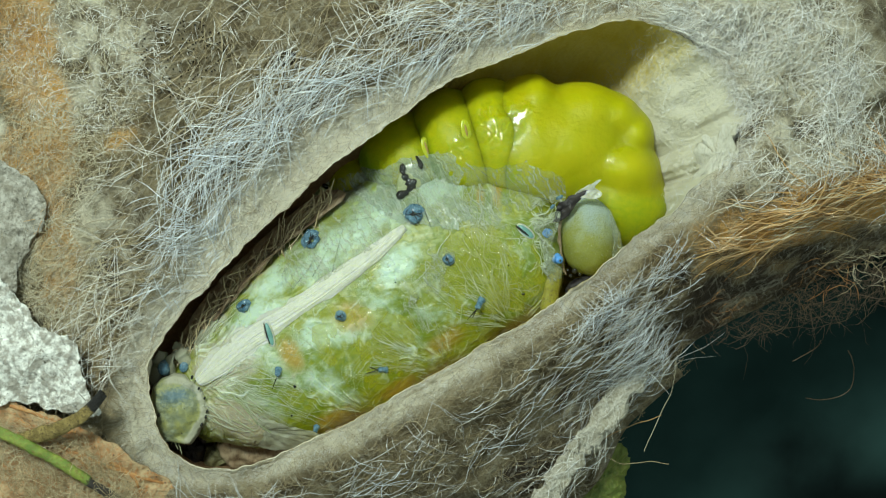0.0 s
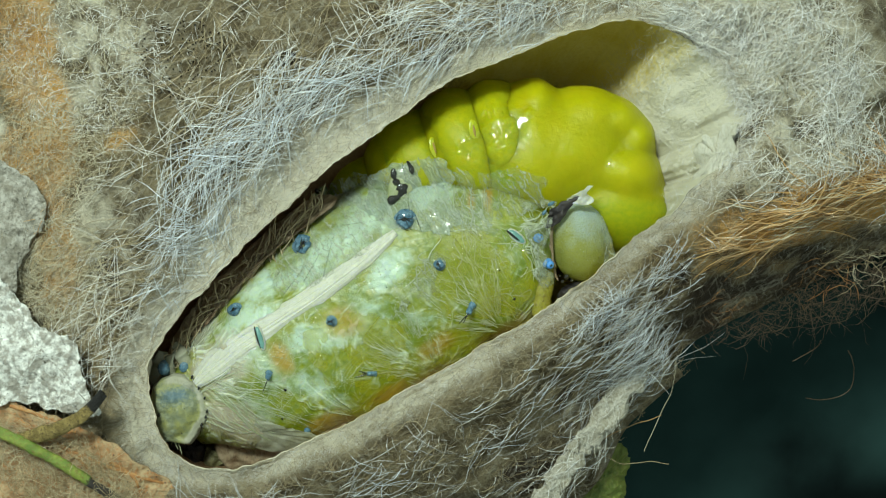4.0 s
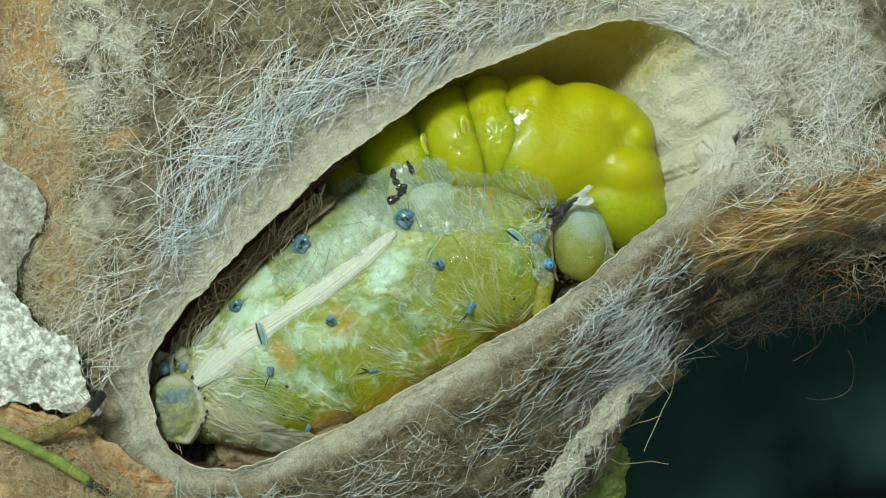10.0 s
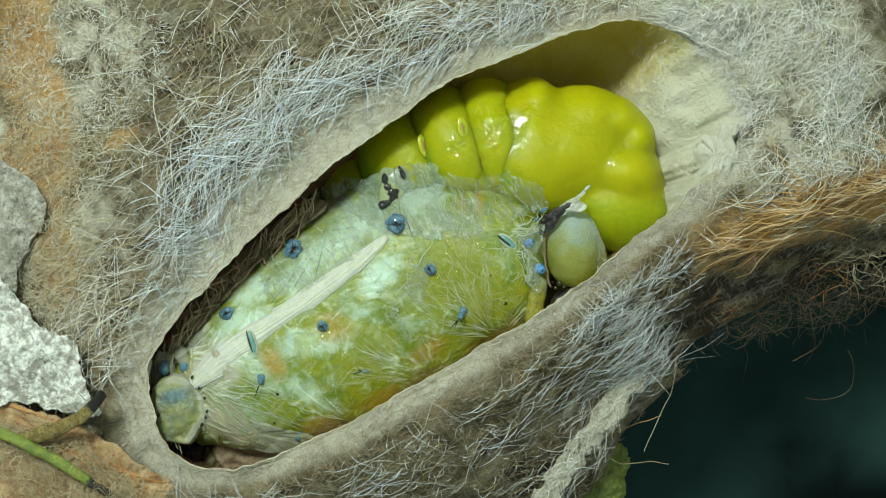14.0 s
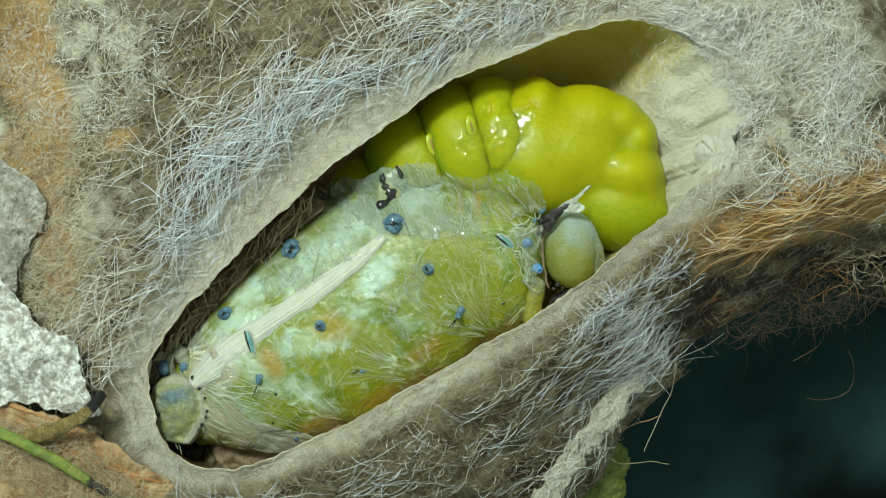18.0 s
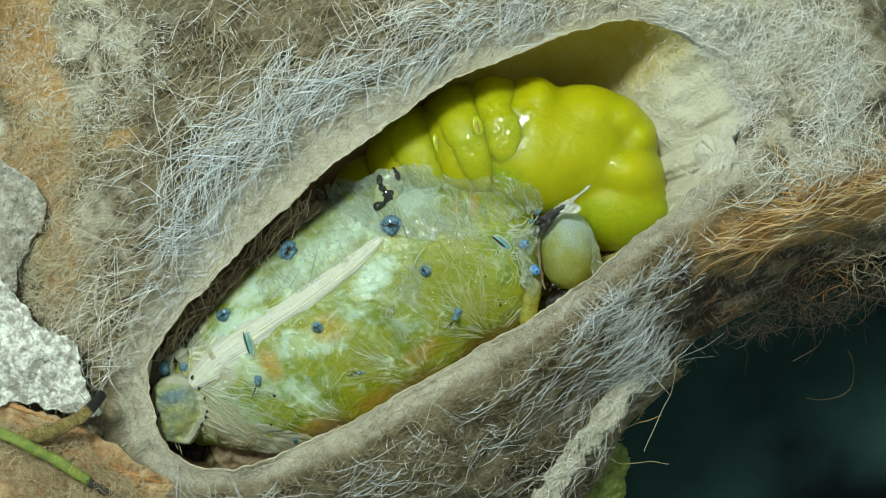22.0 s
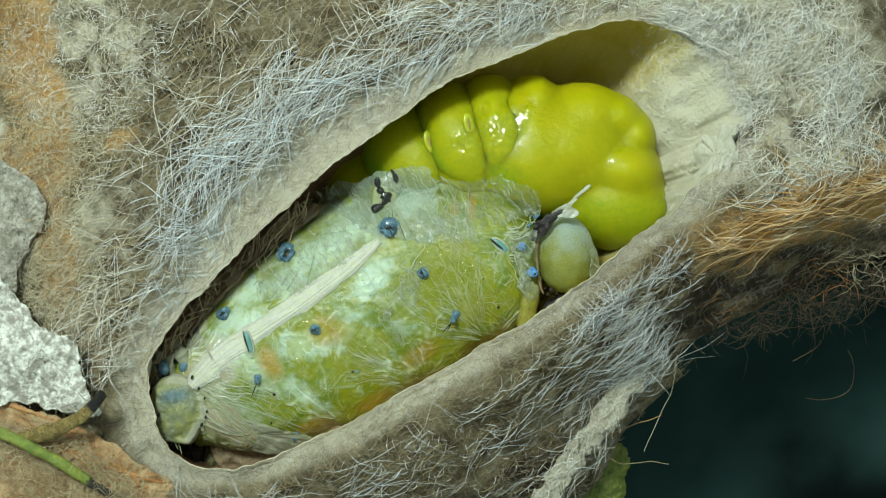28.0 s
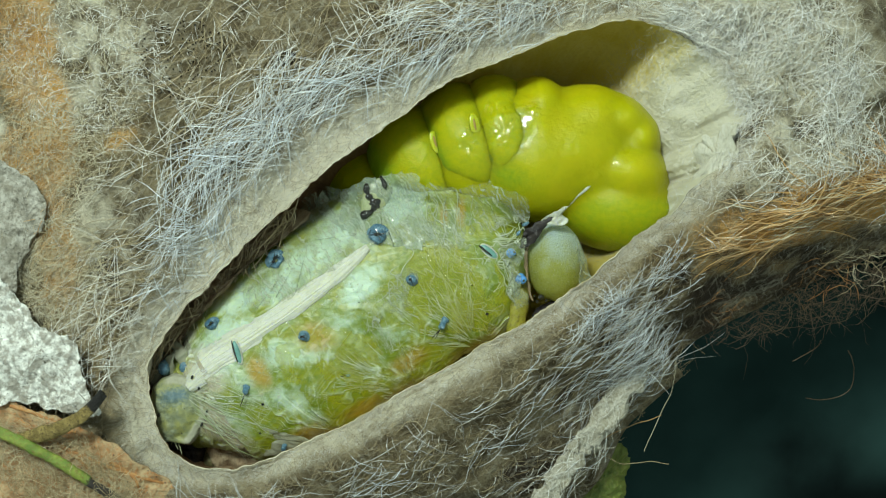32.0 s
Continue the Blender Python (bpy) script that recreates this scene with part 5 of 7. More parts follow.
def outside(p, centre, radii, turn):
    """Distance, about, of the points p from an egg's surface; negative inside."""
    c, s = math.cos(radians(turn)), math.sin(radians(turn))
    d = p - centre
    d = np.stack([c * d[:, 0] + s * d[:, 1], c * d[:, 1] - s * d[:, 0], d[:, 2]], -1) / radii
    k = np.linalg.norm(d, axis=1)
    return k * (k - 1) / (np.linalg.norm(d / radii, axis=1) + 1e-9)


def blended(p, parts, soft):
    return -soft * np.log(sum(np.exp(np.clip(-outside(p, c, r, t) / soft, -60, 60)) for _, c, r, t, *_ in parts))


# wet wrinkled places of the pupa: x, y, long, wide, turn
WET = [(4.41, 9.41, 2.6, 1.1, 55), (6.35, 11.08, 1.0, 0.6, 40), (1.26, 8.06, 1.0, 0.8, 60), (3.20, 10.63, 1.4, 0.5, 70), (13.87, 7.79, 0.9, 0.25, 45)]


def wetness(v):
    return np.clip(1.25 * patches(v[:, :2], WET) * (v[:, 2] > -6), 0, 1)


def skin_of_pupa(v, way):
    """Fine unevenness of the soft surface."""
    q = v[:, :2] @ np.array([[0.57, -0.82], [0.82, 0.57]])
    q = np.c_[q[:, 0] * 0.55, q[:, 1], 0 * q[:, 0]]
    v = v + way * (wetness(v) * (0.10 * lump(q, 0.42, 76) + 0.07 * lump(v, 0.26, 77)))[:, None]
    return v + way * (0.09 * lump(v, 2.4, 70) + 0.035 * lump(v, 0.9, 71) + 0.012 * lump(v, 0.4, 72))[:, None]


def build_lobe(name, centre, radii, turn, label, rough, seed, green):
    v, fc = ball(centre, radii, turn, 0.0, 2.2, seed, rows=110, cols=200)
    way = v - centre
    way /= np.linalg.norm(way, axis=1)[:, None]
    v = skin_of_pupa(v, way)
    d = v - centre
    g = green + 0.30 + 0.8 * fade(0.35, 0.95, np.abs(d @ np.array([math.cos(radians(turn)), math.sin(radians(turn)), 0])) / radii[0]) * (name == "abdomen_ring")
    PUPA_TREES.append(BVHTree.FromPolygons(v.tolist(), fc.tolist()))
    return solid(name, v, fc, PUPA, pupa, label, at=centre, tints={"green": g, "wet": wetness(v)})


def build_body(name, parts, centre, label, soft):
    """One smooth mesh round several lobes: from the centre outwards to where their blend ends."""
    centre = np.array(centre)
    v, fc = ball(centre, (1, 1, 1), rows=240, cols=380)
    way = v - centre
    far = np.full(len(v), 18.0)
    for _ in range(90):
        far = np.maximum(far - np.clip(0.6 * blended(centre + way * far[:, None], parts, soft), 0, 1), 0.5)
    v = centre + way * far[:, None]
    for points, deep, wide in SEAMS:
        line = rounds(np.c_[np.array(points), np.zeros(len(points))], 60)[:, :2]
        gap = np.sqrt(((v[:, None, :2] - line[None]) ** 2).sum(2).min(1))
        v = v - way * (deep * np.exp(-((gap / wide) ** 2)) * (v[:, 2] > -6))[:, None]
    v = skin_of_pupa(v, way)
    PUPA_TREES.append(BVHTree.FromPolygons(v.tolist(), fc.tolist()))
    return solid(name, v, fc, PUPA, pupa, label, at=centre, tints={"wet": wetness(v), "green": np.maximum(0.45 * fade(0.6, -0.1, outside(v, *LOBES[CHEEK][1:4])) * fade(5.5, 3.6, v[:, 1]), 0.55 * patches(v[:, :2], [(4.10, 8.83, 3.2, 2.6, 40), (4.77, 5.90, 2.5, 1.4, -20)]))})


def pupa_top(p):
    """Height of the built pupa over the points p."""
    z = np.full(len(p), -14.0)
    for tree in PUPA_TREES:
        for k, q in enumerate(p):
            hit = tree.ray_cast((q[0], q[1], 5.0), (0, 0, -1))[0]
            if hit:
                z[k] = max(z[k], hit.z)
    return z


def pupa_height(p):
    z = np.full(len(p), -14.0)
    for _, c, r, turn, *_ in LOBES:
        k, s = math.cos(radians(turn)), math.sin(radians(turn))
        d = p - c[:2]
        q = ((k * d[:, 0] + s * d[:, 1]) / r[0]) ** 2 + ((k * d[:, 1] - s * d[:, 0]) / r[1]) ** 2
        z = np.maximum(z, np.where(q < 1, c[2] + r[2] * np.sqrt(np.clip(1 - q, 0, 1)), -14))
    return z


RINGS_P = [lobe("abdomen_ring", (-9.74, 0.54, -11), (3.8, 3.6, 4.0), 34, seed=1), lobe("abdomen_ring", (-6.10, 3.82, -9.6), (3.9, 4.7, 4.8), 34, seed=2), lobe("abdomen_ring", (-2.30, 6.51, -7.7), (4.5, 5.6, 5.6), 33, seed=3),
           lobe("abdomen_ring", (1.55, 7.78, -7.0), (4.2, 6.0, 6.1), 27, seed=4), lobe("abdomen_ring", (4.75, 8.24, -6.7), (3.9, 6.25, 6.2), 18, seed=5), lobe("abdomen_ring", (7.2, 8.8, -6.5), (3.2, 5.5, 5.9), 8, seed=6)]
CHEST = lobe("thorax", (9.81, 8.13, -6.8), (6.4, 5.3, 6.3), 0, "smooth swollen thorax", seed=7)
DOME = lobe("shoulder_lobe", (11.63, 10.72, -6.4), (3.6, 3.1, 5.2), -10, "", seed=8)
WING = lobe("wing_pad", (7.09, 6.86, -6.4), (5.4, 4.2, 6.0), -20, "soft unexpanded wing pad", seed=9)
WING_LOW = lobe("wing_pad", (14.58, 6.41, -6.6), (3.7, 3.0, 5.7), -12, "soft unexpanded wing pad", seed=10)
CHEEK = lobe("leg_sheath", (13.93, 3.62, -6.6), (5.2, 3.7, 5.1), -8, "translucent green leg sheath", seed=11, green=0.45)
TOP_KNOB = lobe("shoulder_lobe", (7.54, 11.95, -5.8), (1.9, 2.45, 4.2), 0, "", seed=12)
BUMPS = [lobe("swelling", p, r, turn) for p, r, turn in (((14.13, 10.72, -6.2), (2.2, 2.2, 4.6), -30), ((15.63, 9.13, -6.4), (1.9, 2.4, 4.6), 0), ((5.50, 11.17, -5.8), (1.5, 2.0, 4.4), -10))]
# soft seams between the pads: plan lines, depth, half width
SEAMS = [([(9.45, 13.22), (9.82, 10.85), (9.05, 8.38), (7.93, 5.90)], 0.035, 0.35), ([(13.99, 11.86), (14.14, 9.73), (13.60, 8.06), (11.53, 6.35), (9.73, 5.54)], 0.05, 0.3),
         ([(17.31, 8.13), (15.13, 8.38), (13.60, 8.06)], 0.08, 0.3), ([(18.22, 4.04), (15.65, 4.34), (12.88, 5.00)], 0.08, 0.4)]
THORAX = build_body("thorax", [LOBES[k] for k in (CHEST, DOME, WING, TOP_KNOB, RINGS_P[5], WING_LOW, CHEEK, *BUMPS)] + [(LOBES[k][0], LOBES[k][1], LOBES[k][2] - 0.34, *LOBES[k][3:]) for k in RINGS_P[2:5]], (10.0, 7.6, -6.4), "smooth swollen thorax with soft wing pads", 0.33)
RINGS_P = [build_lobe(*LOBES[k]) for k in RINGS_P[:5]]
for ring, p, turn in ((RINGS_P[3], (1.85, 9.45, -1.5), 12), (RINGS_P[2], (-1.32, 8.15, -2.3), 18)):
    p = (p[0], p[1], pupa_height(np.array([p[:2]]))[0] + 0.1)
    v, fc = ball((p[0], p[1], p[2] - 0.05), (0.42, 0.95, 0.16), turn, 0.05, rows=20, cols=30, tip=-0.3)
    r2 = solid("spiracle_rim", v, fc, PUPA_PALE, ring, "raised pale breathing-hole rim")
    v, fc = ball((p[0], p[1], p[2] + 0.12), (0.10, 0.50, 0.08), turn, rows=14, cols=20, tip=-0.3)
    solid("spiracle_slit", v, fc, SLIT_BROWN, r2, "brown slit")

def film(outline, parent, label, seed, up=0.12, material=FILM):
    """A torn piece of thin membrane that clings to whatever lies under it."""
    edge = rounds(np.array(outline)[:, :2] @ np.array([[1, 0, 0], [0, 1, 0]]), 200, True)
    edge[:, :2] += np.stack([0.5 * lump(edge, 1.1, seed + k) + 0.3 * lump(edge, 0.4, seed + 5 + k) for k in (0, 1)], -1)
    mid = edge.mean(0)
    p = (mid + (edge - mid)[None] * np.linspace(0.02, 1, 36)[:, None, None]).reshape(-1, 3)
    p[:, 2] = np.maximum(skin_height(p[:, :2]), pupa_top(p[:, :2])) + up + 0.10 * lump(p, 1.2, seed + 2) + (0.05 if material is GLAZE else 0.07) * lump(p, 0.45, seed + 3)
    return solid("membrane", p, sheet(36, 200, wrap_cols=True), material, parent, label)


film([(1.70, 7.05), (3.48, 6.83), (5.40, 6.74), (7.86, 6.47), (10.00, 5.05), (8.97, 3.53), (6.52, 3.08), (4.29, 1.61), (2.28, 2.28), (1.70, 4.73)], skin, "cloudy torn membrane over the pupa", 131, 0.14)
film([(-7.41, 5.94), (-4.64, 7.01), (-2.05, 7.37), (-0.71, 7.81), (1.38, 7.46), (1.52, 4.96), (2.14, 2.50), (-0.18, 1.74), (-3.75, 2.50), (-6.65, 4.06)], skin, "cloudy mint membrane with a torn edge", 137, 0.12, MINT)
film([(-10.79, 4.38), (-6.93, 6.31), (-4.33, 5.57), (-3.78, 1.85), (-8.27, -1.75), (-12.89, -2.68)], skin, "thin whitish membrane", 141)

film([(0.72, -1.31, -1), (-0.41, -3.56, -1), (-2.66, -4.46, -1), (-1.98, -2.66, -1), (0.05, 0.05, -1)], skin, "thin whitish membrane", 147)


film([(0.27, 0.94), (3.85, 1.84), (7.43, 0.04), (7.51, -3.57), (4.36, -5.41), (0.27, -4.45)], skin, "clear wet film", 151, 0.06, GLAZE)
film([(-10.05, -5.34), (-6.45, -4.43), (-2.87, -5.34), (-2.00, -9.05), (-6.08, -10.84), (-9.61, -8.93)], skin, "clear wet film", 155, 0.06, GLAZE)


def knob_on(name, p, a, b, high, turn, material, parent, label="", sink=0.1, seed=0, rough=0.06):
    z = max(skin_height([p])[0], pupa_height(np.array([p]))[0] + 0.1) - sink
    v, fc = ball((p[0], p[1], z), (a, b, high), turn, rough, 0.6, seed, rows=18, cols=24)
    return solid(name, v, fc, material, parent, label)


warts = [((-2.60, 5.25), 0.58, 0.48, 60), ((-3.27, 4.36), 0.50, 0.28, 20), ((-3.24, 6.39), 0.26, 0.40, 10), ((-1.90, 6.96), 0.24, 0.52, 20), ((-2.98, 5.74), 0.26, 0.24, 0)]
pad = knob_on("tubercle_pad", (-2.56, 5.63), 1.0, 1.8, 0.22, -25, PAD, SEGMENTS[3], "pale fleshy pad", seed=5)
for k, (p, a, b, turn) in enumerate(warts):
    knob_on("black_wart", p, a, b, 0.24, turn, BLACK, pad, seed=k * 7, sink=-0.16, rough=0.8)
far_pad = knob_on("tubercle_pad", (-9.92, 4.62), 0.8, 1.3, 0.6, -35, PAD, SEGMENTS[2], "pale fleshy pad", seed=6, sink=0.0)
for k, (p, a, b) in enumerate([((-9.82, 5.25), 0.35, 0.22), ((-10.21, 4.29), 0.4, 0.3)]):
    knob_on("black_wart", p, a, b, 0.35, -30, BLACK, far_pad, seed=k, sink=-0.45)

c = rounds([(11.88, 5.13, 0), (11.07, 4.51, 0), (10.18, 3.62, 0), (8.97, 2.37, 0)], 50)
c[:, :2] += 0.05 * np.stack([lump(c, 0.5, 7), lump(c, 0.5, 8)], -1)
c[:, 2] = pupa_top(c[:, :2]) + 0.10
v, fc = tube(c, np.interp(np.linspace(0, 1, 50), [0, 0.15, 0.6, 1], [0.10, 0.16, 0.13, 0.2]), 9, 0.6)
solid("torn_filament", v + 0.05 * np.stack([lump(v, 0.4, k) for k in (3, 4, 5)], -1), fc, BAND, pupa, "white torn strand stuck to the pupa")

# ---- tail end that grips the wall ----
TAIL_AT = np.array((-21.30, -12.80, -4))
tail = empty("tail_claspers", TAIL_AT, "grey-green tail plate and claspers of the old skin gripping the silk", "caterpillar")
def plate(centre, a, b, turn):
    """A shield with a thick scalloped edge and a sunken, creased middle."""
    r = np.linspace(0.02, 1, 40)[:, None]
    w = np.linspace(0, 2 * np.pi, 120, endpoint=False)[None]
    ragged = 1 + 0.012 * np.sin(w * 17) + 0.02 * np.sin(w * 7.0 + 2) + 0.04 * np.sin(w * 3 + 1) + 0.16 * np.exp(-(((w - 5.3) / 0.35) ** 2))
    x, y = a * r * np.cos(w) * ragged, b * r * np.sin(w) * ragged
    z = 0.8 * (1 - r**2) - 0.7 * fade(0.94, 1.0, r)
    c, s = math.cos(radians(turn)), math.sin(radians(turn))
    v = np.stack([c * x - s * y, s * x + c * y, z + 0 * w], -1)
    v[..., 2] += 0.30 * lump(v, 1.3, 3) + 0.16 * lump(v, 0.6, 4) + 0.06 * lump(v, 0.3, 5)
    under = v[::-1].copy()
    under[..., 2] = -1.0
    rr = np.concatenate([np.broadcast_to(r, x.shape), np.broadcast_to(r[::-1], x.shape)]).ravel()
    return np.concatenate([v, under]).reshape(-1, 3) + centre, sheet(80, 120, wrap_cols=True), rr


v, fc, rr = plate(TAIL_AT + (0, 0, 2.6), 2.5, 2.75, -12)
solid("tail_plate", v, fc, TAIL, tail, "mottled grey-green tail plate with dark specks", tints={"edge": fade(0.62, 0.85, rr) * fade(-1.2, 0.6, v[:, 0] - TAIL_AT[0] + 0.3 * (v[:, 1] - TAIL_AT[1])), "blue": 0.8 * patches(v[:, :2], [(-21.30, -11.67, 1.9, 0.9, 10)])})
for p in ((-19.44, -11.11, -0.9), (-18.99, -11.88, -0.9), (-18.82, -12.92, -1), (-18.91, -13.37, -1), (-19.25, -14.02, -1.1), (-19.98, -10.21, -0.9), (-22.65, -13.24, -1)):
    solid("dark_speck", *ball(p, (0.16, 0.10, 0.12), 70, 0.3, 0.3, int(p[0] * 9), rows=8, cols=12), BLACK, tail)
for p, r in (((-22.55, -9.63, -2.6), 0.55), ((-20.88, -9.51, -2.2), 0.36)):
    v, fc = ball(p, (r, r * 1.2, r), 0, 0.15, 0.5, 3, rows=20, cols=28)
    solid("blue_tubercle", v, fc, BLUE, tail, "dark blue tubercle")
for pts, r in (([(-22.21, -10.42, -3.2), (-21.96, -8.86, -2.6), (-21.31, -8.10, -2.8)], 0.42), ([(-20.57, -9.67, -3), (-21.06, -8.52, -2.4), (-21.81, -7.74, -3)], 0.45), ([(-23.29, -11.50, -4), (-23.35, -9.61, -3.4), (-22.71, -8.32, -3.4)], 0.5), ([(-20.18, -10.43, -3.4), (-20.43, -9.12, -3), (-20.83, -7.98, -3.2)], 0.4)):
    v, fc = tube(rounds(pts, 30), r, 14, 0.7)
    solid("wrinkled_fold", v + 0.22 * np.stack([lump(v, 0.6, k) for k in (3, 4, 5)], -1), fc, PLEAT, tail, "pale wrinkled skin fold")
# the dark ones carry the crevice's shade in their colour
for p, a, b, turn, mat_c in (((-18.57, -17.30, -6.4), 1.3, 0.9, -15, CLASPER), ((-20.71, -16.94, -6.5), 0.9, 1.2, 10, FOLD_DARK), ((-22.74, -15.69, -6), 1.3, 0.9, -30, FOLD_DARK), ((-19.85, -15.17, -5.6), 0.5, 0.9, 10, FOLD_DARK), ((-23.62, -14.07, -6.2), 0.5, 1.0, 20, FOLD_DARK)):
    v, fc = ball(p, (a, b, 1.2), turn, 0.38, 0.6, 6, rows=36, cols=50)
    solid("clasper", v, fc, mat_c, tail, "stubby olive clasper" if mat_c is CLASPER else "dark wrinkled clasper, coloured as the shaded crevice")
rng = np.random.default_rng(12)
for k in range(11):
    p = np.array((-21.70, -14.90, -2.4)) + rng.standard_normal(3) * (0.7, 0.3, 0.3)
    b = radians(rng.uniform(-120, -60))
    v, fc = tube(np.linspace(p, p + np.array([math.cos(b), math.sin(b), 0.1]) * rng.uniform(0.8, 1.6), 6), 0.04, 5)
    solid("bristle", v, fc, BLACK if k % 2 else STRAND, tail)


# ---- torn bits of the inner silk ----
def scrap(outline, high, seed, label, thick=0.1, material=SILK_WALL):
    edge = rounds(outline, 90, True)
    edge[:, :2] += np.stack([0.4 * lump(edge, 0.8, seed + k) + 0.3 * lump(edge, 0.35, seed + 5 + k) for k in (0, 1)], -1)
    mid = edge.mean(0)
    p = mid + (edge - mid)[None] * np.linspace(0.02, 1, 24)[:, None, None]
    p[..., 2] += high * (1 - np.linspace(0, 1, 24)[:, None] ** 2) + 0.25 * lump(p, 1.6, seed + 2) + 0.1 * lump(p, 0.6, seed + 3)
    under = p[::-1] - np.array([0, 0, thick])
    return solid("torn_flap", np.concatenate([p, under]).reshape(-1, 3), sheet(48, 90, wrap_cols=True), material, cocoon, label)


scrap([(20.14, 8.05, -0.8), (20.93, 8.99, -0.2), (22.29, 9.57, 0.4), (23.45, 9.75, 0.8), (22.99, 8.56, 0.7), (23.25, 7.50, 0.7), (22.07, 6.27, 0.4), (20.63, 5.13, 0), (19.66, 4.71, -0.6), (19.98, 6.52, -0.9)], 0.15, 151, "ragged white flap of torn silk", material=SILK_TORN)
scrap([(-23.48, -9.05, -2.2), (-24.09, -9.65, -1.2), (-24.59, -11.66, -1), (-24.40, -13.49, -1.2), (-23.75, -14.06, -2.2), (-23.97, -11.80, -2.4)], 0.1, 157, "tan inner silk layer peeling from the rim", material=SILK_EDGE)


# ---- dry leaves, stalks and strips stuck to the cocoon ----
def leaf(name, outline, high, material, label, category, seed, curl=0.6, thick=0.12, rows=60, cols=260, veins=(), sunk=1.0):
    """A thin crumpled leaf piece inside an outline, with a top, an underside and a ragged edge."""
    edge = rounds(outline, cols, True)
    edge[:, :2] += np.stack([0.26 * lump(edge, 0.8, seed + k) + 0.14 * lump(edge, 0.3, seed + 6 + k) for k in (0, 1)], -1)
    mid = edge.mean(0)
    s = np.linspace(0.02, 1, rows)[:, None, None]
    p = mid + (edge - mid)[None] * s
    p[..., 2] = mid[2] + (edge[None, :, 2] - mid[2]) * s[..., 0] + high * (1 - s[..., 0] ** 2) + curl * lump(p, 4, seed + 2) + 0.3 * curl * lump(p, 1.2, seed + 3) + 0.20 * lump(p, 0.6, seed + 4) + 0.09 * lump(p, 0.25, seed + 5)
    p[..., 2] -= sunk
    under = p[::-1].copy()
    under[..., 2] -= thick
    v = np.concatenate([p, under]).reshape(-1, 3)
    ob = solid(name, v, sheet(rows * 2, cols, wrap_cols=True), material)
    top = p.reshape(-1, 3)
    for points, radius, vein_mat in veins:
        c = rounds(points, 50)
        c[:, 2] = [top[np.hypot(top[:, 0] - q[0], top[:, 1] - q[1]).argmin(), 2] for q in c]
        c[1:-1, 2] = (c[:-2, 2] + 2 * c[1:-1, 2] + c[2:, 2]) / 4
        w, fc = tube(c, radius * np.linspace(1, 0.4, 50), 8, 0.4)
        solid("vein", w + 0.05 * lump(w, 0.5, seed)[:, None], fc, vein_mat, ob, "raised leaf vein")
    return tagged(ob, label, category)


leaf("dry_leaf_flake", [(-35.39, 6.22, 3), (-32.32, 5.59, 3.4), (-31.06, 4.16, 3.4), (-30.87, 2.43, 3.3), (-32.03, 0.48, 3.2), (-32.96, -1.70, 3), (-33.13, -3.43, 3), (-35.39, -4.52, 3)], 0.15, LEAF_SHADED, "dry leaf flake stuck to the silk, its shade in a dull grey", "leaf", 101, 0.6, 0.05, veins=[([(-33.13, 5.21, 4), (-32.27, 2.20, 4), (-33.44, -2.54, 4)], 0.10, LEAF_SHADED)])
leaf("dry_leaf_flake", [(-35.14, -2.12, 3.8), (-32.51, -3.91, 4.2), (-30.62, -6.06, 4.2), (-28.21, -7.10, 4.2), (-27.92, -8.57, 4), (-27.28, -10.75, 3.8), (-26.46, -12.84, 3.6), (-29.15, -12.41, 3.6), (-32.17, -11.85, 3.6), (-35.20, -11.20, 3.6)], 0.15, LEAF_PALE, "large pale silvery dry leaf flake beside the stalk", "leaf", 107, 0.7, 0.05, veins=[([(-33.35, -4.27, 4), (-30.33, -8.14, 4), (-27.32, -11.81, 4)], 0.10, LEAF_PALE), ([(-30.76, -7.71, 4), (-32.06, -9.44, 4), (-33.35, -10.73, 4)], 0.07, LEAF_PALE)])
leaf("brown_leaf", [(-36.82, -11.52, 2.6), (-30.98, -12.76, 3.2), (-26.30, -14.76, 2.8), (-21.67, -18.38, 2), (-20.44, -21.54, 1.5), (-30.14, -22.87, 1.5), (-37.02, -21.45, 2)], 0.8, LEAF_BROWN, "dry brown leaf with rust veins under the stalk", "leaf", 113, veins=[([(-33.21, -13.22, 3), (-28.87, -15.61, 3), (-21.91, -18.43, 3)], 0.26, RUST_VEIN), ([(-29.30, -15.39, 3), (-27.56, -16.91, 3), (-26.69, -19.52, 3)], 0.18, RUST_VEIN), ([(-25.82, -16.48, 3), (-24.08, -17.78, 3), (-23.65, -19.52, 3)], 0.18, RUST_VEIN), ([(-33.65, -12.13, 3), (-31.47, -12.78, 3), (-28.43, -14.30, 3)], 0.2, RUST_VEIN)])
leaf("green_leaf", [(9.84, -22.71, -11), (11.55, -19.28, -11), (13.51, -17.32, -11), (15.37, -16.83, -11), (16.47, -18.45, -12), (15.98, -20.67, -12), (15.59, -22.89, -12)], 0.6, LEAF_GREEN, "small olive green leaf below the cocoon", "leaf", 119, 0.5, 0.1, veins=[([(14.73, -17.57, -11), (13.51, -20.01, -11), (12.53, -22.22, -11)], 0.14, LEAF_GREEN)])
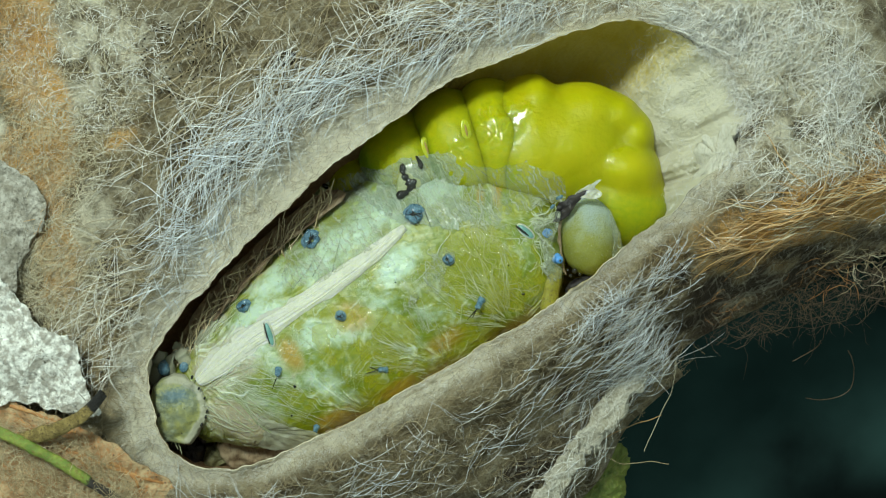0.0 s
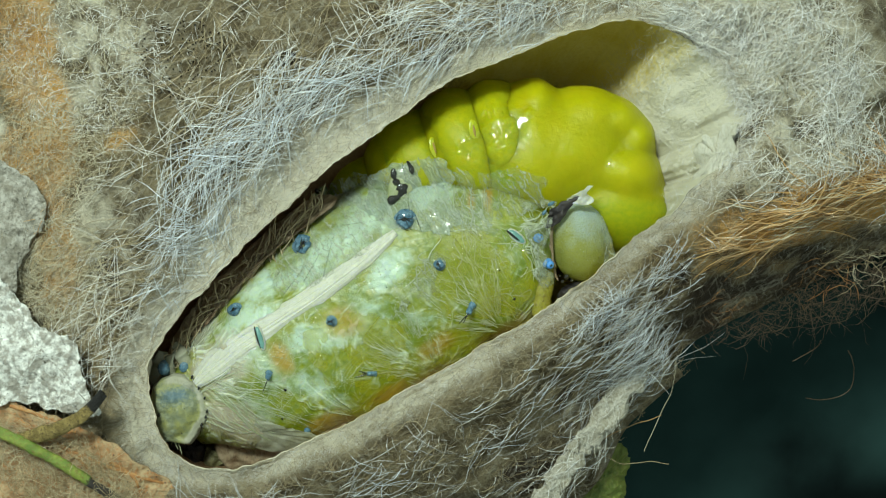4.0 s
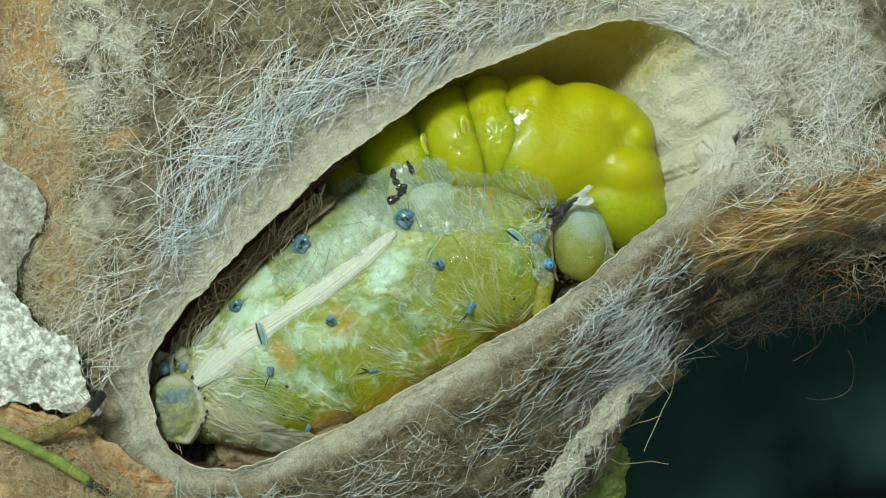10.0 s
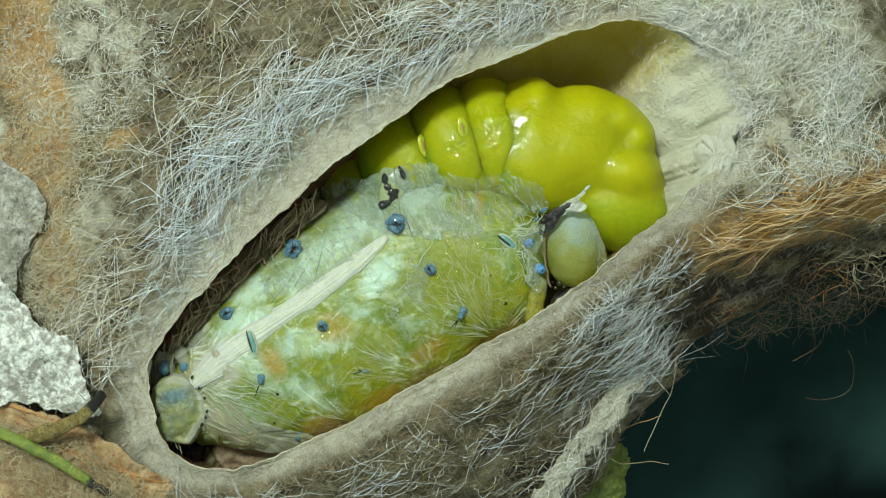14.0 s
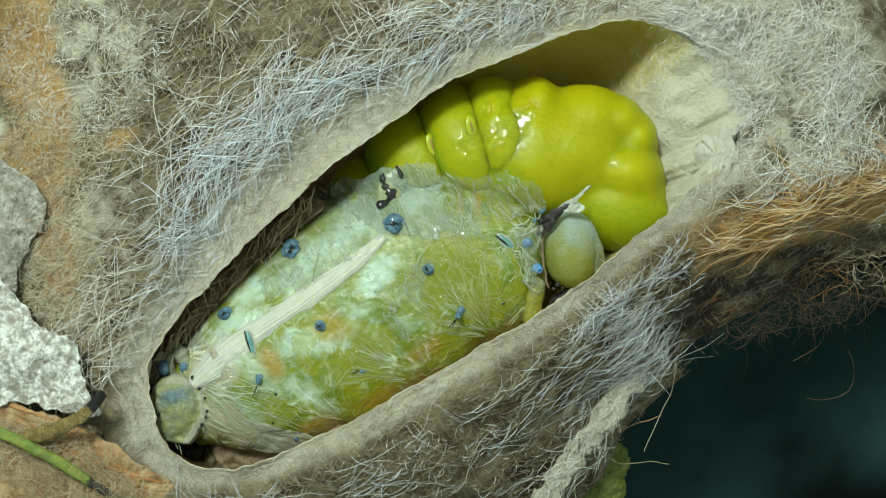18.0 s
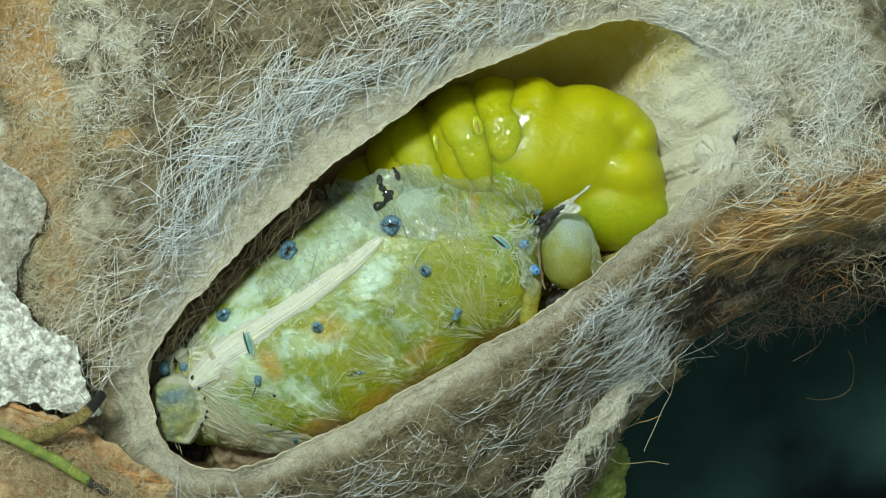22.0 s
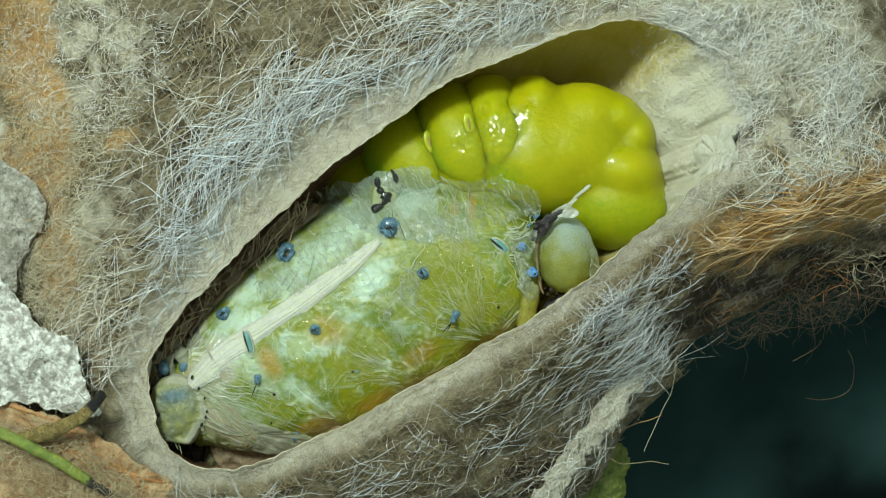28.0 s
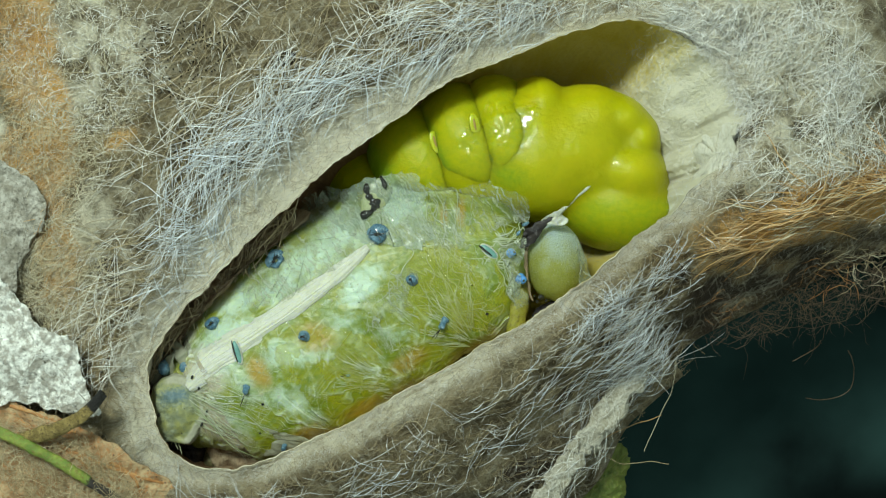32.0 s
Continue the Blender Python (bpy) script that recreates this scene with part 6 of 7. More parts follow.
for stalk_mat, pts, radii, ends, label in ((STEM, [(-35.74, -13.24, 4.6), (-31.71, -14.87, 5.2), (-28.83, -16.55, 4.8), (-26.84, -18.11, 4.2), (-24.00, -20.10, 3.4)], [0.46, 0.44, 0.42, 0.42, 0.36], (0.62, 0.78), "thin green leaf stalk with a blackened end"),
                                (STUB, [(-33.44, -14.64, 4.4), (-30.43, -14.02, 5.2), (-28.28, -13.21, 5.6), (-26.84, -12.19, 5.6), (-25.78, -10.93, 5.4)], [0.30, 0.58, 0.52, 0.46, 0.36], (0.64, 0.86), "olive leaf stalk stub with a dark tip")):
    c = rounds(pts, 60) - np.array([0, 0, 0.9])
    t = np.linspace(0, 1, 60)
    v, fc = tube(c, np.interp(t, np.linspace(0, 1, 5), radii), 16, 0.75)
    v = v + ((0.16 if stalk_mat is STUB else 0.09) * lump(v, 1.0, 17) + (0.12 if stalk_mat is STUB else 0.05) * lump(v, 0.4, 18))[:, None]
    ob = solid("leaf_stalk", v, fc, stalk_mat, tints={"black": np.repeat(fade(*ends, t), 16)})
    tagged(ob, label, "stalk")
c = rounds([(16.66, -7.91, -5.5), (14.80, -11.66, -5.6), (12.55, -15.17, -5.6), (10.60, -17.54, -5.8), (9.21, -19.69, -6), (7.60, -22.36, -6.5)], 120)
v, fc = tube(c, np.interp(np.linspace(0, 1, 120), [0, 0.2, 0.5, 0.75, 1], [0.4, 1.1, 0.85, 0.7, 1.2]), 60, 0.35)
ob = solid("rolled_silk_strip", v + np.stack([0.6 * lump(v, 1.8, k) + 0.34 * lump(v, 0.6, k + 3) + 0.07 * lump(v, 0.25, k + 6) for k in (19, 29, 39)], -1), fc, SILK_ROLL)
p = c[SEED.integers(5, 118, 90)] + SEED.standard_normal((90, 3)) * (0.8, 0.8, 0.1) + (0, 0, 0.65)
threads("fuzz", p, radians(58), 0.5, 2.4, 0.016, 0.3, FIBRE_WHITE, ob, "white fuzz on the rolled strip", free=0.2)
tagged(ob, "rolled cream strip of silk hanging from the cocoon's side", "silk")


for pts, r, thread_mat in (([(19.31, -9.35, -6), (19.39, -11.89, -8), (18.35, -14.40, -9), (17.14, -17.29, -9)], 0.024, FIBRE_CREAM), ([(32.12, -13.23, -14), (34.64, -13.48, -15), (36.40, -12.57, -15), (36.47, -10.72, -14), (35.31, -8.83, -12)], 0.045, FIBRE_DARK),
                        ([(12.13, -16.53, -7), (14.14, -15.71, -8), (16.66, -14.88, -9), (18.59, -14.16, -9)], 0.03, FIBRE_RUST), ([(13.18, -17.15, -8), (15.22, -18.25, -9), (17.77, -18.30, -10), (19.47, -18.40, -10)], 0.03, FIBRE_TAN),
                        ([(14.14, -15.24, -8), (16.53, -12.37, -8), (19.39, -9.98, -8), (19.87, -7.59, -8)], 0.035, FIBRE_WHITE)):
    c = rounds(pts, 40)
    solid("loose_thread", *tube(c + 0.15 * np.stack([lump(c, 1.5, k) for k in (41, 42, 43)], -1), r, 6), thread_mat, cocoon, "single stray silk thread")
for pts, r, thread_mat in (([(25.44, 0.51, -5), (29.88, -0.19, -6), (32.23, 0.52, -6), (33.17, 1.69, -6)], 0.04, FIBRE_TAN),
                        ([(31.59, -4.77, -9), (34.76, -3.83, -10), (37.67, -4.32, -10), (39.61, -3.83, -10)], 0.04, FIBRE_DARK), ([(30.62, -9.89, -13), (32.36, -8.83, -12), (32.59, -7.78, -11)], 0.05, FIBRE_DARK),
                        ([(10.53, -14.86, -5), (10.15, -16.87, -6), (8.27, -19.22, -6)], 0.03, FIBRE_WHITE), ([(15.06, -7.35, -4), (16.45, -5.50, -4), (17.60, -4.81, -4)], 0.05, FIBRE_WHITE)):
    c = rounds(pts, 40)
    solid("loose_thread", *tube(c + 0.15 * np.stack([lump(c, 1.5, k) for k in (41, 42, 43)], -1), r, 6), thread_mat, cocoon, "single stray silk thread")


def motions():
    """The skin creeps back over the pupa, and the pupa's rings pulse; shifts in millimetres."""
    def shifted(ob):
        x, y, z = ob.location
        return lambda a, b: pose(x + a * MM, y + b * MM, z)

    p = shifted(skin)
    walk(skin, [(0, p(0.000, -0.000)), (0.5, p(-0.341, -0.182)), (1, p(-0.655, -0.391)), (1.5, p(-0.787, -0.457)), (2, p(-0.714, -0.420)), (2.5, p(-0.754, -0.464)), (3, p(-0.849, -0.500)), (3.5, p(-0.769, -0.433)), (5.5, p(-0.679, -0.379)), (6, p(-0.817, -0.448)), (6.5, p(-0.935, -0.510)), (7, p(-0.972, -0.552)), (7.5, p(-0.951, -0.568)), (8, p(-1.035, -0.564)), (8.5, p(-0.901, -0.504)), (9, p(-0.780, -0.486)), (9.5, p(-0.715, -0.428)), (10, p(-0.749, -0.396)), (10.5, p(-0.779, -0.373)), (11, p(-0.751, -0.396)), (11.5, p(-0.662, -0.425)), (12, p(-0.816, -0.476)), (12.5, p(-1.002, -0.523)), (13, p(-1.130, -0.581)), (13.5, p(-1.265, -0.695)), (14, p(-1.424, -0.796)), (14.5, p(-1.449, -0.763)), (16.5, p(-1.479, -0.775)), (17, p(-1.422, -0.677)), (17.5, p(-1.423, -0.652)), (18, p(-1.605, -0.771)), (18.5, p(-1.831, -0.933)), (19, p(-1.894, -0.986)), (19.5, p(-1.967, -1.019)), (20, p(-2.134, -1.094)), (20.5, p(-2.088, -1.043)), (21, p(-2.010, -1.006)), (21.5, p(-1.946, -0.982)), (22, p(-1.843, -0.892)), (22.5, p(-1.831, -0.860)), (23, p(-1.898, -0.891)), (23.5, p(-2.063, -0.993)), (24, p(-2.243, -1.119)), (24.5, p(-2.351, -1.193)), (25, p(-2.360, -1.196)), (25.5, p(-2.327, -1.172)), (27.5, p(-2.158, -1.105)), (28, p(-2.008, -1.075)), (28.5, p(-1.983, -1.031)), (29, p(-1.985, -1.018)), (29.5, p(-1.994, -1.010)), (30, p(-2.029, -0.925)), (30.5, p(-2.202, -1.011)), (31, p(-2.499, -1.221)), (31.5, p(-2.725, -1.411)), (32, p(-2.894, -1.593))])
    p = shifted(SEGMENTS[0])
    walk(SEGMENTS[0], [(0, p(-0.000, 0.000)), (0.5, p(0.246, 0.131)), (1, p(0.471, 0.282)), (1.5, p(0.567, 0.329)), (2, p(0.514, 0.302)), (2.5, p(0.543, 0.334)), (3, p(0.611, 0.360)), (3.5, p(0.554, 0.312)), (5.5, p(0.489, 0.273)), (6, p(0.589, 0.322)), (6.5, p(0.673, 0.367)), (7, p(0.700, 0.398)), (7.5, p(0.684, 0.409)), (8, p(0.745, 0.406)), (8.5, p(0.649, 0.363)), (9, p(0.561, 0.350)), (9.5, p(0.515, 0.308)), (10, p(0.539, 0.285)), (10.5, p(0.561, 0.269)), (11, p(0.540, 0.285)), (11.5, p(0.476, 0.306)), (12, p(0.588, 0.343)), (12.5, p(0.721, 0.377)), (13, p(0.814, 0.418)), (13.5, p(0.910, 0.500)), (14, p(1.025, 0.573)), (14.5, p(1.043, 0.550)), (16.5, p(1.065, 0.558)), (17, p(1.024, 0.487)), (17.5, p(1.025, 0.469)), (18, p(1.155, 0.555)), (18.5, p(1.318, 0.671)), (19, p(1.364, 0.710)), (19.5, p(1.416, 0.733)), (20, p(1.536, 0.788)), (20.5, p(1.503, 0.751)), (21, p(1.447, 0.724)), (21.5, p(1.401, 0.707)), (22, p(1.327, 0.642)), (22.5, p(1.319, 0.620)), (23, p(1.366, 0.641)), (23.5, p(1.486, 0.715)), (24, p(1.615, 0.805)), (24.5, p(1.693, 0.859)), (25, p(1.699, 0.861)), (25.5, p(1.675, 0.844)), (27.5, p(1.554, 0.796)), (28, p(1.446, 0.774)), (28.5, p(1.428, 0.742)), (29, p(1.429, 0.733)), (29.5, p(1.436, 0.727)), (30, p(1.461, 0.666)), (30.5, p(1.585, 0.728)), (31, p(1.799, 0.879)), (31.5, p(1.962, 1.016)), (32, p(2.084, 1.147))])
    p = shifted(SEGMENTS[1])
    walk(SEGMENTS[1], [(0, p(0.000, 0.000)), (0.5, p(-0.059, 0.028)), (1, p(-0.072, 0.035)), (1.5, p(-0.108, 0.059)), (2, p(-0.168, 0.129)), (2.5, p(-0.171, 0.137)), (3, p(-0.145, 0.166)), (3.5, p(-0.058, 0.138)), (5.5, p(-0.027, 0.112)), (6, p(-0.069, 0.123)), (6.5, p(-0.076, 0.098)), (7, p(-0.065, 0.149)), (7.5, p(-0.095, 0.231)), (8, p(-0.146, 0.318)), (8.5, p(-0.144, 0.344)), (9, p(-0.127, 0.325)), (9.5, p(0.017, 0.341)), (10, p(0.114, 0.406)), (10.5, p(0.183, 0.410)), (11, p(0.191, 0.387)), (11.5, p(0.139, 0.312)), (12, p(0.137, 0.248)), (12.5, p(0.146, 0.193)), (13, p(0.137, 0.185)), (13.5, p(0.077, 0.188)), (14, p(0.049, 0.190)), (14.5, p(0.059, 0.253)), (16.5, p(0.126, 0.198)), (17, p(0.153, 0.150)), (17.5, p(0.131, 0.166)), (18, p(0.078, 0.163)), (18.5, p(0.071, 0.138)), (19, p(0.080, 0.199)), (19.5, p(0.050, 0.212)), (20, p(0.039, 0.240)), (20.5, p(0.096, 0.264)), (21, p(0.136, 0.216)), (21.5, p(0.167, 0.196)), (22, p(0.221, 0.163)), (22.5, p(0.242, 0.186)), (23, p(0.217, 0.194)), (23.5, p(0.185, 0.193)), (24, p(0.126, 0.205)), (24.5, p(0.116, 0.262)), (25, p(0.127, 0.295)), (25.5, p(0.192, 0.369)), (27.5, p(0.400, 0.457)), (28, p(0.365, 0.455)), (28.5, p(0.359, 0.478)), (29, p(0.341, 0.507)), (29.5, p(0.304, 0.489)), (30, p(0.271, 0.374)), (30.5, p(0.329, 0.282)), (31, p(0.385, 0.196)), (31.5, p(0.367, 0.181)), (32, p(0.342, 0.181))])
    p = shifted(head)
    walk(head, [(0, p(0.000, 0.000)), (0.5, p(0.033, -0.080)), (1, p(0.071, -0.175)), (1.5, p(0.102, -0.180)), (2, p(0.080, -0.179)), (2.5, p(0.100, -0.149)), (3, p(0.148, -0.102)), (3.5, p(0.096, -0.081)), (5.5, p(0.058, -0.068)), (6, p(0.082, -0.096)), (6.5, p(0.115, -0.126)), (7, p(0.104, -0.100)), (7.5, p(0.104, -0.093)), (8, p(0.154, -0.129)), (8.5, p(0.141, -0.122)), (9, p(0.120, -0.086)), (9.5, p(0.089, -0.072)), (10, p(0.104, -0.120)), (10.5, p(0.129, -0.176)), (11, p(0.116, -0.171)), (11.5, p(0.074, -0.111)), (12, p(0.100, -0.097)), (12.5, p(0.124, -0.069)), (13, p(0.135, -0.079)), (13.5, p(0.143, -0.108)), (14, p(0.204, -0.195)), (14.5, p(0.179, -0.263)), (16.5, p(0.172, -0.237)), (17, p(0.177, -0.264)), (17.5, p(0.178, -0.295)), (18, p(0.241, -0.300)), (18.5, p(0.226, -0.302)), (19, p(0.195, -0.279)), (19.5, p(0.222, -0.273)), (20, p(0.232, -0.307)), (20.5, p(0.214, -0.325)), (21, p(0.223, -0.294)), (21.5, p(0.213, -0.244)), (22, p(0.182, -0.251)), (22.5, p(0.157, -0.267)), (23, p(0.163, -0.268)), (23.5, p(0.160, -0.334)), (24, p(0.199, -0.371)), (24.5, p(0.218, -0.375)), (25, p(0.241, -0.408)), (25.5, p(0.263, -0.432)), (27.5, p(0.234, -0.458)), (28, p(0.181, -0.411)), (28.5, p(0.170, -0.445)), (29, p(0.172, -0.482)), (29.5, p(0.181, -0.495)), (30, p(0.201, -0.590)), (30.5, p(0.247, -0.572)), (31, p(0.240, -0.499)), (31.5, p(0.260, -0.499)), (32, p(0.229, -0.494))])
    p = shifted(SCOLI[6])
    walk(SCOLI[6], [(0, p(0.000, 0.000)), (0.5, p(-0.127, -0.034)), (1, p(-0.172, -0.049)), (1.5, p(-0.090, -0.015)), (2, p(-0.113, -0.002)), (2.5, p(-0.104, 0.053)), (3, p(-0.182, 0.100)), (3.5, p(-0.177, 0.100)), (5.5, p(-0.133, 0.153)), (6, p(-0.107, 0.242)), (6.5, p(-0.020, 0.305)), (7, p(0.017, 0.347)), (7.5, p(-0.056, 0.363)), (8, p(-0.182, 0.369)), (8.5, p(-0.202, 0.356)), (9, p(-0.166, 0.358)), (9.5, p(-0.065, 0.347)), (10, p(-0.001, 0.324)), (10.5, p(0.029, 0.302)), (11, p(0.041, 0.345)), (11.5, p(0.123, 0.502)), (12, p(0.204, 0.717)), (12.5, p(0.252, 0.785)), (13, p(0.232, 0.765)), (13.5, p(0.171, 0.705)), (14, p(0.145, 0.699)), (14.5, p(0.103, 0.732)), (16.5, p(0.181, 0.735)), (17, p(0.184, 0.723)), (17.5, p(0.155, 0.698)), (18, p(0.115, 0.679)), (18.5, p(0.145, 0.640)), (19, p(0.118, 0.690)), (19.5, p(0.082, 0.664)), (20, p(0.019, 0.644)), (20.5, p(0.028, 0.632)), (21, p(0.039, 0.652)), (21.5, p(0.102, 0.659)), (22, p(0.117, 0.666)), (22.5, p(0.115, 0.655)), (23, p(0.101, 0.664)), (23.5, p(0.081, 0.650)), (24, p(0.067, 0.657)), (24.5, p(0.039, 0.701)), (25, p(-0.029, 0.657)), (25.5, p(-0.081, 0.644)), (27.5, p(-0.019, 0.715)), (28, p(0.123, 0.937)), (28.5, p(0.207, 1.145)), (29, p(0.258, 1.259)), (29.5, p(0.218, 1.245)), (30, p(0.185, 1.234)), (30.5, p(0.260, 1.253)), (31, p(0.323, 1.241)), (31.5, p(0.336, 1.253)), (32, p(0.301, 1.182))])
    p = shifted(RINGS_P[1])
    walk(RINGS_P[1], [(0, p(0.000, -0.000)), (0.5, p(-0.033, -0.047)), (1, p(0.000, -0.082)), (1.5, p(0.071, -0.054)), (2, p(0.219, -0.054)), (2.5, p(0.273, -0.082)), (3, p(0.262, -0.047)), (3.5, p(0.359, -0.007)), (5.5, p(0.518, -0.007)), (6, p(0.424, -0.026)), (6.5, p(0.255, 0.040)), (7, p(0.151, 0.089)), (7.5, p(0.082, 0.104)), (8, p(-0.011, 0.137)), (8.5, p(0.028, 0.151)), (9, p(0.008, 0.177)), (9.5, p(-0.007, 0.165)), (10, p(-0.040, 0.226)), (10.5, p(-0.040, 0.241)), (11, p(-0.007, 0.241)), (11.5, p(-0.022, 0.241)), (12, p(-0.129, 0.241)), (12.5, p(-0.184, 0.241)), (13, p(-0.191, 0.241)), (13.5, p(-0.191, 0.226)), (14, p(-0.184, 0.137)), (14.5, p(-0.115, 0.043)), (16.5, p(0.082, 0.129)), (17, p(0.226, 0.191)), (17.5, p(0.280, 0.226)), (18, p(0.295, 0.206)), (18.5, p(0.344, 0.226)), (19, p(0.425, 0.191)), (19.5, p(0.459, 0.151)), (20, p(0.413, 0.144)), (20.5, p(0.474, 0.151)), (21, p(0.535, 0.177)), (21.5, p(0.615, 0.158)), (22, p(0.671, 0.191)), (22.5, p(0.712, 0.233)), (23, p(0.683, 0.248)), (23.5, p(0.495, 0.280)), (24, p(0.345, 0.280)), (24.5, p(0.248, 0.248)), (25, p(0.193, 0.248)), (25.5, p(0.159, 0.287)), (27.5, p(0.179, 0.327)), (28, p(0.159, 0.349)), (28.5, p(0.186, 0.417)), (29, p(0.194, 0.431)), (29.5, p(0.208, 0.431)), (30, p(0.273, 0.417)), (30.5, p(0.288, 0.356)), (31, p(0.317, 0.369)), (31.5, p(0.452, 0.342)), (32, p(0.481, 0.334))])
    p = shifted(RINGS_P[2])
    walk(RINGS_P[2], [(0, p(0.000, -0.000)), (0.5, p(-0.047, -0.068)), (1, p(0.001, -0.117)), (1.5, p(0.102, -0.078)), (2, p(0.313, -0.078)), (2.5, p(0.391, -0.117)), (3, p(0.375, -0.068)), (3.5, p(0.512, -0.010)), (5.5, p(0.740, -0.010)), (6, p(0.606, -0.037)), (6.5, p(0.364, 0.058)), (7, p(0.216, 0.128)), (7.5, p(0.118, 0.148)), (8, p(-0.015, 0.195)), (8.5, p(0.040, 0.215)), (9, p(0.011, 0.252)), (9.5, p(-0.010, 0.236)), (10, p(-0.057, 0.323)), (10.5, p(-0.057, 0.344)), (11, p(-0.010, 0.344)), (11.5, p(-0.031, 0.344)), (12, p(-0.185, 0.344)), (12.5, p(-0.262, 0.344)), (13, p(-0.272, 0.344)), (13.5, p(-0.272, 0.323)), (14, p(-0.262, 0.195)), (14.5, p(-0.164, 0.062)), (16.5, p(0.118, 0.185)), (17, p(0.323, 0.273)), (17.5, p(0.401, 0.322)), (18, p(0.421, 0.294)), (18.5, p(0.492, 0.322)), (19, p(0.607, 0.273)), (19.5, p(0.656, 0.215)), (20, p(0.591, 0.205)), (20.5, p(0.677, 0.215)), (21, p(0.765, 0.252)), (21.5, p(0.879, 0.225)), (22, p(0.959, 0.273)), (22.5, p(1.017, 0.333)), (23, p(0.976, 0.354)), (23.5, p(0.708, 0.401)), (24, p(0.492, 0.401)), (24.5, p(0.354, 0.354)), (25, p(0.276, 0.354)), (25.5, p(0.227, 0.411)), (27.5, p(0.255, 0.468)), (28, p(0.227, 0.498)), (28.5, p(0.266, 0.595)), (29, p(0.277, 0.616)), (29.5, p(0.297, 0.616)), (30, p(0.391, 0.595)), (30.5, p(0.411, 0.509)), (31, p(0.452, 0.528)), (31.5, p(0.646, 0.488)), (32, p(0.687, 0.478))])
    p = shifted(RINGS_P[3])
    walk(RINGS_P[3], [(0, p(0.000, -0.000)), (0.5, p(-0.047, -0.068)), (1, p(0.001, -0.117)), (1.5, p(0.102, -0.078)), (2, p(0.313, -0.078)), (2.5, p(0.391, -0.117)), (3, p(0.375, -0.068)), (3.5, p(0.512, -0.010)), (5.5, p(0.740, -0.010)), (6, p(0.606, -0.037)), (6.5, p(0.364, 0.058)), (7, p(0.216, 0.128)), (7.5, p(0.118, 0.148)), (8, p(-0.015, 0.195)), (8.5, p(0.040, 0.215)), (9, p(0.011, 0.252)), (9.5, p(-0.010, 0.236)), (10, p(-0.057, 0.323)), (10.5, p(-0.057, 0.344)), (11, p(-0.010, 0.344)), (11.5, p(-0.031, 0.344)), (12, p(-0.185, 0.344)), (12.5, p(-0.262, 0.344)), (13, p(-0.272, 0.344)), (13.5, p(-0.272, 0.323)), (14, p(-0.262, 0.195)), (14.5, p(-0.164, 0.062)), (16.5, p(0.118, 0.185)), (17, p(0.323, 0.273)), (17.5, p(0.401, 0.322)), (18, p(0.421, 0.294)), (18.5, p(0.492, 0.322)), (19, p(0.607, 0.273)), (19.5, p(0.656, 0.215)), (20, p(0.591, 0.205)), (20.5, p(0.677, 0.215)), (21, p(0.765, 0.252)), (21.5, p(0.879, 0.225)), (22, p(0.959, 0.273)), (22.5, p(1.017, 0.333)), (23, p(0.976, 0.354)), (23.5, p(0.708, 0.401)), (24, p(0.492, 0.401)), (24.5, p(0.354, 0.354)), (25, p(0.276, 0.354)), (25.5, p(0.227, 0.411)), (27.5, p(0.255, 0.468)), (28, p(0.227, 0.498)), (28.5, p(0.266, 0.595)), (29, p(0.277, 0.616)), (29.5, p(0.297, 0.616)), (30, p(0.391, 0.595)), (30.5, p(0.411, 0.509)), (31, p(0.452, 0.528)), (31.5, p(0.646, 0.488)), (32, p(0.687, 0.478))])
    p = shifted(RINGS_P[4])
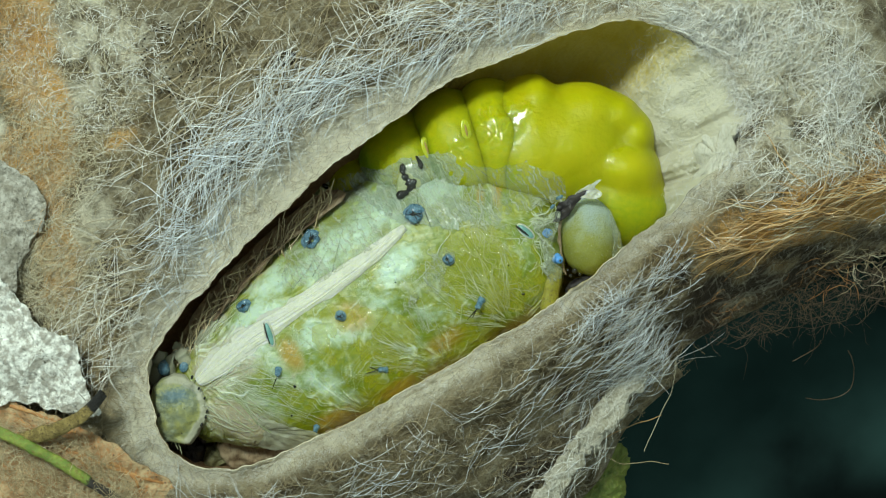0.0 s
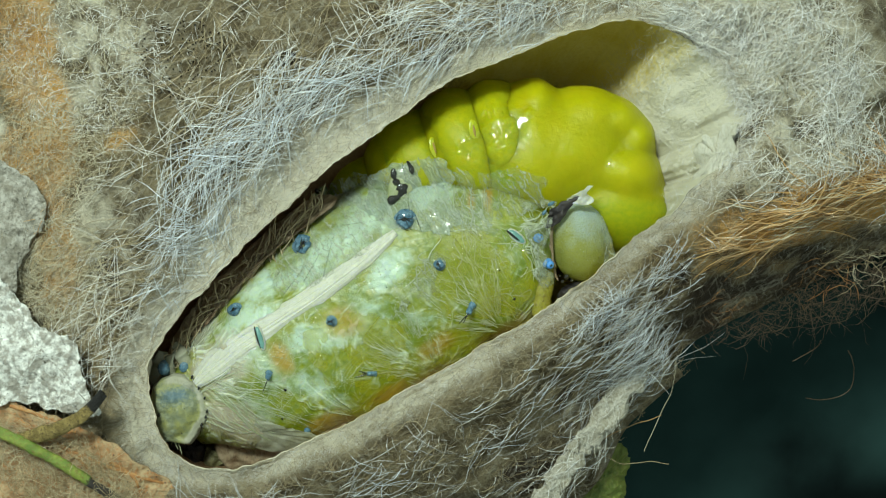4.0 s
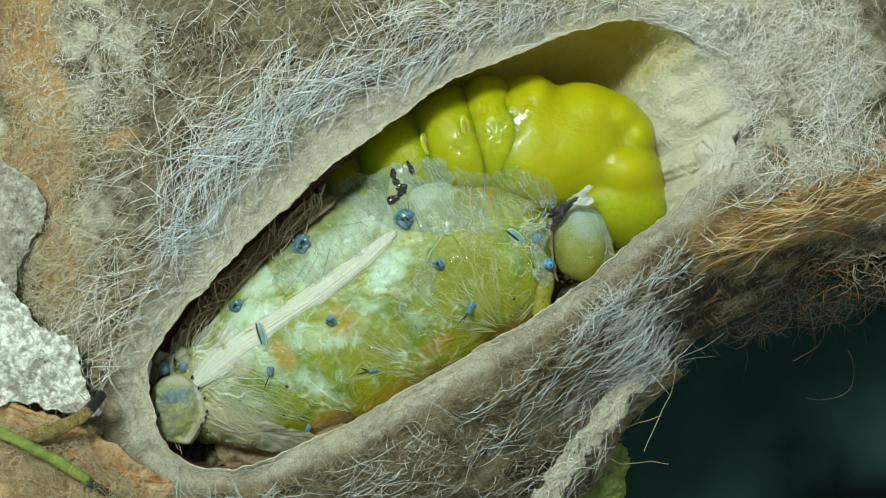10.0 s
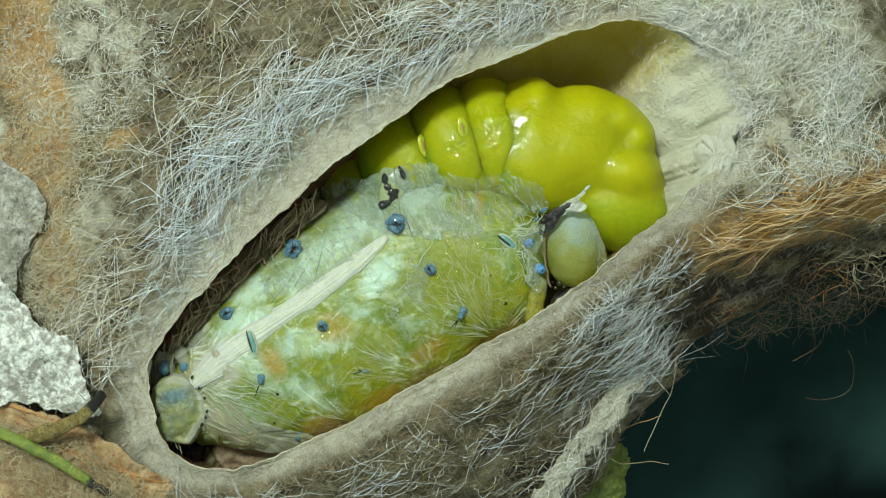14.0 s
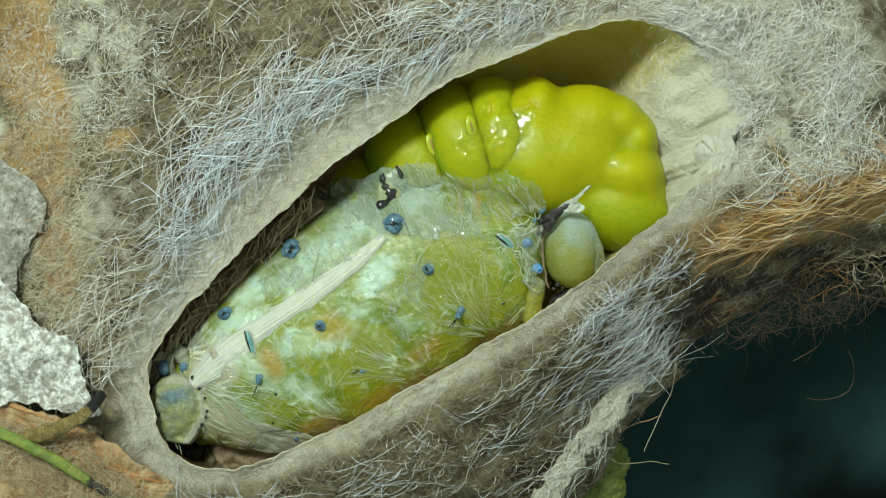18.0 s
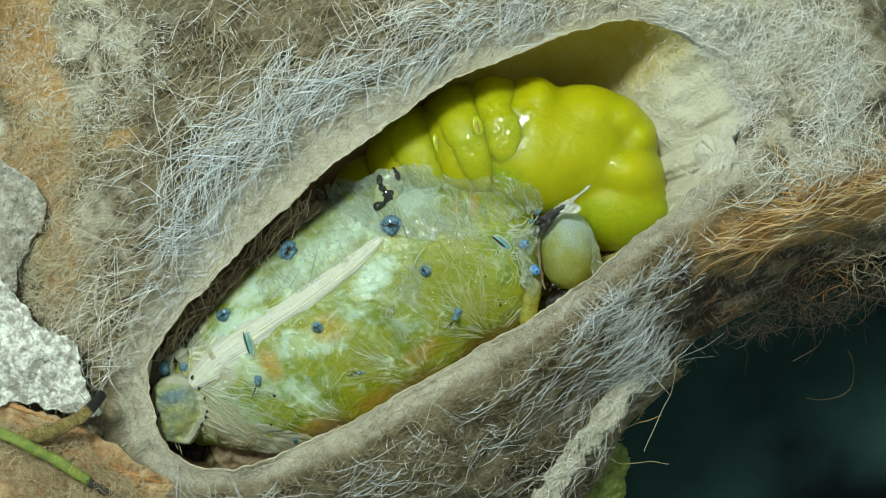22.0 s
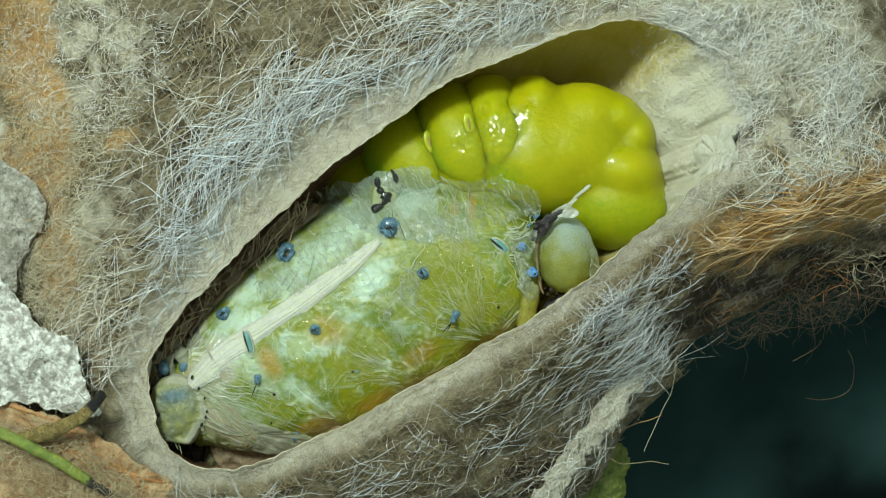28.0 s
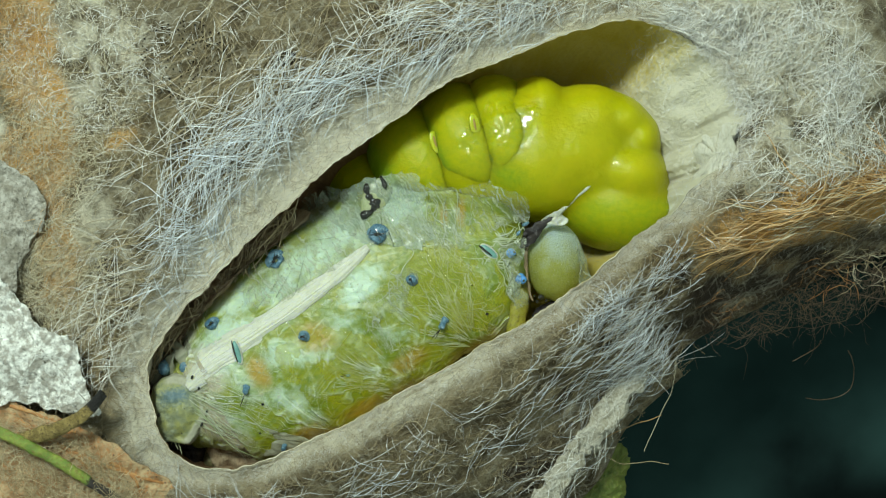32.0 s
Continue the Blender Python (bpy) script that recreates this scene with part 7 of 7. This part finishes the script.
    walk(RINGS_P[4], [(0, p(0.000, -0.000)), (0.5, p(-0.082, -0.131)), (1, p(-0.069, -0.220)), (1.5, p(-0.008, -0.211)), (2, p(0.146, -0.211)), (2.5, p(0.195, -0.230)), (3, p(0.192, -0.200)), (3.5, p(0.295, -0.142)), (5.5, p(0.462, -0.113)), (6, p(0.406, -0.121)), (6.5, p(0.285, -0.074)), (7, p(0.211, -0.039)), (7.5, p(0.161, -0.028)), (8, p(0.095, 0.000)), (8.5, p(0.107, 0.044)), (9, p(0.015, 0.121)), (9.5, p(-0.030, 0.152)), (10, p(-0.034, 0.223)), (10.5, p(-0.028, 0.239)), (11, p(-0.005, 0.244)), (11.5, p(-0.026, 0.264)), (12, p(-0.156, 0.250)), (12.5, p(-0.229, 0.269)), (13, p(-0.239, 0.269)), (13.5, p(-0.239, 0.219)), (14, p(-0.229, 0.079)), (14.5, p(-0.141, 0.002)), (16.5, p(0.082, 0.092)), (17, p(0.229, 0.170)), (17.5, p(0.292, 0.218)), (18, p(0.288, 0.180)), (18.5, p(0.343, 0.166)), (19, p(0.406, 0.136)), (19.5, p(0.420, 0.108)), (20, p(0.339, 0.103)), (20.5, p(0.372, 0.108)), (21, p(0.416, 0.126)), (21.5, p(0.473, 0.118)), (22, p(0.513, 0.165)), (22.5, p(0.542, 0.200)), (23, p(0.521, 0.205)), (23.5, p(0.387, 0.195)), (24, p(0.275, 0.142)), (24.5, p(0.182, 0.108)), (25, p(0.133, 0.108)), (25.5, p(0.093, 0.152)), (27.5, p(0.151, 0.257)), (28, p(0.152, 0.317)), (28.5, p(0.195, 0.395)), (29, p(0.205, 0.411)), (29.5, p(0.226, 0.416)), (30, p(0.321, 0.424)), (30.5, p(0.342, 0.352)), (31, p(0.367, 0.287)), (31.5, p(0.493, 0.182)), (32, p(0.549, 0.272))])
    p = shifted(THORAX)
    walk(THORAX, [(0, p(0.000, -0.000)), (0.5, p(-0.018, -0.243)), (1, p(0.090, -0.531)), (1.5, p(0.107, -0.594)), (2, p(0.116, -0.584)), (2.5, p(0.113, -0.566)), (3, p(0.090, -0.472)), (3.5, p(0.089, -0.341)), (5.5, p(0.113, -0.287)), (6, p(0.124, -0.306)), (6.5, p(0.146, -0.326)), (7, p(0.139, -0.340)), (7.5, p(0.128, -0.340)), (8, p(0.100, -0.313)), (8.5, p(0.123, -0.229)), (9, p(0.092, -0.149)), (9.5, p(0.022, -0.065)), (10, p(0.054, -0.041)), (10.5, p(0.102, -0.041)), (11, p(0.071, 0.017)), (11.5, p(0.028, 0.078)), (12, p(-0.028, 0.040)), (12.5, p(-0.055, 0.018)), (13, p(-0.066, 0.003)), (13.5, p(0.016, -0.090)), (14, p(0.104, -0.265)), (14.5, p(0.137, -0.332)), (16.5, p(0.228, -0.310)), (17, p(0.279, -0.219)), (17.5, p(0.275, -0.181)), (18, p(0.297, -0.213)), (18.5, p(0.413, -0.337)), (19, p(0.412, -0.372)), (19.5, p(0.375, -0.365)), (20, p(0.279, -0.366)), (20.5, p(0.267, -0.331)), (21, p(0.258, -0.312)), (21.5, p(0.256, -0.294)), (22, p(0.256, -0.219)), (22.5, p(0.256, -0.192)), (23, p(0.266, -0.205)), (23.5, p(0.332, -0.302)), (24, p(0.420, -0.444)), (24.5, p(0.381, -0.493)), (25, p(0.214, -0.436)), (25.5, p(0.149, -0.364)), (27.5, p(0.150, -0.176)), (28, p(0.104, -0.052)), (28.5, p(0.163, 0.048)), (29, p(0.089, 0.136)), (29.5, p(0.086, 0.214)), (30, p(0.180, 0.248)), (30.5, p(0.256, 0.216)), (31, p(0.337, 0.052)), (31.5, p(0.462, -0.163)), (32, p(0.529, -0.190))])


motions()
